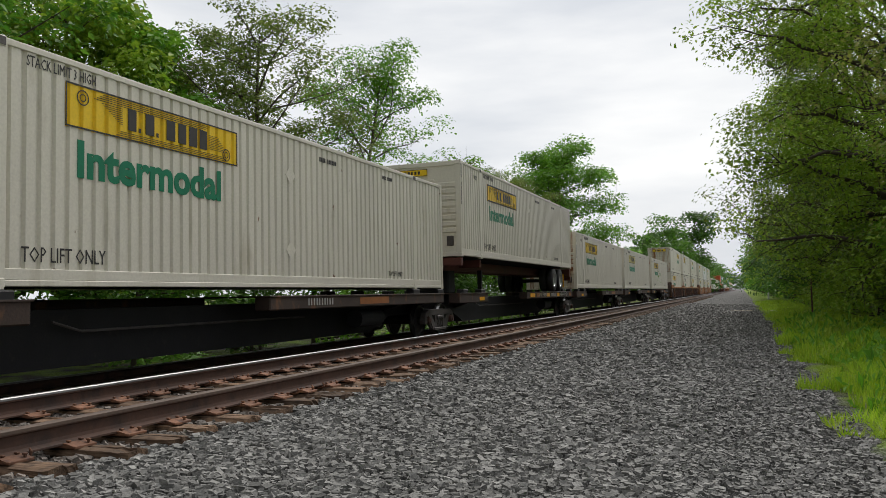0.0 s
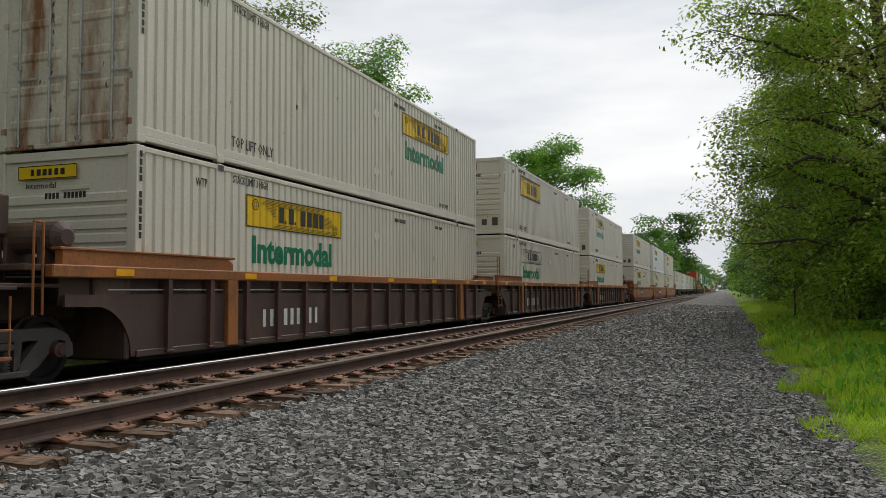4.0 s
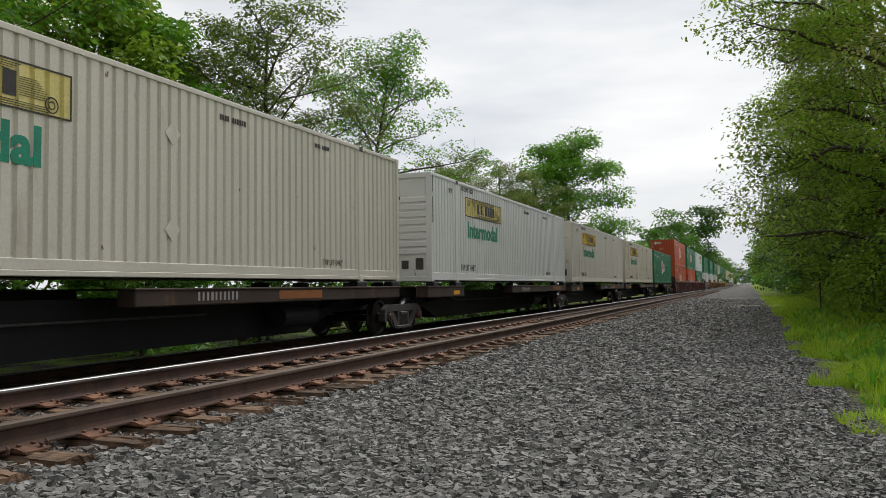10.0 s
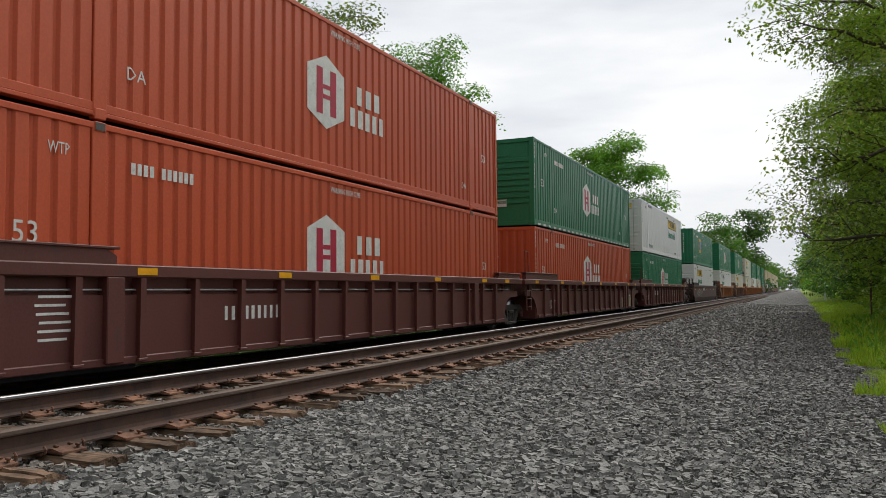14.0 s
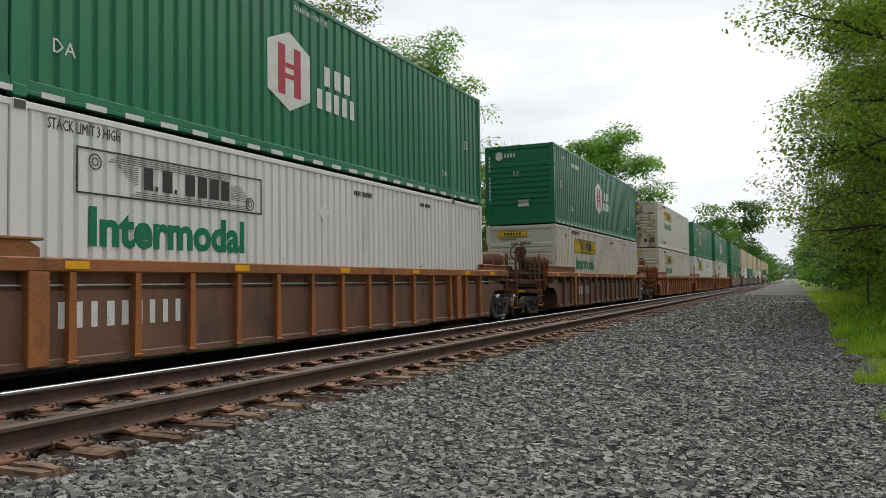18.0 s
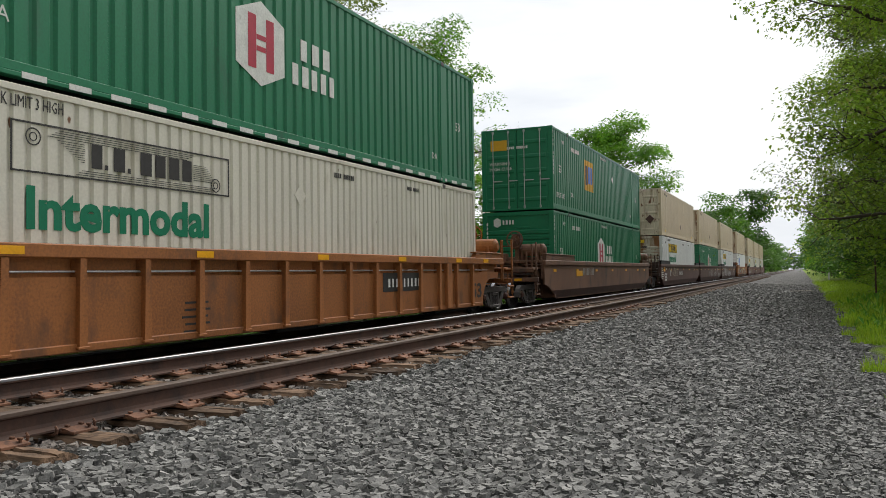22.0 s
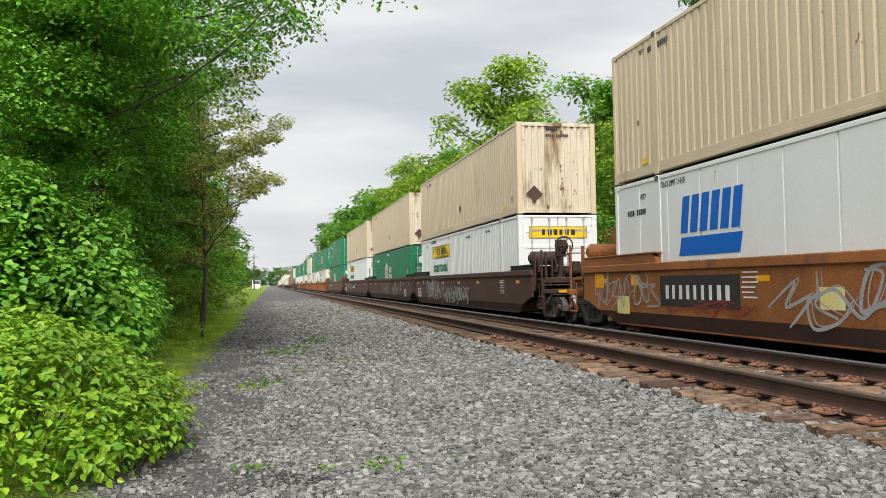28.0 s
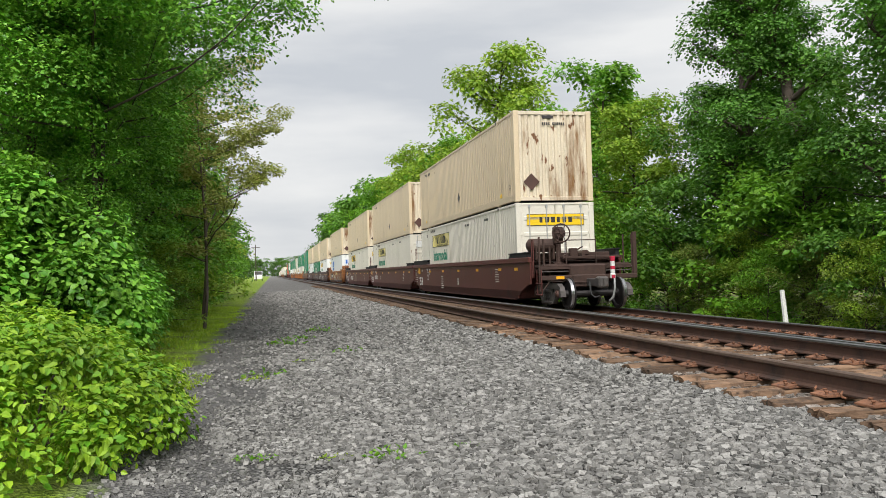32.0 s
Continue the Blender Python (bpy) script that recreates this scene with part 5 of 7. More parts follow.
def white_box(sign="yellow", near="louvre", far="door", paint=WHITE, y=2.75, z=1.92, end_sign_kind="yellow", reverse=False, far_sign="yellow", rusty=False, big_end=False):
    panel, ink, word = SIGNS[sign]
    look_of = {"yellow": "yellow carrier panel", "pale": "faded yellow carrier panel", "white": "black-outlined carrier panel", "frame": "black-framed yellow carrier panel", "framed": "black-framed yellow carrier panel", "dark": "yellow carrier panel"}[sign]
    c = container("%s corrugated container with a %s" % ("clean white" if paint is WHITE2 else "rust-stained cream" if paint is CREAM else "dirty white", look_of), paint, near, far, end_paint=WHITE_RUST if rusty or paint is CREAM else None)
    if reverse:
        y = LEN - 2.75 - 3.6
    if sign == "frame":
        yellow_sign(c, y - 0.1, z - 0.22, panel, ink, 0.215, 0.62, h=0.86, frame=True)
    else:
        yellow_sign(c, y, z, panel, ink, 0.215, 0.62, frame=sign == "framed" or sign == "dark")
    if word:
        words(c, "lettering", "Intermodal", 0.64, y + 0.17, z - 0.60, word, squeeze=1.06, bold=0.022)
    words(c, "stencil", "TOP LIFT ONLY", 0.26, 2.3, 0.32, INK, squeeze=0.72)
    words(c, "stencil", "TOP LIFT ONLY", 0.16, LEN - 3.6, 0.31, INK, squeeze=0.72)
    words(c, "stencil", "STACK LIMIT 3 HIGH", 0.19, 2.35, 2.62, INK, squeeze=0.62)
    words(c, "stencil", "WTP", 0.2, 1.35, 2.45, INK, squeeze=0.7)
    number_bars(c, 0.55 if near == "x" else 9.3, 2.52, 11, 0.09, INK)
    number_bars(c, LEN - 3.9, 2.55, 10, 0.08, INK)
    for zz in (2.1, 0.72):
        diamond(c, 8.2, zz, 0.17, paint)
    part("number", bars_mesh([(0, 0.05, -0.115 * k, -0.115 * k + 0.09) for k in range(11) if k != 4], INK, "postnum"), c, (1.3, 0.06, 2.7))
    if end_sign_kind and near == "louvre":
        p, k, _ = SIGNS[end_sign_kind]
        if big_end:
            end_sign(c, True, p, k, -1.08, 2.05, 2.36, 0.36)
        else:
            end_sign(c, True, p, k)
        if not big_end:
            part("stencil", text_mesh("Intermodal", 0.13, INK), c, (-0.75, 0.044, 2.33), "", (90, 0, 0))
        number_bars_end(c, True)
    if near == "door":
        end_sign(c, True, YELLOW, INK, -0.75, 1.5, 2.35, 0.3)
    if far == "door" and far_sign:
        end_sign(c, False, YELLOW if far_sign == "yellow" else None, INK, -0.95, 1.9, 2.15, 0.36)
    part("vent", stored("vent", lambda: Mesh().cbox(-0.11, 0.11, -0.012, 0.01, -0.15, 0.15, 0.01).done("vent", GREYSTEEL)), c, (0.93, 0.045, 0.47))
    part("vent", stored("vent2", lambda: Mesh().cbox(-0.1, 0.1, -0.008, 0.01, -0.11, 0.11, 0.006).done("vent", GREYSTEEL)), c, (0.52, 0.045, 0.45))
    return c


def number_bars_end(c, near, material=INK, z=2.16):
    me = stored(("endnum", material.name), lambda: (lambda m: [m.box(0.07 * k, 0.07 * k + 0.05, -0.003, 0, 0, 0.09) for k in range(11) if k != 4] and m)(Mesh()).done("number", material))
    part("number", me, c, (-0.35, 0.014, z) if near else (0.35, LEN - 0.014, z), "", (0, 0, 0 if near else 180))


def hex_mark(c, y, z, h=1.35, w=1.25, cut=False):
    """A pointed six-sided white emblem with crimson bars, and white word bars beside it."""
    me = stored(("hex", h, w), lambda: Mesh().prism([(-w / 2, -h * 0.3), (0, -h / 2), (w / 2, -h * 0.3), (w / 2, h * 0.3), (0, h / 2), (-w / 2, h * 0.3)], 0, 0.004, "x").done("emblem", INKWHITE))
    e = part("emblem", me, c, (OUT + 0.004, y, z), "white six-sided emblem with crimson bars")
    k = h / 1.35
    part("emblem_mark", bars_mesh([(-0.33 * k, -0.13 * k, -0.42 * k, 0.42 * k), (0.13 * k, 0.33 * k, -0.42 * k, 0.42 * k), (-0.12 * k, 0.12 * k, 0.05 * k, 0.13 * k), (-0.12 * k, 0.12 * k, -0.13 * k, -0.05 * k)], INKRED, ("hexbars", h)), e, (0.005, 0, 0))
    b = [(p * 1.25, q * 1.25, 0.45 + e1, 0.45 + g1) for p, q, e1, g1 in letter_bars(3, 0.24, 0.36, 0.04, 8)] + [(p - 0.25, q - 0.25, e1, g1) for p, q, e1, g1 in letter_bars(5, 0.24, 0.36, 0.05, 9)]
    part("word_mark", bars_mesh([tuple(t * k for t in q) for q in b], INKWHITE, ("hubwords", h)), c, (OUT + 0.005, y + 1.1 * k, z - 0.45 * k))


def dashes(c):
    part("edge_marking", bars_mesh([(0.3 + 0.62 * k, 0.62 + 0.62 * k, 0.03, 0.10) for k in range(25)], INKWHITE, "dashes"), c, (1.291, 0.1, 0.0), "row of white dashes")


def green_box(mark="hub", near="louvre", far="door", dashed=False, paint=GREEN, word="green"):
    c = container("%s corrugated shipping container with %s" % (word, "a white six-sided emblem" if mark == "hub" else "a gold square emblem"), paint, near, far, 0.28, 0.6, 0.2)
    if mark == "hub":
        hex_mark(c, 7.15, 1.5)
    else:
        s = part("gold_emblem", stored("gold", lambda: wave(4.5, 5.95, 0.28, 1.05, 2.25, lift=0.004, share=0.6).done("gold_emblem", GOLD)), c, label="gold square emblem")
        part("emblem_mark", bars_mesh([(0.14, 0.44, 0.22, 0.98)], INK, "golddark"), s, (OUT + 0.008, 4.5, 1.05), "dark block")
        part("emblem_mark", bars_mesh([(0.56, 0.86, 0.3, 0.98), (0.98, 1.24, 0.3, 0.98)], INKBLUE, "goldblue"), s, (OUT + 0.008, 4.5, 1.05), "blue blocks")
        diamond(c, 9.6, 1.95, 0.17, INKWHITE)
        words(c, "stencil", "TOP LIFT ONLY", 0.26, 0.45, 0.45, INKWHITE, squeeze=0.62)
    words(c, "stencil", "53", 0.36, 0.8, 1.35, INKWHITE)
    words(c, "stencil", "WTP", 0.2, 1.25, 2.4, INKWHITE, squeeze=0.7)
    words(c, "stencil", "DA", 0.24, 2.4, 0.6, INKWHITE)
    words(c, "stencil", "WARNING HIGH CUBE", 0.15, 7.3, 2.6, INKWHITE, squeeze=0.7)
    number_bars(c, 2.5, 2.3, 11, 0.15, INKWHITE)
    words(c, "stencil", "53", 0.3, LEN - 1.2, 1.35, INKWHITE)
    words(c, "stencil", "DA", 0.2, LEN - 2.6, 0.5, INKWHITE)
    part("number", bars_mesh([(0, 0.06, -0.14 * k, -0.14 * k + 0.1) for k in range(11) if k != 4], INKWHITE, "postnumg"), c, (1.3, 0.05, 2.6))
    if dashed:
        dashes(c)
    if near in ("louvre", "plain"):
        if mark == "hub":
            part("emblem", stored("hexend", lambda: Mesh().prism([(-0.13, -0.1), (0, -0.17), (0.13, -0.1), (0.13, 0.1), (0, 0.17), (-0.13, 0.1)], 0, 0.004, "y").done("emblem", INKWHITE)), c, (-0.75, 0.004, 2.5))
            part("word_mark", stored("hubend", lambda: (lambda m: [m.box(p * 0.42, q * 0.42, 0, 0.003, e * 0.42, g * 0.42) for p, q, e, g in letter_bars(4, 0.24, 0.36, 0.04, 8)] and m)(Mesh()).done("word_mark", INKWHITE)), c, (-0.55, 0.006, 2.43))
        else:
            part("gold_emblem", stored("goldend", lambda: Mesh().box(-0.3, 0.3, 0, 0.004, -0.18, 0.18).done("gold_emblem", GOLD)), c, (-0.2, 0.002, 2.42))
            part("placard_holder", stored("dend", lambda: Mesh().prism([(0, -0.22), (0.2, 0), (0, 0.22), (-0.2, 0)], 0, 0.004, "y").done("placard_holder", INKWHITE)), c, (-0.75, 0.002, 1.85))
        part("stencil", text_mesh("53'", 0.26, INKWHITE), c, (-0.25, 0.014, 1.75), "", (90, 0, 0))
        part("weight_plate", stored("wplate", lambda: Mesh().box(-0.2, 0.2, 0, 0.004, -0.12, 0.12).done("weight_plate", INKWHITE)), c, (0.15, 0.012, 0.75))
        part("number", stored("vnum", lambda: (lambda m: [m.box(0, 0.07, 0, 0.003, -0.15 * k, -0.15 * k + 0.1) for k in range(11) if k != 4] and m)(Mesh()).done("number", INKWHITE)), c, (0.5 if mark != "hub" else -1.16, 0.0, 2.4))
    if near == "door" or far == "door":
        n = near == "door"
        me = stored("gdoorhex", lambda: Mesh().prism([(-0.16, -0.12), (0, -0.2), (0.16, -0.12), (0.16, 0.12), (0, 0.2), (-0.16, 0.12)], 0, 0.004, "y").done("emblem", INKWHITE))
        if mark == "hub":
            part("emblem", me, c, (-0.65, -0.002, 2.1) if n else (0.65, LEN + 0.002, 2.1))
        else:
            part("gold_emblem", stored("goldend", lambda: Mesh().box(-0.3, 0.3, 0, 0.004, -0.18, 0.18).done("gold_emblem", GOLD)), c, (-0.65, -0.002, 2.3) if n else (0.65, LEN + 0.002, 2.3))
        number_bars_end(c, n, INKWHITE, 2.15)
        part("stencil", text_mesh("WARNING", 0.16, INKWHITE), c, (-1.0, -0.004, 1.6) if n else (1.0, LEN + 0.004, 1.6), "", (90, 0, 0 if n else 180))
        part("stencil", text_mesh("HIGH CUBE", 0.16, INKWHITE), c, (-1.0, -0.004, 1.42) if n else (1.0, LEN + 0.004, 1.42), "", (90, 0, 0 if n else 180))
    return c


def tan_box():
    c = container("tan corrugated shipping container with rust-streaked ends", TAN, "door", "ribbed", 0.25, 0.6, 0.24, TAN_RUST, TAN_RUST, TAN_RUST)
    diamond(c, 8.4, 0.85, 0.2, GREYSTEEL)
    part("placard_holder", stored("dtan", lambda: Mesh().prism([(0, -0.27), (0.27, 0), (0, 0.27), (-0.27, 0)], 0, 0.012, "y").done("placard_holder", RUSTBROWN)), c, (0.75, LEN - 0.018, 0.62), "rusty diamond placard")
    part("placard_holder", STORE["dtan"], c, (0.6, -0.045, 1.0), "rusty diamond placard")
    number_bars_end(c, False, INK, 2.42)
    part("vent", stored("vdark", lambda: Mesh().cbox(-0.18, 0.18, -0.02, 0.02, -0.05, 0.05, 0.01).done("vent", INK)), c, (0.15, LEN - 0.02, 2.68))
    number_bars(c, 1.7, 2.5, 10, 0.12, INK)
    words(c, "stencil", "WTP", 0.16, 1.3, 2.55, INK, squeeze=0.7)
    words(c, "stencil", "53", 0.26, LEN - 0.75, 0.42, INK, squeeze=0.8)
    part("label_plate", stored("lplate", lambda: Mesh().box(0, 0.004, -0.12, 0.12, -0.06, 0.06).done("label_plate", YELLOW)), c, (1.293, LEN - 1.6, 0.32))
    part("label_plate", STORE["lplate"], c, (1.293, 1.5, 0.32))
    return c


def marten_box():
    c = container("white smooth-sided container with blue carrier lettering and stripe", WHITE2, "louvre", "door", 1.2, 0.96, 0.2)
    def slanted():
        m = Mesh()
        for k in range(6):
            a = 0.34 * k
            m.prism([(a, 0), (a + 0.25, 0), (a + 0.37, 0.68), (a + 0.12, 0.68)], 0, 0.004, "x")
        return m.done("word_mark", INKBLUE)
    part("word_mark", stored("marten", slanted), c, (OUT + 0.006, 2.85, 1.66), "blue carrier word in slanted plain blocks")
    part("stripe", stored("mstripe", lambda: Mesh().prism([(0, 0), (2.0, 0), (2.1, 0.34), (0.1, 0.34)], 0, 0.004, "x").done("stripe", INKBLUE)), c, (OUT + 0.004, 2.78, 1.24), "blue stripe")
    part("word_mark", stored("mdoor", lambda: (lambda m: [m.box(p * 1.0, q * 1.0, -0.004, 0, e, g) for p, q, e, g in letter_bars(6, 0.26, 0.42, 0.05, 12)] and m)(Mesh()).done("word_mark", INKBLUE)), c, (0.9, LEN + 0.03, 1.9), "blue carrier word in plain bars", (0, 0, 180))
    words(c, "stencil", "STACK LIMIT 3 HIGH", 0.17, 2.1, 2.6, INK, squeeze=0.62)
    words(c, "stencil", "WTP", 0.18, 1.2, 2.45, INK, squeeze=0.7)
    number_bars(c, 0.6, 2.15, 10, 0.12, INK)
    return c


# ---- railway cars ----
def wheel_mesh():
    def make():
        m = Mesh().lathe([(0.02, -0.09), (0.10, -0.09), (0.12, -0.03), (0.33, -0.02), (0.36, -0.065), (0.425, -0.065), (0.43, 0.03), (0.455, 0.045), (0.45, 0.07), (0.37, 0.07), (0.34, 0.02), (0.12, 0.05), (0.09, 0.08), (0.02, 0.08)], 32)
        return m.done("wheel", WHEEL, False)
    return stored("wheel", make)


def tread_mesh():
    return stored("tread", lambda: Mesh().lathe([(0.428, -0.06), (0.4285, -0.055), (0.434, 0.025), (0.43, 0.03)], 32).done("tread", TREAD))


def side_frame_mesh():
    def make():
        m = Mesh()
        m.prism([(-1.12, 0.50), (-1.06, 0.62), (-0.85, 0.72), (0.85, 0.72), (1.06, 0.62), (1.12, 0.50), (1.05, 0.46), (-1.05, 0.46)][:6] + [(0.95, 0.56), (0.62, 0.575), (-0.62, 0.575), (-0.95, 0.56)], -0.07, 0.07, "x")
        for s in (-1, 1):
            m.prism([(s * 1.12, 0.52), (s * 1.02, 0.56), (s * 0.93, 0.42), (s * 1.04, 0.33), (s * 1.14, 0.36)], -0.08, 0.08, "x")
            m.prism([(s * 0.84, 0.60), (s * 0.62, 0.60), (s * 0.28, 0.24), (s * 0.30, 0.15), (s * 0.46, 0.15)], -0.06, 0.06, "x")
            m.prism([(s * 0.80, 0.62), (s * 1.0, 0.60), (s * 0.62, 0.24), (s * 0.42, 0.15)], -0.035, 0.035, "x")
            m.prism([(s * 0.36, 0.62), (s * 0.24, 0.62), (s * 0.24, 0.2), (s * 0.32, 0.2)], -0.06, 0.06, "x")
        m.cbox(-0.09, 0.09, -0.44, 0.44, 0.145, 0.225, 0.015)
        m.cbox(-0.1, 0.1, -0.22, 0.22, 0.47, 0.56, 0.02)
        return m.done("side_frame", GREYSTEEL)
    return stored("side_frame", make)


def spring_mesh():
    def make():
        m = Mesh()
        for y in (-0.15, 0, 0.15):
            for k in range(7):
                m.rod((0, y, 0.232 + 0.034 * k), (0, y, 0.250 + 0.034 * k), 0.068, 10)
            m.rod((0, y, 0.22), (0, y, 0.48), 0.045, 8)
        return m.done("spring_nest", GREYSTEEL)
    return stored("spring_nest", make)


def bearing_mesh():
    return stored("bearing", lambda: Mesh().lathe([(0.0, 0.12), (0.05, 0.12), (0.06, 0.10), (0.095, 0.09), (0.10, -0.08), (0.0, -0.08)], 16).done("bearing_cap", RUSTBROWN))


def bogie(car, y):
    """A two-axle truck under the car."""
    b = part("bogie", stored("bolster", lambda: Mesh().cbox(-1.0, 1.0, -0.2, 0.2, 0.40, 0.72, 0.03).cbox(-0.35, 0.35, -0.35, 0.35, 0.6, 0.82, 0.03).done("bolster", BLACK)), car, (0, y, 0))
    for a in (-0.889, 0.889):
        part("axle", stored("axle", lambda: Mesh().rod((-1.0, 0, 0), (1.0, 0, 0), 0.085, 12).done("axle", WHEEL)), b, (0, a, 0.43))
        for s in (0, 1):
            w = part("wheel", wheel_mesh(), b, (0.755 if s == 0 else -0.755, a, 0.432), turn=(0, 0, 180 if s == 0 else 0))
            part("tread", tread_mesh(), b, (0.755 if s == 0 else -0.755, a, 0.432), "polished wheel tread", turn=(0, 0, 180 if s == 0 else 0))
            part("bearing_cap", bearing_mesh(), b, (1.02 if s == 0 else -1.02, a, 0.44), turn=(0, 0, 0 if s == 0 else 180))
    for s in (-1, 1):
        part("side_frame", side_frame_mesh(), b, (s * 0.99, 0, 0))
        part("spring_nest", spring_mesh(), b, (s * 0.99, 0, 0))
    return b


def coupler(car, y, way, material=GREYSTEEL):
    m = stored("coupler", lambda: Mesh().cbox(-0.09, 0.09, -0.9, 0.0, 0.62, 0.84, 0.02).cbox(-0.16, 0.16, 0.0, 0.28, 0.58, 0.9, 0.05).cbox(0.05, 0.2, 0.2, 0.42, 0.58, 0.9, 0.05).done("coupler", GREYSTEEL))
    part("coupler", m, car, (0, y, 0), turn=(0, 0, 0 if way > 0 else 180))
    hose = stored("hose", lambda: Mesh().add(*tube([Vector((0.3, 0, 0.75)), Vector((0.34, 0.12, 0.6)), Vector((0.36, 0.22, 0.42)), Vector((0.3, 0.36, 0.34)), Vector((0.2, 0.45, 0.38))], [0.025] * 5, 6)).done("air_hose", RUBBER, True))
    part("air_hose", hose, car, (0, y, 0), turn=(0, 0, 0 if way > 0 else 180))


def reflectors(car, ys, z, x):
    me = stored("reflector", lambda: Mesh().box(0, 0.005, -0.17, 0.17, -0.045, 0.045).done("reflector", REFLEX))
    for y in ys:
        part("reflector", me, car, (x, y, z), "yellow reflector")


def handrail(car, x, y, z0, z1, w, material, axis="y"):
    m = Mesh()
    a, b = ((0, -w / 2), (0, w / 2)) if axis == "y" else ((-w / 2, 0), (w / 2, 0))
    for p in (a, b):
        m.rod((p[0], p[1], 0), (p[0], p[1], z1 - z0), 0.016, 6)
    m.rod((a[0], a[1], z1 - z0), (b[0], b[1], z1 - z0), 0.016, 6)
    part("grab_iron", m.done("grab_iron", material), car, (x, y, z0))


def ladder(car, x, y, z0, z1, material, rungs=4, w=0.42):
    def make():
        m = Mesh()
        for s in (-1, 1):
            m.cbox(-0.012, 0.012, s * w / 2 - 0.03, s * w / 2 + 0.03, 0, z1 - z0, 0.004)
        for k in range(rungs):
            m.rod((0.02, -w / 2, 0.1 + k * (z1 - z0 - 0.2) / max(rungs - 1, 1)), (0.02, w / 2, 0.1 + k * (z1 - z0 - 0.2) / max(rungs - 1, 1)), 0.012, 6)
        return m.done("ladder", material)
    part("ladder", stored(("ladder", z0, z1, material.name, rungs), make), car, (x, y, z0))


def brake_gear(car, y, way, material):
    """Air reservoir, brake stand and hand wheel on an end platform."""
    part("air_reservoir", stored(("bcyl", material.name), lambda: Mesh().rod((-0.42, 0, 0), (0.42, 0, 0), 0.2, 16).rod((-0.5, 0, 0), (-0.42, 0, 0), 0.1, 16, 0.2).rod((0.42, 0, 0), (0.5, 0, 0), 0.2, 16, 0.1).cbox(-0.3, -0.24, -0.22, 0.22, -0.42, 0.0, 0.01).cbox(0.24, 0.3, -0.22, 0.22, -0.42, 0.0, 0.01).done("air_reservoir", material)), car, (0.92, y + way * 0.1, 1.84))

    rim = stored(("hwheel", material.name), lambda: Mesh().lathe([(0.26, -0.018), (0.29, 0), (0.26, 0.018), (0.245, 0), (0.26, -0.018)], 20).done("hand_wheel", material))
    spoke = stored(("hspoke", material.name), lambda: Mesh().rod((0, -0.262, 0), (0, 0.262, 0), 0.012, 6).done("spoke", material))
    hub = stored(("hhub", material.name), lambda: Mesh().lathe([(0.005, -0.2), (0.05, -0.2), (0.05, -0.06), (0.15, -0.06), (0.15, -0.03), (0.05, -0.02), (0.05, 0.03), (0.005, 0.03)], 14).done("hub", material))
    w = part("hand_wheel", rim, car, (0.5, y + way * 0.55, 2.18), turn=(0, 0, 90 * way))
    part("hub", hub, w)
    for k in range(3):
        part("spoke", spoke, w, turn=(60 * k, 0, 0))
    part("brake_stand", stored(("bbr", material.name), lambda: Mesh().cbox(-0.14, 0.14, -0.12, 0.08, 0.35, 0.85, 0.02).cbox(-0.06, 0.06, -0.08, 0.06, -0.25, 0.4, 0.01).cbox(-0.2, 0.2, -0.2, 0.14, -0.28, -0.2, 0.01).rod((0.09, 0.06, -0.2), (0.09, 0.06, 0.6), 0.014, 6).done("brake_stand", material)), car, (0.52, y + way * 0.34, 1.52))
    part("brake_cylinder", stored(("bcyl2", material.name), lambda: Mesh().rod((0, -0.35, 0), (0, 0.3, 0), 0.13, 14).rod((0, 0.3, 0), (0, 0.55, 0), 0.03, 8).done("brake_cylinder", material)), car, (-0.35, y, 1.55))
    part("brake_valve", stored(("bvalve", material.name), lambda: Mesh().cbox(-0.12, 0.12, -0.1, 0.1, -0.14, 0.12, 0.03).rod((0.1, 0, 0), (0.34, 0, -0.12), 0.02, 6).rod((-0.1, 0, 0.05), (-0.3, 0, 0.16), 0.02, 6).done("brake_valve", material)), car, (0.05, y + way * 0.3, 1.62))


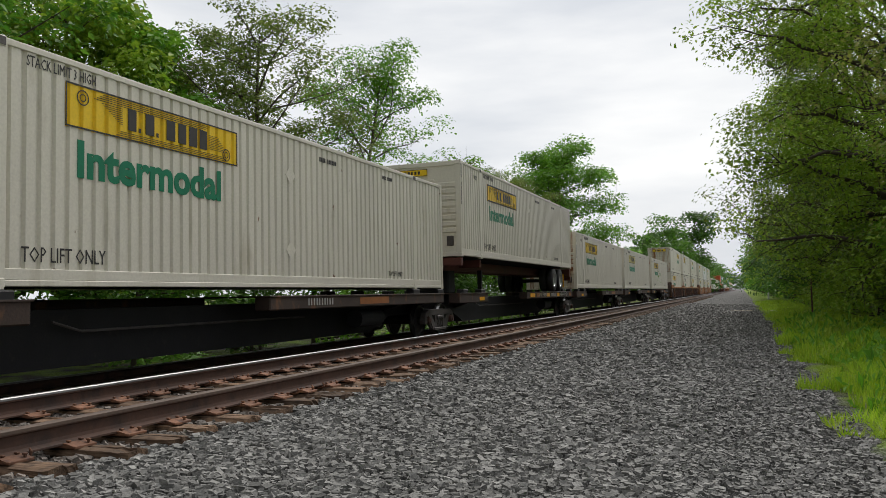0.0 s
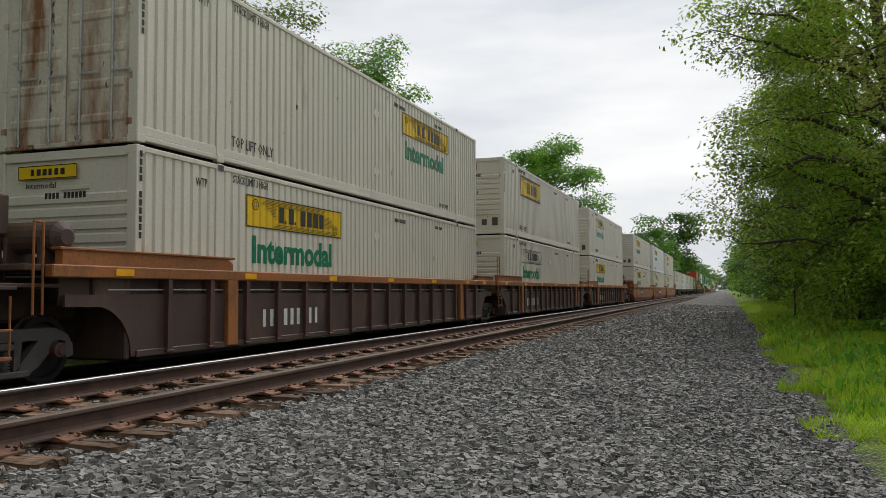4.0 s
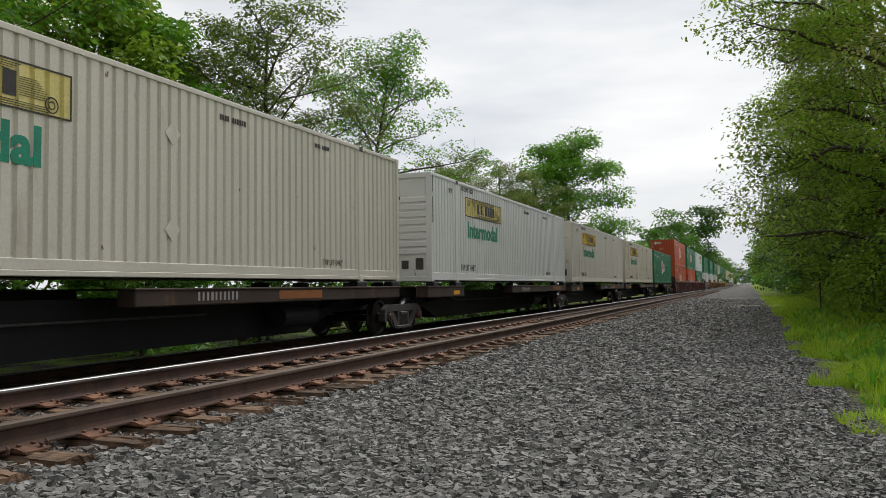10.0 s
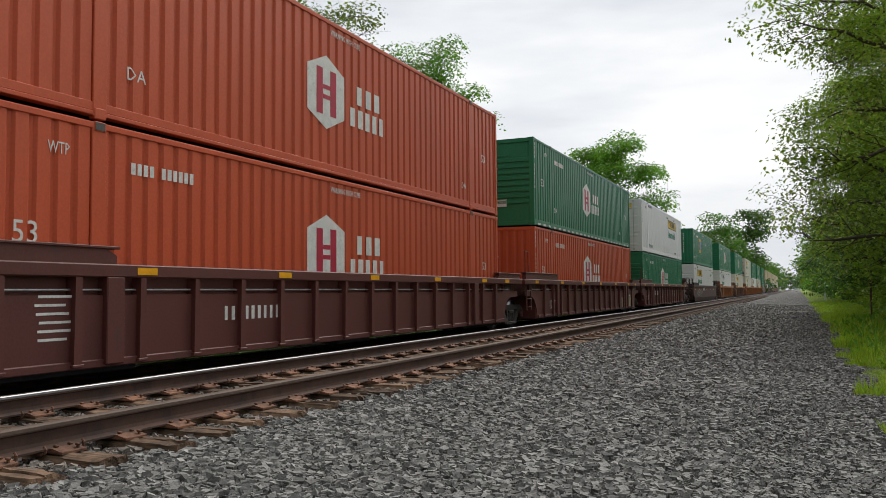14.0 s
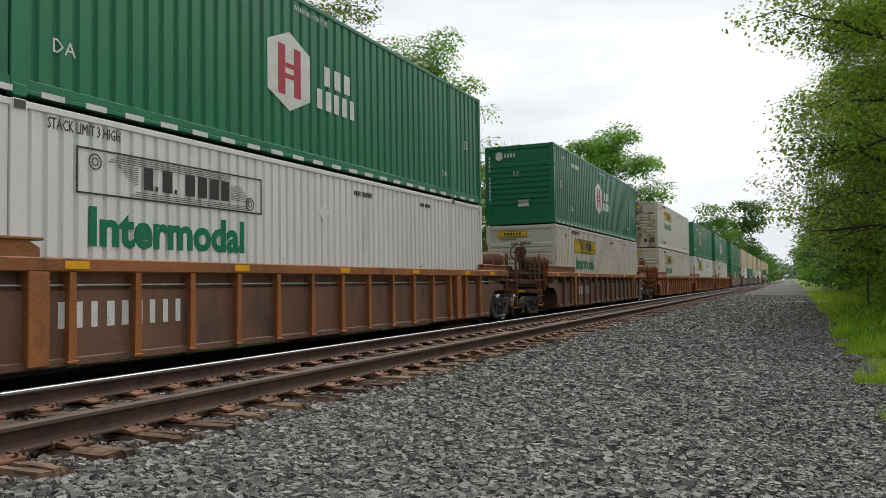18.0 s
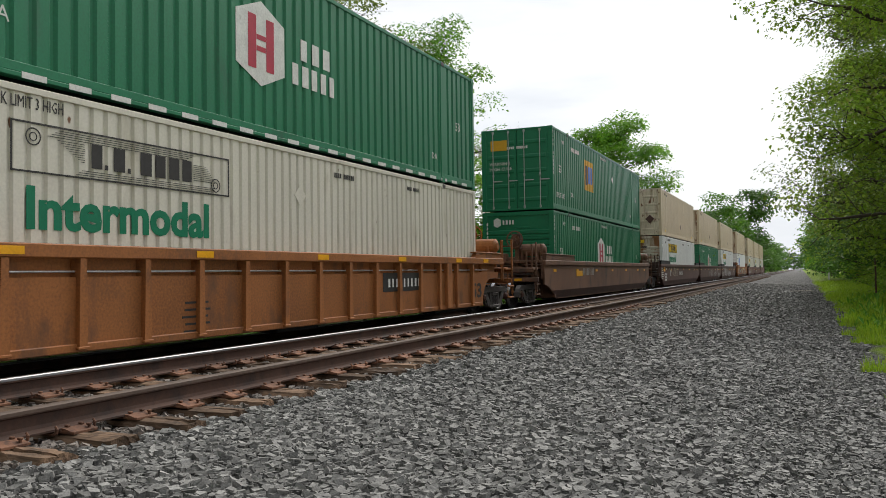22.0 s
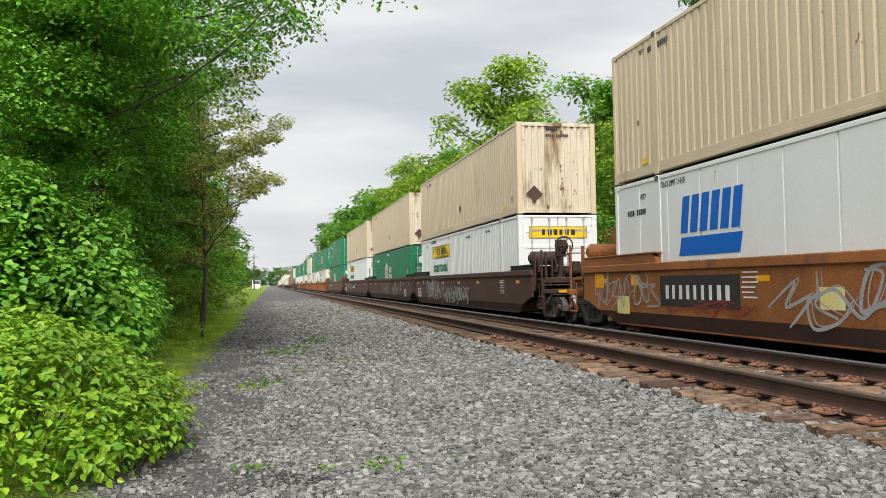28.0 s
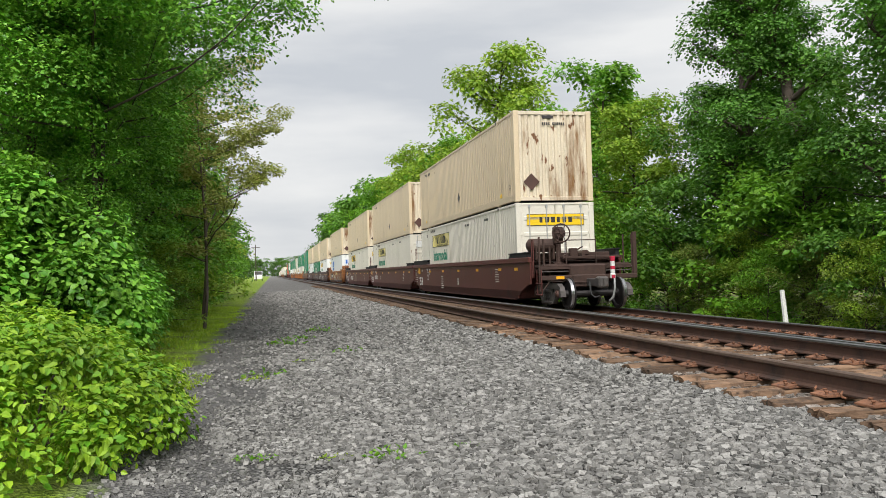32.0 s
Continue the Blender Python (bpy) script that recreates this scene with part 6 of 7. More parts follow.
def end_deck(car, y, way, material):
    """Beams, walkway, posts and step of a coupled end."""
    turn = (0, 0, 0 if way > 0 else 180)
    for name, me in (("end_beam", stored(("ebeam", material.name), lambda: Mesh().cbox(-1.5, 1.42, 2.42, 2.56, 0.82, 0.95, 0.012).cbox(-0.5, 0.5, 2.3, 2.62, 0.6, 0.96, 0.03).done("end_beam", material))),
                     ("walkway", stored(("ewalk", material.name), lambda: Mesh().cbox(-1.34, 1.40, 2.0, 2.5, 1.19, 1.235, 0.006).cbox(-1.34, 1.40, 2.47, 2.5, 1.12, 1.19, 0.006).done("walkway", material))),
                     ("platform", stored(("eplat", material.name), lambda: Mesh().cbox(-1.34, 0.5, 1.2, 1.9, 1.42, 1.50, 0.01).cbox(-1.3, 1.3, 0.9, 1.1, 1.38, 1.62, 0.02).done("platform", material))),
                     ("cross_rod", stored(("erod", material.name), lambda: Mesh().rod((-1.32, 2.46, 1.06), (1.36, 2.46, 1.06), 0.016, 6).done("cross_rod", GREYSTEEL)))):
        part(name, me, car, (0, y, 0), turn=turn)
    for x, z0, z1, w in ((1.42, 0.5, 2.05, 0.025), (1.2, 0.95, 2.0, 0.03), (1.02, 0.95, 1.75, 0.022), (-1.24, 0.95, 2.1, 0.018)):
        part("post", stored(("epost", z0, z1, w, material.name), lambda: Mesh().cbox(-w, w, -w, w, 0, z1 - z0, 0.005).done("post", material)), car, (x, y + way * (2.2 if x < 1.3 else 2.46), z0))
    part("post", stored("efarpost", lambda: Mesh().cbox(-0.06, 0.06, -0.04, 0.04, 0, 1.25, 0.01).cbox(0.05, 0.09, -0.04, -0.02, 0.0, 1.2, 0.004).done("post", SOOTBROWN)), car, (-1.46, y + way * 2.48, 0.9))
    part("reflector", stored("ereflect", lambda: Mesh().box(-0.12, 0.12, -0.003, 0.003, -0.04, 0.04).done("reflector", REFLEX)), car, (0.85, y + way * 2.565, 0.885), "yellow reflector")
    part("uncoupling_lever", stored(("elever", material.name), lambda: Mesh().rod((0.1, 0, 0.0), (1.2, 0, 0.06), 0.014, 6).rod((1.2, 0, 0.06), (1.4, 0, -0.2), 0.014, 6).done("uncoupling_lever", material)), car, (0, y + way * 2.66, 0.74), turn=turn)




def well_car(label, style, paint, first, last, rib_paint=None, band=None, edge=None, marks=(), seed=0):
    """One unit of a well car. style: ribbed or smooth. first, last: whether its ends are coupled ends rather than joints."""
    rng = random.Random(seed)
    rib_paint, edge = rib_paint or paint, edge or paint
    car = thing("well_car", label, "railway car", "cars of the train")
    y0, y1 = (-2.7 if first else -1.55), (LEN + 2.7 if last else LEN + 1.55)
    arch = [(-0.86 + 0.68 * math.sin(q * math.pi / 16), 0.29 + 0.69 * math.cos(q * math.pi / 16)) for q in range(1, 8)]
    if style == "ribbed":
        outline = [(-1.35, 1.33), (-1.35, 0.98)] + arch + [(-0.18, 0.29), (LEN + 0.18, 0.29)] + [(LEN - y, z) for y, z in arch[::-1]] + [(LEN + 1.35, 0.98), (LEN + 1.35, 1.33)]
    else:
        outline = [(-1.6, 1.36), (-1.6, 0.72), (-1.25, 0.66), (0.15, 0.2), (LEN - 0.15, 0.2), (LEN + 1.25, 0.66), (LEN + 1.6, 0.72), (LEN + 1.6, 1.36)]

    def wall_mesh():
        if style == "smooth":
            low = Mesh().prism([(-0.77, 0.5), (0.15, 0.2), (LEN - 0.15, 0.2), (LEN + 0.77, 0.5)], 1.375, 1.425, "x")
            low.v = [(x - 0.36 * (0.5 - z), y, z) for x, y, z in low.v]
            return low.prism([(-1.6, 1.36), (-1.6, 0.72), (-1.25, 0.66), (-0.77, 0.5), (LEN + 0.77, 0.5), (LEN + 1.25, 0.66), (LEN + 1.6, 0.72), (LEN + 1.6, 1.36)], 1.375, 1.425, "x").done("side_wall", paint)
        m = Mesh().prism([(y, min(z, 1.13)) for y, z in outline], 1.36, 1.40, "x").prism([(-1.35, 1.0), (-1.35, 1.345), (LEN + 1.35, 1.345), (LEN + 1.35, 1.0)], 1.27, 1.30, "x")
        return m.prism([(1.29, 1.12), (1.398, 1.129), (1.398, 1.11), (1.29, 1.10)], -1.3, LEN + 1.3, "y").done("side_wall", paint)
    wall_me = stored(("wellwall", style, paint.name), wall_mesh)
    for s in (0, 1):
        at, turn = ((0, 0, 0), (0, 0, 0)) if s == 0 else ((0, LEN, 0), (0, 0, 180))
        wall = part("side_wall", wall_me, car, at, turn=turn)
        part("top_sill", stored(("sill", style, edge.name), lambda: Mesh().cbox(1.34, 1.475, -1.62, LEN + 1.62, 1.34, 1.5, 0.015).done("top_sill", edge)), wall)
        part("bottom_sill", stored(("bsill", style, paint.name), lambda: Mesh().cbox(1.2, 1.43 if style == "ribbed" else 1.335, -0.1 if style == "ribbed" else 0.2, LEN + (0.1 if style == "ribbed" else -0.2), 0.27 if style == "ribbed" else 0.2, 0.37 if style == "ribbed" else 0.3, 0.012).done("bottom_sill", paint)), wall)
        dark = BLACK if style == "smooth" and paint in (RUSTBROWN, MAROON) else edge
        guide = stored(("guide", dark.name), lambda: Mesh().prism([(-1.45, 1.495), (-1.45, 1.69), (1.95, 1.69), (2.12, 1.60), (2.12, 1.495)], 1.33, 1.45, "x").cbox(1.30, 1.47, -1.5, 2.16, 1.68, 1.715, 0.008).done("guide_rail", dark))
        part("guide_rail", guide, wall)
        small = stored(("guide2", dark.name), lambda: Mesh().prism([(LEN - 0.45, 1.495), (LEN - 0.3, 1.63), (LEN + 1.45, 1.63), (LEN + 1.45, 1.495)], 1.33, 1.45, "x").cbox(1.30, 1.47, LEN - 0.4, LEN + 1.5, 1.62, 1.655, 0.008).done("guide_rail", dark))
        part("guide_rail", small, wall)
        if style == "ribbed":
            rib = stored(("rib", rib_paint.name), lambda: Mesh().prism([(-0.06, 0.32), (0.06, 0.32), (0.045, 1.34), (-0.045, 1.34)], 1.31, 1.468, "x").cbox(1.39, 1.478, -0.08, 0.08, 0.30, 0.335, 0.006).done("rib", rib_paint))
            for k in range(16):
                part("rib", rib, wall, (0, 0.55 + 1.0 * k, 0))
            wide = stored(("widerib", edge.name), lambda: Mesh().cbox(1.31, 1.476, -0.14, 0.14, 0.3, 1.345, 0.012).done("rib", edge))
            for y in (2.1, LEN - 2.1):
                part("rib", wide, wall, (0, y, 0))
            part("air_pipe", stored("airpipe", lambda: Mesh().rod((1.37, -0.6, 1.19), (1.37, LEN + 0.6, 1.19), 0.014, 6).done("air_pipe", GALV)), wall, label="pale steel air pipe")
        elif band:
            def band_mesh():
                m = Mesh().prism([(0.05, 0.21), (LEN - 0.05, 0.21), (LEN + 0.70, 0.495), (-0.70, 0.495)], 1.425, 1.428, "x")
                m.v = [(x - 0.36 * (0.5 - z), y, z) for x, y, z in m.v]
                return m.done("paint_band", band)
            part("paint_band", stored(("band", band.name), band_mesh), wall)
    part("floor", stored(("wellfloor", paint.name), lambda: Mesh().cbox(-1.3, 1.3, 0.1, 2.6, 0.2, 0.32, 0.01).cbox(-1.3, 1.3, LEN - 2.6, LEN - 0.1, 0.2, 0.32, 0.01).cbox(-1.3, 1.3, 7.5, 8.7, 0.2, 0.32, 0.01).cbox(-0.3, 0.3, 2.5, LEN - 2.5, 0.2, 0.3, 0.01).done("well_floor", BLACK)), car)
    for near in (True, False):
        y, way = (0.0, -1) if near else (LEN, 1)
        coupled = first if near else last
        gear = SOOTBROWN if paint in (RUSTBROWN, MAROON) else paint
        part("bulkhead", stored(("bulk", paint.name), lambda: Mesh().cbox(-1.38, 1.38, -0.05, 0.05, 0.25, 1.42, 0.02).done("bulkhead", paint)), car, (0, y + way * 0.22, 0))
        ln = 2.55 if coupled else 1.3
        part("end_platform", stored(("plat", gear.name, coupled), lambda: Mesh().cbox(-0.55, 0.55, 0.2, ln, 0.78, 1.25, 0.04).cbox(-1.38, 1.38, 0.25, 0.85, 1.0, 1.38, 0.02).cbox(-1.3, 1.3, 1.15, ln - 0.1, 1.22, 1.27, 0.008).done("end_platform", gear)), car, (0, y, 0), turn=(0, 0, 180 if near else 0))
        if coupled:
            bogie(car, y + way * 2.0)
            coupler(car, y + way * 3.35, way)
            end_deck(car, y, way, gear)
            handrail(car, 1.38, y + way * 1.75, 0.9, 2.0, 0.14, edge)
            handrail(car, 0.1, y + way * 2.3, 1.2, 1.95, 0.9, gear, "x")
            part("step", stored(("step", edge.name), lambda: Mesh().rod((0, -0.2, 0), (0, -0.2, 0.7), 0.014, 6).rod((0, 0.2, 0), (0, 0.2, 0.7), 0.014, 6).cbox(-0.03, 0.05, -0.2, 0.2, -0.02, 0.02, 0.005).cbox(-0.03, 0.05, -0.2, 0.2, 0.3, 0.33, 0.005).done("step", edge)), car, (1.40, y + way * 2.35, 0.42))
            if not near or rng.random() < 0.6:
                brake_gear(car, y + way * 1.25, way, gear)
        elif near:
            bogie(car, y - 1.75)
            ladder(car, 1.45, y - 1.2, 0.55, 1.5, edge)
            handrail(car, 1.38, y - 1.15, 1.5, 2.35, 0.3, edge)
    zr = 1.16 if style == "smooth" else 1.42
    xr = 1.426 if style == "smooth" else 1.476
    reflectors(car, (-0.4, 2.6, 5.6, 8.6, 11.6, 14.6, 16.4), zr, xr)
    xs = 1.43 if style == "smooth" else 1.402
    for m in marks:
        kind, y, z, size, mt = m
        if kind == "number":
            part("number", bars_mesh([(p * size, q * size, e * size, g * size) for p, q, e, g in letter_bars(9, 0.5, 1.0, 0.28, 4)], mt, ("carnum", size)), car, (xs, y, z))
        elif kind == "plate":
            p = part("number_plate", stored(("nplate", size), lambda: Mesh().box(0, 0.004, -0.12, size * 8.6, -size * 0.45, size * 1.45).done("number_plate", INK)), car, (xs, y, z), "black panel with white bars")
            part("number", bars_mesh([(q0 * size, q1 * size, e * size, g * size) for q0, q1, e, g in letter_bars(9, 0.5, 0.85, 0.36, 6)], mt, ("platenum", size)), p, (0.004, 0.1, 0))
        elif kind == "patch":
            part("paint_patch", stored(("patch", size, mt.name), lambda: Mesh().box(0, 0.003, 0, size, 0, size * 0.22).done("paint_patch", mt)), car, (xs, y, z))
        elif kind == "square":
            part("paint_square", stored(("square", size, mt.name), lambda: Mesh().box(0, 0.003, 0, size, 0, size * 0.62).done("paint_square", mt)), car, (xs, y, z))
        elif kind == "lines":
            part("small_print", bars_mesh([(rng.uniform(0, 0.15) * size, size * rng.uniform(0.7, 1.0), -0.16 * size * k, -0.16 * size * k + 0.05 * size) for k in range(6)], mt, ("lines", size, y)), car, (xs, y, z))
        else:
            words(car, "stencil", kind, size, y, z, mt, x=xs, squeeze=1.45 if kind == "53" else 0.85, bold=0.012 if kind == "53" else 0.004)
    return car


SWEEPS = (((0.1, 0.0), (0.0, 0.6), (0.3, 1.0), (0.7, 0.8), (0.5, 0.45), (0.9, 0.1)), ((0.9, 0.85), (0.4, 1.0), (0.1, 0.75), (0.5, 0.5), (0.9, 0.25), (0.5, 0.0), (0.05, 0.15)),
          ((0.0, 0.0), (0.3, 0.9), (0.5, 1.0), (0.65, 0.8), (1.0, 0.0), (0.8, 0.45), (0.2, 0.4)), ((0.5, 1.0), (0.05, 0.75), (0.1, 0.2), (0.5, 0.0), (0.9, 0.25), (0.9, 0.8), (0.4, 0.95)),
          ((0.05, 1.0), (0.15, 0.1), (0.5, 0.5), (0.85, 0.05), (0.95, 0.95)), ((0.0, 0.7), (0.5, 1.0), (0.75, 0.6), (0.2, 0.35), (0.7, 0.0), (1.0, 0.3)))


def graffiti(car, y, z, w, h, material, seed, n=9, x=1.431, thick=1.0):
    """Sprayed loops and sweeps, side by side, in thin even bands, some outlined twice."""
    rng = random.Random(seed)
    m = Mesh()
    layer = [0.0]

    def stroke(pts, th):
        fine = []
        ext = [pts[0]] + pts + [pts[-1]]
        for k in range(len(pts) - 1):
            p0, p1, p2, p3 = ext[k:k + 4]
            for f in (0.0, 0.17, 0.33, 0.5, 0.67, 0.83):
                fine.append(tuple(0.5 * (2 * b + (c - a) * f + (2 * a - 5 * b + 4 * c - d) * f * f + (3 * b - a - 3 * c + d) * f ** 3) for a, b, c, d in zip(p0, p1, p2, p3)))
        fine.append(pts[-1])
        v = []
        for k, (p, q) in enumerate(fine):
            a, b = fine[max(k - 1, 0)], fine[min(k + 1, len(fine) - 1)]
            d = math.hypot(b[0] - a[0], b[1] - a[1]) or 1
            t = th * (0.6 + 0.4 * math.sin(math.pi * (k + 0.5) / len(fine))) / 2
            ny, nz = -(b[1] - a[1]) / d * t, (b[0] - a[0]) / d * t
            layer[0] += 0.00002
            v += [(layer[0], p + ny, q + nz), (layer[0], p - ny, q - nz)]
        m.add(v, [(2 * k, 2 * k + 2, 2 * k + 3, 2 * k + 1) for k in range(len(fine) - 1)])

    for k in range(int(n * 1.7)):
        sweep = rng.choice(SWEEPS)
        cy, ww = y + w * (k + 0.5) / (n * 1.7), w / n * rng.uniform(0.8, 1.3)
        cz, hh = z + h * rng.uniform(0.42, 0.58), h * rng.uniform(0.6, 0.85)
        th = rng.uniform(0.022, 0.042) * thick
        a = rng.uniform(0, 6.283)
        pts = []
        for p, q in sweep:
            p, q = p - 0.5 + rng.uniform(-0.14, 0.14), q - 0.5 + rng.uniform(-0.14, 0.14)
            pts.append((cy + ww * (p * math.cos(a) - q * math.sin(a)), min(max(cz + hh * (p * math.sin(a) + q * math.cos(a)), z), z + h)))
        stroke(pts, th)
        if rng.random() < 0.6:
            stroke([(p + th * 1.7, q + th * 0.9) for p, q in pts], th * 0.4)
    part("graffiti", m.done("graffiti", material), car, (x, 0, 0), "sprayed graffiti strokes")


def spine_car(label, first, last, seed=0):
    """One unit of a spine car: a box sill, cross arms and end platforms."""
    rng = random.Random(seed)
    car = thing("spine_car", label, "railway car", "cars of the train")
    part("centre_sill", stored("spine", lambda: Mesh().prism([(-0.7, 0.62), (-0.7, 1.02), (LEN + 0.7, 1.02), (LEN + 0.7, 0.62), (LEN - 1.6, 0.6), (LEN - 2.7, 0.24), (2.7, 0.24), (1.6, 0.6)], -0.36, 0.36, "x").done("centre_sill", BLACK)), car)
    arm = stored("arm", lambda: Mesh().prism([(-1.3, 1.02), (-1.3, 1.12), (1.3, 1.12), (1.3, 1.02), (0.36, 0.7), (-0.36, 0.7)], -0.16, 0.16, "y").cbox(1.1, 1.32, -0.22, 0.22, 1.08, 1.27, 0.02).cbox(-1.32, -1.1, -0.22, 0.22, 1.08, 1.27, 0.02).done("cross_arm", BLACK))
    for y in (0.25, 1.98, LEN - 1.98, LEN - 0.25):
        part("cross_arm", arm, car, (0, y, 0))
    deck = stored("deck", lambda: Mesh().cbox(1.0, 1.34, -0.4, 2.4, 0.86, 1.15, 0.02).cbox(0.5, 1.36, -0.42, 2.42, 1.13, 1.16, 0.006).done("side_deck", DECKRUST))
    long = stored("longdeck", lambda: Mesh().cbox(1.02, 1.34, 7.4, LEN - 0.1, 0.90, 1.15, 0.02).cbox(0.5, 1.36, 7.38, LEN - 0.08, 1.13, 1.16, 0.006).done("side_deck", DECKRUST))
    for s in (0, 1):
        at, turn = ((0, 0, 0), (0, 0, 0)) if s == 0 else ((0, LEN, 0), (0, 0, 180))
        part("side_deck", deck, car, at, "sooty side deck", turn)
        part("side_deck", long, car, at, "sooty side deck", turn)
    yel = stored("yelsmall", lambda: Mesh().box(0, 0.004, 0, 0.5, 0.03, 0.14).done("paint_band", REFLEX))
    part("paint_band", yel, car, (1.341, 0.9 if seed % 2 else 1.5, 0.89), "yellow paint band")
    if seed in (10, 11):
        for y, w in ((0.1, 0.7), (8.2, 1.1)):
            part("paint_band", stored(("yelband", w), lambda: Mesh().box(0, 0.004, 0, w, 0.03, 0.15).done("paint_band", ORANGE)), car, (1.342, y, 0.925), "yellow paint band")
    else:
        for y, w, paint in ((7.9, 0.75, REFLEX), (8.9, 0.55, ORANGE), (10.73, 0.5, REFLEX), (12.68, 0.45, REFLEX), (15.25, 0.5, ORANGE)) if seed == 2 else ((10.9 if seed % 2 else 13.6, 1.5, ORANGE),):
            part("paint_band", stored(("dullband", w, paint.name), lambda: Mesh().box(0, 0.004, 0, w, 0.03, 0.18).done("paint_band", paint)), car, (1.341, y, 0.925), "dull orange paint band")
        if seed == 2:
            graffiti(car, 9.2, 0.95, 1.45, 0.17, GRAFF2, 71, 6, 1.346, 0.5)
            graffiti(car, 10.05, 0.95, 0.6, 0.17, GRAFF, 72, 5, 1.350, 0.5)
            graffiti(car, 13.2, 0.95, 1.7, 0.17, GRAFF, 73, 7, 1.346, 0.5)
    part("number", bars_mesh([(p * 0.13, q * 0.13, e * 0.13, g * 0.13) for p, q, e, g in letter_bars(10, 0.5, 1.0, 0.3, 7)], GRAFF, "spnum"), car, (1.342, 8.7 if seed != 2 else 11.5, 0.97))
    part("tank", stored("airtank", lambda: Mesh().rod((0, -0.6, 0), (0, 0.6, 0), 0.2, 16).done("air_tank", BLACK)), car, (0.85, 12.2, 0.62))
    part("brake_rod", stored("brod", lambda: Mesh().rod((0, 0, 0), (0, 6.0, 0), 0.02, 6).rod((0, -0.5, 0.14), (0, 0, 0), 0.02, 6).done("brake_rod", GREYSTEEL)), car, (0.5, 4.0, 0.72))
    if first:
        bogie(car, 1.75)
        coupler(car, -1.1, -1)
        handrail(car, 1.3, -0.25, 1.0, 2.1, 0.3, RUSTBROWN)
        ladder(car, 1.36, 0.4, 0.45, 1.15, BLACK, 3)
    else:
        bogie(car, -1.3)
    if last:
        bogie(car, LEN - 1.75)
        coupler(car, LEN + 1.1, 1)
        ladder(car, 1.36, LEN - 0.4, 0.45, 1.15, BLACK, 3)
    return car


def chassis():
    """The wheeled trailer frame under one container."""
    t = thing("trailer_chassis", "rusty red container trailer chassis with twin axles on the spine car", "trailer", "loads of the train")
    part("frame", stored("chframe", lambda: Mesh().cbox(0.35, 0.5, 0.1, LEN - 0.1, 0.70, 1.02, 0.015).cbox(-0.5, -0.35, 0.1, LEN - 0.1, 0.70, 1.02, 0.015).cbox(-1.25, 1.25, 0.05, 0.25, 0.82, 1.06, 0.015).cbox(-1.25, 1.25, LEN - 0.25, LEN - 0.05, 0.7, 1.06, 0.015)
         .cbox(-1.2, 1.2, LEN - 3.2, LEN - 3.05, 0.8, 1.04, 0.015).cbox(-1.2, 1.2, 2.0, 2.15, 0.8, 1.04, 0.015).done("frame", MAROON)), t)
    tyre = stored("tyre", lambda: Mesh().lathe([(0.28, -0.13), (0.46, -0.14), (0.5, -0.1), (0.505, 0.1), (0.46, 0.14), (0.28, 0.13)], 28).done("tyre", RUBBER, True))
    rim = stored("rim", lambda: Mesh().lathe([(0.02, 0.05), (0.10, 0.09), (0.13, 0.02), (0.22, -0.02), (0.26, 0.11), (0.285, 0.13)], 24).done("rim", GALV, True))
    for y in (LEN - 2.2, LEN - 3.45):
        part("axle", stored("chaxle", lambda: Mesh().rod((-1.0, 0, 0), (1.0, 0, 0), 0.07, 10).done("axle", BLACK)), t, (0, y, 0.505))
        for s in (0, 1):
            for x in (1.1, 0.78):
                w = part("wheel", tyre, t, (x if s == 0 else -x, y, 0.505), turn=(0, 0, 0 if s == 0 else 180))
                if x > 1:
                    part("rim", rim, w, (0, 0, 0), "pale steel rim")
    for s in (-1, 1):
        part("landing_leg", stored("leg", lambda: Mesh().cbox(-0.07, 0.07, -0.07, 0.07, 0.08, 0.75, 0.01).cbox(-0.15, 0.15, -0.15, 0.15, 0.0, 0.05, 0.01).done("landing_leg", BLACK)), t, (s * 0.75, 3.4, 0))
    part("tail_light_box", stored("tail", lambda: Mesh().cbox(-0.25, 0.25, -0.06, 0.06, -0.1, 0.12, 0.01).done("tail_light_box", MAROON)), t, (1.0, LEN, 0.62))
    part("mud_flap", stored("flap", lambda: Mesh().cbox(-0.3, 0.3, -0.012, 0.012, -0.4, 0.2, 0.004).done("mud_flap", REFLEX)), t, (0.95, LEN - 1.55, 0.6), "yellow mud flap")
    part("king_post", stored("kingpost", lambda: Mesh().cbox(-0.5, 0.5, -0.3, 0.3, 0.0, 0.72, 0.03).done("king_post", BLACK)), t, (0, 1.3, 0))
    return t


# ---- the train ----
# where each unit's leading end lies along the track at the start, in metres
WELL_Z, STACK_Z, SPINE_Z = 0.36, 3.268, 1.274
ROLL = []


def ride(ob, u, z):
    """Sets a thing on the train, whose leading end lies u metres along the track at the start."""
    ob.matrix_basis = pose(CENTRE, u, z)
    ROLL.append((ob, u, z))
    return ob


def spine_unit(u, first, last, seed, load):
    ride(spine_car("black spine car unit with sooty side decks", first, last, seed), u, 0)
    ride(load, u, SPINE_Z)


def well_unit(u, car, lower, upper):
    ride(car, u, 0)
    ride(lower, u, WELL_Z)
    ride(upper, u, STACK_Z)


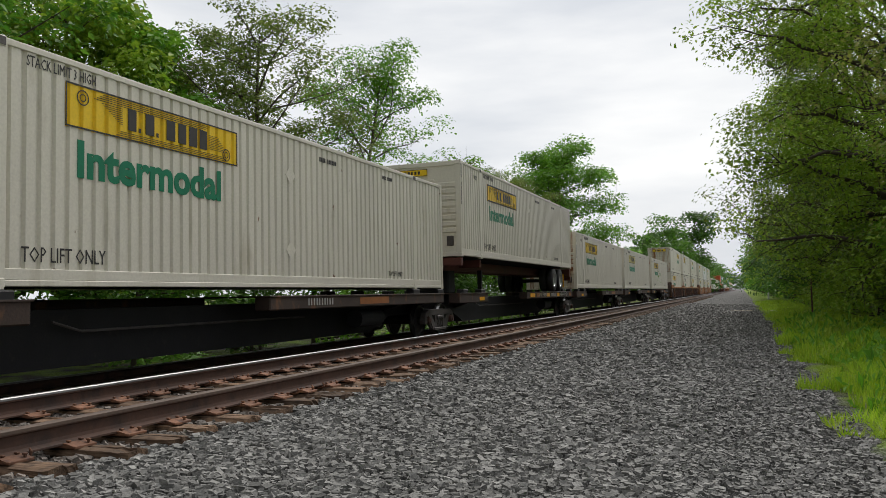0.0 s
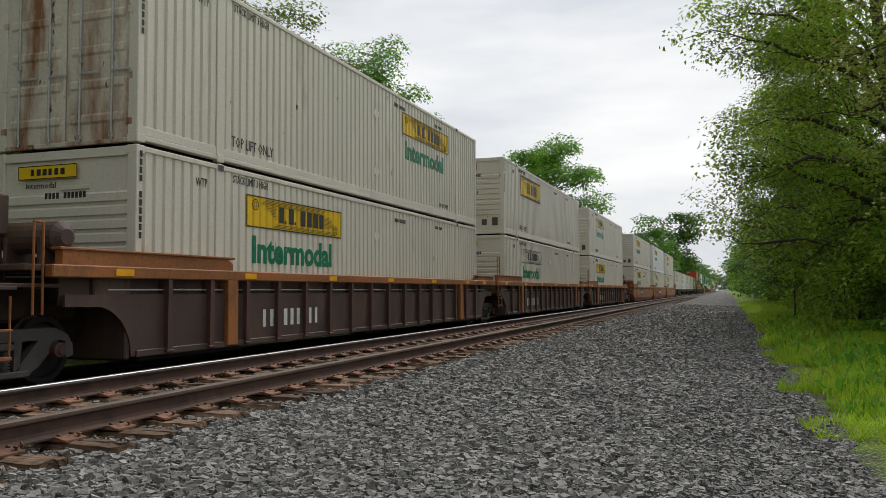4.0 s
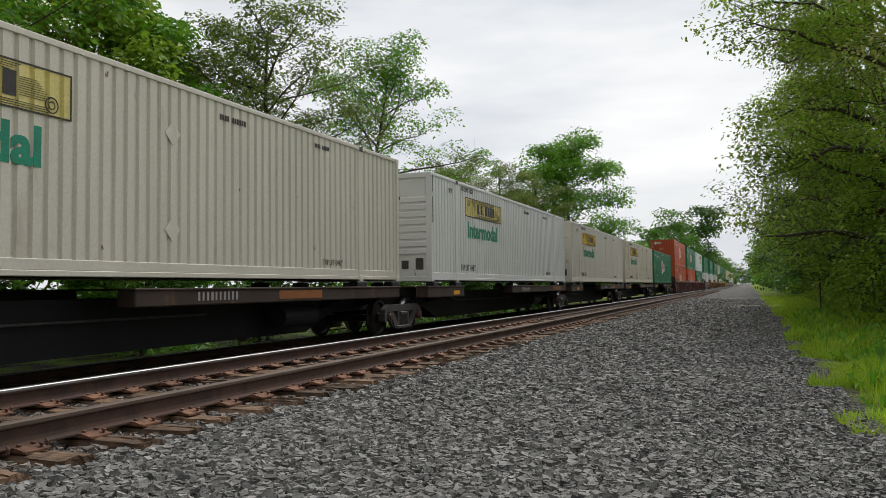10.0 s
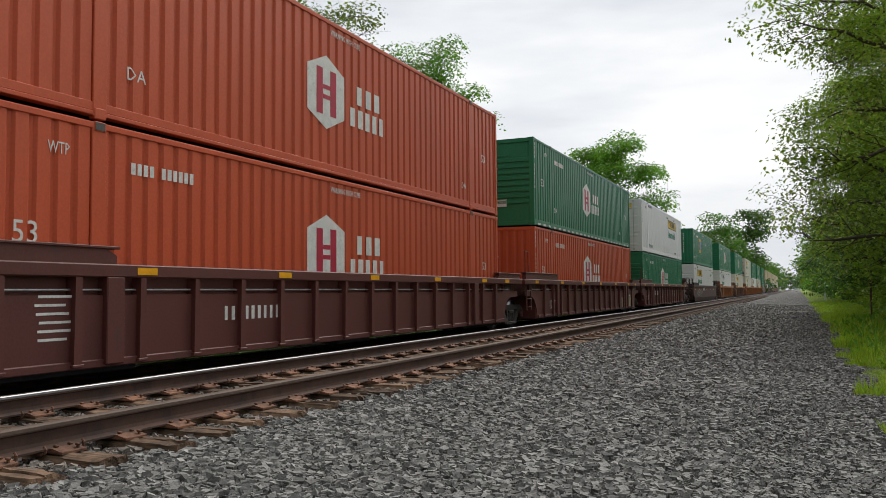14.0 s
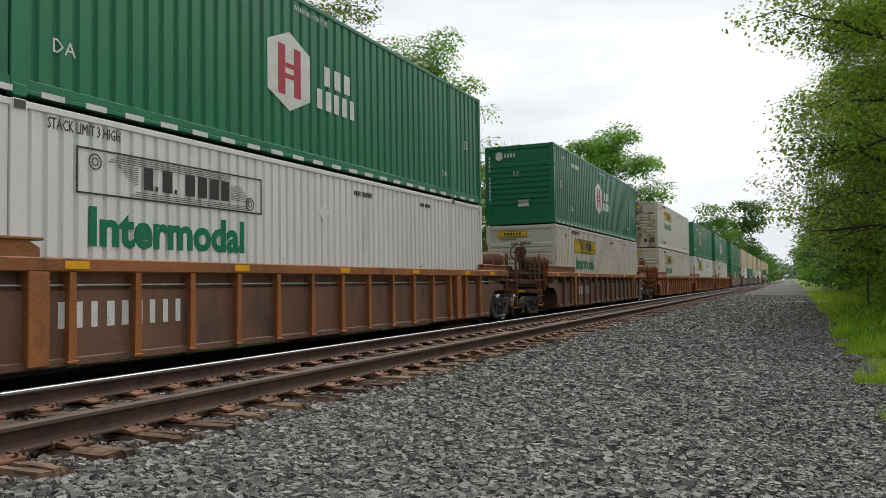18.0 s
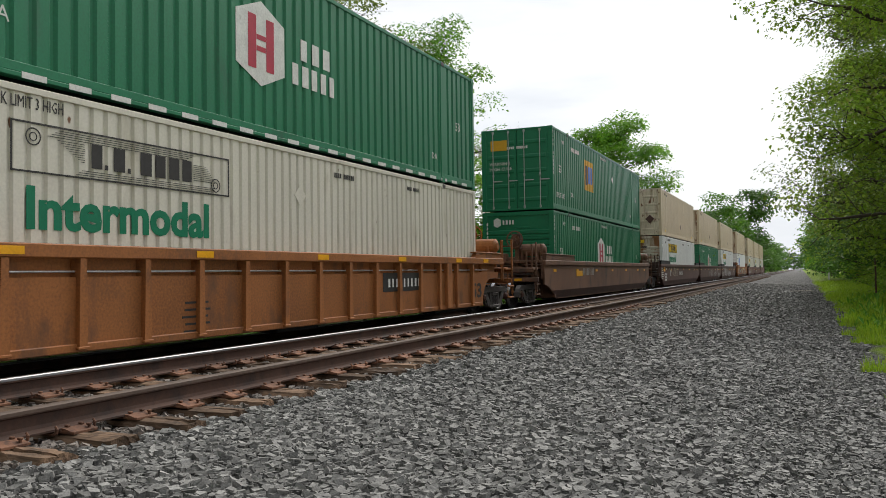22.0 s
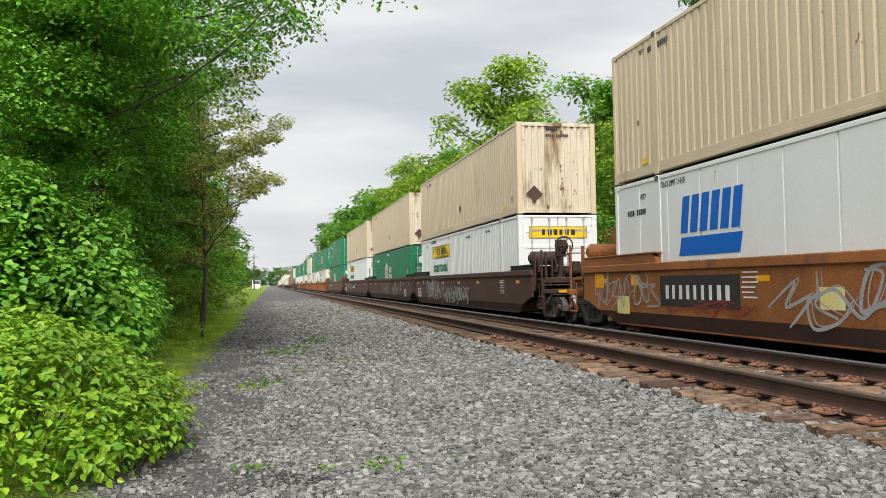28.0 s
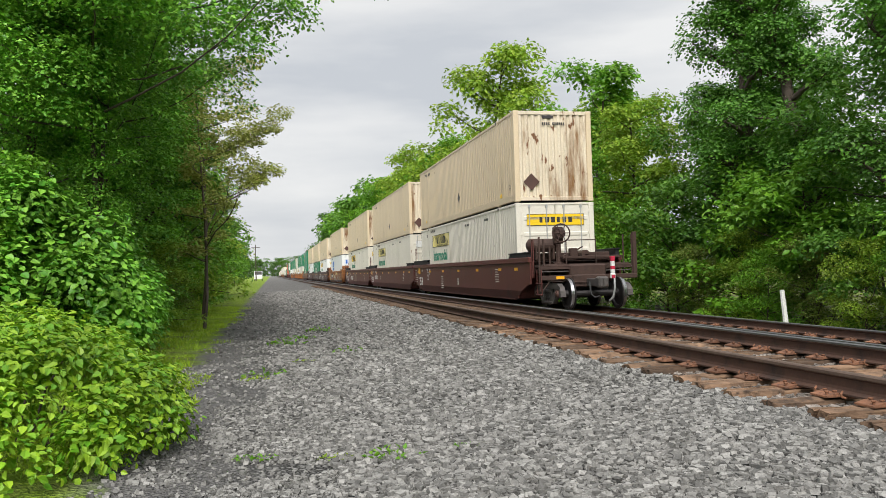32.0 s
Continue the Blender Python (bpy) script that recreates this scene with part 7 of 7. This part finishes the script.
for k, u in enumerate((-71.0, -51.0, -33.0, -13.2)):
    spine_unit(u, k == 0, False, k, white_box(("yellow", "pale")[k % 2]))
spine_unit(4.66, False, False, 1, white_box("yellow", y=2.93, z=2.02))
ride(spine_car("black spine car unit with sooty side decks", False, False, 2), 22.42, 0)
ride(chassis(), 22.42, 1.16)
ride(white_box("dark"), 22.42, 2.24)
spine_unit(39.96, False, False, 3, white_box("yellow", rusty=True))
spine_unit(57.36, False, False, 4, white_box("pale"))
spine_unit(75.53, False, True, 5, white_box("dark", end_sign_kind="white", rusty=True, big_end=True))
OLD = "orange-topped brown ribbed well car unit"
NUM = ("number", 3.1, 0.55, 0.30, INKWHITE)
well_unit(97.16, well_car(OLD, "ribbed", DARKBROWN, True, False, RUSTBROWN, None, ORANGE, (NUM,), 1), white_box("yellow"), white_box("yellow", near="door", reverse=True, rusty=True))
well_unit(116.82, well_car(OLD, "ribbed", DARKBROWN, False, False, RUSTBROWN, None, ORANGE, (NUM,), 2), white_box("white"), white_box("frame"))
well_unit(136.46, well_car(OLD, "ribbed", DARKBROWN, False, True, RUSTBROWN, None, ORANGE, (NUM, ("lines", 9.2, 1.2, 0.6, INKWHITE)), 3), white_box("yellow"), white_box("pale"))
SMOOTH = "orange smooth-sided well car unit"
PL = ("plate", 4.2, 0.85, 0.26, INKWHITE)
S53 = ("53", 0.35, 0.42, 0.62, INK)
well_unit(160.48, well_car(SMOOTH, "smooth", ORANGE, True, False, None, None, None, (PL, S53, ("lines", 1.9, 1.0, 0.4, INKWHITE)), 4), white_box("yellow"), white_box("yellow"))
suck = well_car(SMOOTH + " with dark red graffiti", "smooth", ORANGE, False, False, None, None, None, (("plate", 6.4, 0.8, 0.34, INKWHITE), S53), 5)
graffiti(suck, 0.6, 0.62, 5.2, 0.62, GRAFF3, 8, 8, thick=2.4)
well_unit(180.13, suck, white_box("pale"), white_box("yellow", paint=WHITE2))
well_unit(199.79, well_car(SMOOTH, "smooth", ORANGE, False, True, None, None, None, (("plate", 10.2, 0.85, 0.3, INKWHITE), S53), 6), white_box("yellow"), white_box("yellow"))
spine_unit(220.87, True, False, 7, white_box("pale", paint=WHITE, end_sign_kind="white"))
spine_unit(239.1, False, False, 8, white_box("pale", end_sign_kind="white", paint=WHITE2))
spine_unit(256.8, False, False, 9, white_box("yellow"))
spine_unit(274.12, False, False, 10, white_box("dark", paint=CREAM, end_sign_kind="white"))
spine_unit(291.67, False, True, 11, green_box("hub", near="plain"))
DARKRIB = "dark maroon ribbed well car unit"
well_unit(312.69, well_car(DARKRIB, "ribbed", MAROON, True, False, None, None, None, (("lines", 1.0, 1.1, 0.6, INKWHITE), ("number", 4.2, 0.75, 0.2, INKWHITE)), 12), green_box("hub", "plain", paint=RED, word="orange-red"), green_box("hub", "plain", paint=RED, word="orange-red"))
well_unit(332.34, well_car(DARKRIB, "ribbed", MAROON, False, False, None, None, None, (("125T", 1.2, 0.55, 0.4, INKWHITE), ("53", LEN - 1.6, 0.5, 0.6, INKWHITE), ("patch", 13.2, 0.28, 2.4, GRAFF2)), 13), green_box("hub", "plain", paint=RED, word="orange-red"), green_box("hub", dashed=True))
well_unit(351.99, well_car(DARKRIB, "ribbed", MAROON, False, True, None, None, None, (("125T", 0.4, 0.6, 0.4, INKWHITE), ("number", 3.2, 0.85, 0.22, INKWHITE), ("B", 7.95, 0.75, 0.3, INKWHITE), ("number", 9.9, 0.72, 0.34, GRAFF2), ("53", 14.1, 0.72, 0.32, INKWHITE), ("lines", 5.6, 0.8, 0.6, INKWHITE)), 14), green_box("hub"), white_box("framed", near="door", paint=WHITE2, reverse=True))
fec = well_car("dark brown smooth-sided well car with pale graffiti", "smooth", RUSTBROWN, True, True, None, DARKBROWN, None, (("number", 5.4, 1.05, 0.24, INKWHITE),), 15)
graffiti(fec, 0.9, 0.5, 4.0, 0.7, GRAFF, 18, 5)
well_unit(375.47, fec, white_box("yellow", paint=WHITE2), green_box("emp", "plain"))
BROWNRIB = "weathered brown ribbed well car with an orange top sill"
well_unit(398.96, well_car(BROWNRIB, "ribbed", BROWNPAINT, True, True, ORANGE, None, ORANGE, (("number", 2.4, 0.7, 0.3, INKWHITE),), 16), white_box("white", paint=WHITE2), green_box("hub", dashed=True))
well_unit(422.39, well_car(BROWNRIB, "ribbed", BROWNPAINT, True, True, None, None, ORANGE, (("number", 2.4, 0.7, 0.3, INKWHITE), ("20", 2.0, 1.0, 0.2, INKWHITE), ("40", 2.0, 0.8, 0.2, INKWHITE)), 17), white_box("yellow"), green_box("hub", dashed=True))
ORIB = "orange ribbed well car unit"
well_unit(445.98, well_car(ORIB, "ribbed", ORANGE, True, False, None, None, None, (("plate", 2.35, 0.85, 0.22, INKWHITE), ("patch", 0.65, 0.3, 0.8, MAROON), ("patch", 1.62, 0.3, 0.85, MAROON), ("lines", 0.1, 0.85, 0.5, INK)), 18), white_box("pale"), white_box("yellow", rusty=True))
well_unit(465.58, well_car(ORIB, "ribbed", ORANGE, False, False, None, None, None, (("20", 1.95, 1.05, 0.2, INK), ("40", 1.95, 0.83, 0.2, INK), ("lines", 3.0, 0.7, 0.6, INK), ("lines", 4.2, 0.75, 0.6, INK)), 19), white_box("frame", paint=WHITE2), green_box("emp"))
well_unit(485.20, well_car(ORIB, "ribbed", ORANGE, False, True, None, None, None, (("plate", 11.0, 0.85, 0.2, INKWHITE), ("53", LEN - 0.6, 0.5, 0.5, INK), ("lines", 5.2, 0.75, 0.6, INK)), 20), white_box("white"), green_box("hub", dashed=True))
well_unit(508.59, well_car("brown and orange smooth-sided well car", "smooth", BROWNPAINT, True, True, None, RUSTBROWN, None, (("number", 3.4, 0.98, 0.26, GRAFF), ("patch", 2.4, 0.95, 0.9, REFLEX)), 21), green_box("hub"), green_box("emp", "door"))
DB = "dark brown smooth-sided well car unit with pale graffiti"
c53 = ("53", -0.1, 0.5, 0.62, INKWHITE)
st = (("square", -0.35, 1.05, 0.5, REFLEX), ("lines", -1.3, 1.2, 0.7, INKWHITE), ("patch", -0.3, 0.82, 0.2, INKWHITE), ("53", 0.55, 1.17, 0.13, INKWHITE), ("20", 2.5, 1.0, 0.16, INKWHITE), ("40", 2.5, 1.17, 0.16, INKWHITE), ("45", 1.9, 1.17, 0.16, INKWHITE), ("lines", 2.0, 1.1, 0.4, INKWHITE))
t1 = well_car(DB, "smooth", RUSTBROWN, True, False, None, None, None, (c53, ("number", 6.3, 0.8, 0.24, INKWHITE)) + st, 22)
graffiti(t1, 3.2, 0.65, 2.4, 0.7, GRAFF2, 28, 4)
well_unit(532.02, t1, white_box("yellow", paint=WHITE2, rusty=True), tan_box())
t2 = well_car(DB, "smooth", RUSTBROWN, False, False, None, None, None, (("53", LEN - 1.3, 0.45, 0.55, INKWHITE), ("lines", 13.4, 1.2, 0.5, INKWHITE)), 23)
graffiti(t2, 6.0, 0.5, 3.0, 0.7, GRAFF, 29, 5)
graffiti(t2, 10.5, 0.4, 2.4, 0.8, GRAFF, 30, 4)
well_unit(551.72, t2, green_box("hub", far="door"), tan_box())
t3 = well_car("dark brown smooth-sided well car unit covered in silver graffiti", "smooth", RUSTBROWN, False, True, None, None, None, (("53", -0.35, 0.5, 0.62, INKWHITE), ("45", 1.0, 1.15, 0.2, INKWHITE), ("40", 2.0, 1.15, 0.2, INKWHITE), ("B", 8.6, 0.7, 0.4, INKWHITE), ("lines", 14.5, 1.2, 0.5, INKWHITE)), 24)
graffiti(t3, 2.0, 0.34, 3.4, 1.0, GRAFF, 31, 7, thick=2.0)
graffiti(t3, 5.6, 0.3, 4.6, 0.75, GRAFF, 32, 10, thick=1.8)
well_unit(571.31, t3, white_box("yellow", paint=WHITE2), tan_box())
t4 = well_car("orange and brown smooth-sided well car with pale graffiti", "smooth", ORANGE, True, True, None, RUSTBROWN, None, (("plate", 2.4, 0.8, 0.3, INKWHITE), ("square", -0.9, 1.0, 0.5, REFLEX), ("square", 1.0, 1.05, 0.36, REFLEX), ("square", 0.3, 0.45, 0.6, YELLOW_PALE), ("square", 6.9, 0.72, 0.5, YELLOW_PALE), ("patch", 8.9, 1.1, 1.4, YELLOW_PALE), ("lines", 4.2, 1.2, 0.4, INKWHITE), ("lines", 5.0, 1.25, 0.5, INKWHITE)), 25)
graffiti(t4, -0.9, 0.55, 3.0, 0.78, GRAFF, 33, 6, thick=1.1)
graffiti(t4, 5.9, 0.34, 4.4, 1.0, GRAFF, 34, 4, thick=2.4)
graffiti(t4, 2.6, 0.5, 3.0, 0.3, GRAFF3, 37, 7, thick=0.8)
graffiti(t4, 10.6, 0.3, 4.8, 1.0, GRAFF, 36, 5, thick=2.2)
well_unit(594.59, t4, marten_box(), tan_box())
BN = "maroon smooth-sided well car unit with white stencils"
t5 = well_car(BN, "smooth", MAROON, True, False, None, None, None, (c53, ("number", 3.2, 0.62, 0.3, INKWHITE), ("lines", 14.0, 1.0, 0.5, INKWHITE)) + st, 26)
graffiti(t5, 5.6, 0.35, 2.8, 0.95, GRAFF2, 35, 5)
well_unit(618.31, t5, white_box("yellow"), tan_box())
well_unit(637.93, well_car(BN, "smooth", MAROON, False, False, None, None, None, (("53", 0.0, 0.5, 0.55, INKWHITE), ("number", 1.6, 0.72, 0.26, INKWHITE), ("C", 4.4, 0.72, 0.32, INKWHITE), ("lines", 14.2, 1.1, 0.5, INKWHITE)) + st, 27), white_box("pale", far_sign="white"), tan_box())
rear = well_car(BN, "smooth", MAROON, False, True, None, None, None, (("53", 0.0, 0.5, 0.55, INKWHITE), ("B", 8.4, 0.6, 0.4, INKWHITE), ("lines", 5.2, 0.9, 0.6, INKWHITE), ("lines", 14.0, 1.15, 0.5, INKWHITE)) + st, 28)
well_unit(657.56, rear, white_box("pale"), tan_box())
marker = part("end_marker", Mesh().cbox(-0.07, 0.07, -0.05, 0.05, 0.0, 0.14, 0.02).cbox(-0.05, 0.05, -0.05, 0.05, 0.14, 0.5, 0.015).done("end_marker", INKWHITE), rear, (-0.22, LEN + 3.72, 0.84), "white end-of-train marker with red bands")
for z0, z1 in ((0.0, 0.1), (0.24, 0.34), (0.46, 0.6)):
    part("red_band", Mesh().cbox(-0.056, 0.056, -0.056, 0.056, z0, z1, 0.012).done("red_band", INKRED), marker)
part("air_hose", Mesh().add(*tube([Vector((0, 0, 0)), Vector((0.02, 0.05, -0.25)), Vector((0.05, 0.0, -0.5)), Vector((0.12, -0.1, -0.6))], [0.03] * 4, 8)).done("air_hose", GALV, True), rear, (-0.25, LEN + 3.76, 0.84), "silver hose")


# ---- small things beside the track ----
def post(name, label, x, y, h, r, material, category="post"):
    z = float(ground_z(np.array(x), np.array(y)))
    return thing(name, label, category, at=(x, y, z - 0.1), me=Mesh().rod((0, 0, 0), (0, 0, h + 0.1), r, 10, r * 0.9).rod((0, 0, h + 0.1), (0, 0, h + 0.13), r * 1.15, 10).done(name, material))


post("metal_post", "thin dark metal post standing in the grass", 2.4, 32.3, 1.45, 0.033, RUSTBROWN)
mark = thing("marker_post", "white painted marker post beside the track", "post", at=(2.4, 85.7, 0.0))
mark.scale = (NEAR, NEAR, NEAR)
part("shaft", Mesh().cbox(-0.11, 0.11, -0.05, 0.05, 0, 2.3, 0.02).done("shaft", INKWHITE), mark)
part("head", Mesh().cbox(-0.2, 0.2, -0.03, 0.03, 2.3, 2.75, 0.02).done("head", INKWHITE), mark)
for x, y, a, s in ((-0.1, 62, 20, 1.0), (2.0, 61, 75, 0.6)):
    thing("board", "weathered pale board lying on the gravel", "board", at=(x * NEAR, y * NEAR, -0.06), me=stored("board", lambda: Mesh().cbox(-0.55, 0.55, -0.14, 0.14, 0.0, 0.05, 0.01).done("board", GRAFF2))).rotation_euler[2] = radians(a)
stake = thing("white_stake", "leaning white stake at the edge of the woods", "stake", at=(-13.6, -19.15, -0.85), me=Mesh().rod((0, 0, 0), (0.08, -0.05, 1.25), 0.075, 8, 0.06).done("white_stake", INKWHITE))


def weed(x, y, s, seed):
    x, y, s = x * NEAR, y * NEAR, s * NEAR
    rng = np.random.RandomState(seed)
    n = 46
    a, r = rng.rand(n) * 6.283, rng.rand(n) ** 0.6 * 0.17
    p = np.stack([np.cos(a) * r * 1.5, np.sin(a) * r, 0.02 + 0.07 * rng.rand(n) * (1 - r / 0.2)], 1)
    w = thing("weed", "leafy clump of green weeds in the grass" if y > 0 else "small patch of green weeds in the gravel", "weed", "weeds in the grass" if y > 0 else "weeds in the gravel", at=(x, y, float(ground_z(np.array(x), np.array(y)))))
    w.scale = (s, s, s * (2.4 if y > 0 else 1.0))
    part("leaves", stored(("weed", seed % 4), lambda: leaves(p, 0.055, seed, L_FRESH if seed % 4 else L_YOUNG, 0.1, 0.6, "leaves")), w)
    part("stem", stored("weedstem", lambda: Mesh().rod((0, 0, -0.02), (0.02, 0.01, 0.07), 0.006, 5).done("stem", L_FRESH)), w)


for k, (x, y, s) in enumerate(((-0.74, -7.44, 0.7), (-1.24, -7.38, 1.2), (-2.0, -7.5, 0.6), (-0.06, -14.1, 1.5), (0.1, -13.5, 1.1), (-0.5, -20, 2.0), (-0.9, -21.5, 1.6), (-1.8, -17.5, 1.3), (-0.8, -16, 0.9), (-1.6, -24, 2.0), (0.0, -7.6, 0.8),
                               (1.73, 22.3, 2.4), (1.6, 15.5, 1.6), (1.9, 13.6, 2.0), (2.3, 17.5, 2.2), (1.8, 27.5, 2.2), (2.6, 33.0, 3.0), (1.7, 11.6, 1.5), (2.9, 24.0, 2.4), (2.2, 29.5, 2.6), (2.2, 20.6, 2.2), (2.7, 21.2, 2.6), (3.1, 18.6, 2.8), (2.1, 24.8, 1.8), (2.5, 26.6, 2.4), (1.9, 18.6, 1.4), (2.9, 15.4, 2.2), (3.4, 30.5, 3.2), (1.5, 31.8, 1.8), (2.0, 36.5, 2.4), (2.9, 39.0, 3.0))):
    weed(x, y, s, 60 + k)

# far end of the path behind: a parked white van and a pole with wires
van = thing("van", "white delivery van parked far down the path", "van", at=(3.0, -215, -0.02))
part("body", Mesh().prism([(-2.6, 0.45), (-2.6, 2.5), (1.2, 2.5), (1.7, 1.55), (2.6, 1.35), (2.6, 0.45)], -1.0, 1.0, "x").done("body", WHITE2), van)
part("windscreen", Mesh().prism([(1.25, 2.42), (1.72, 1.58), (1.76, 1.6), (1.29, 2.44)], -0.9, 0.9, "x").done("windscreen", INK), van)
for x in (-0.92, 0.92):
    for y in (-1.7, 1.8):
        part("wheel", stored("vanwheel", lambda: Mesh().lathe([(0.02, -0.1), (0.36, -0.1), (0.36, 0.1), (0.02, 0.1)], 16).done("wheel", RUBBER)), van, (x, y, 0.36))
for x in (-0.7, 0.7):
    part("headlight", stored("vanlamp", lambda: Mesh().cbox(-0.14, 0.14, -0.03, 0.03, -0.1, 0.1, 0.02).done("headlight", INKWHITE)), van, (x, 2.62, 0.95))
pole = thing("utility_pole", "wooden utility pole with a cross arm", "utility pole", at=(3.4, -205, 0.0))
part("shaft", Mesh().rod((0, 0, 0), (0, 0, 9.0), 0.15, 10, 0.1).done("shaft", BARK), pole)
part("cross_arm", Mesh().cbox(-1.1, 1.1, -0.06, 0.06, 8.2, 8.34, 0.01).done("cross_arm", BARK), pole)


# metres the train has gone, by the second
GONE = [(0, 0.0), (3, 66.14), (5.5, 121.1), (8, 175.93), (10, 219.73), (12, 263.54), (13.5, 296.45), (15.5, 340.25), (17.5, 383.89),
        (20, 438.4), (22, 481.95), (24, 525.24), (26.5, 578.91), (29, 632.8), (31, 676.09), (32, 697.76)]


def motions():
    for ob, u, z in ROLL:
        walk(ob, [(t, pose(CENTRE, u - d, z)) for t, d in GONE])


motions()
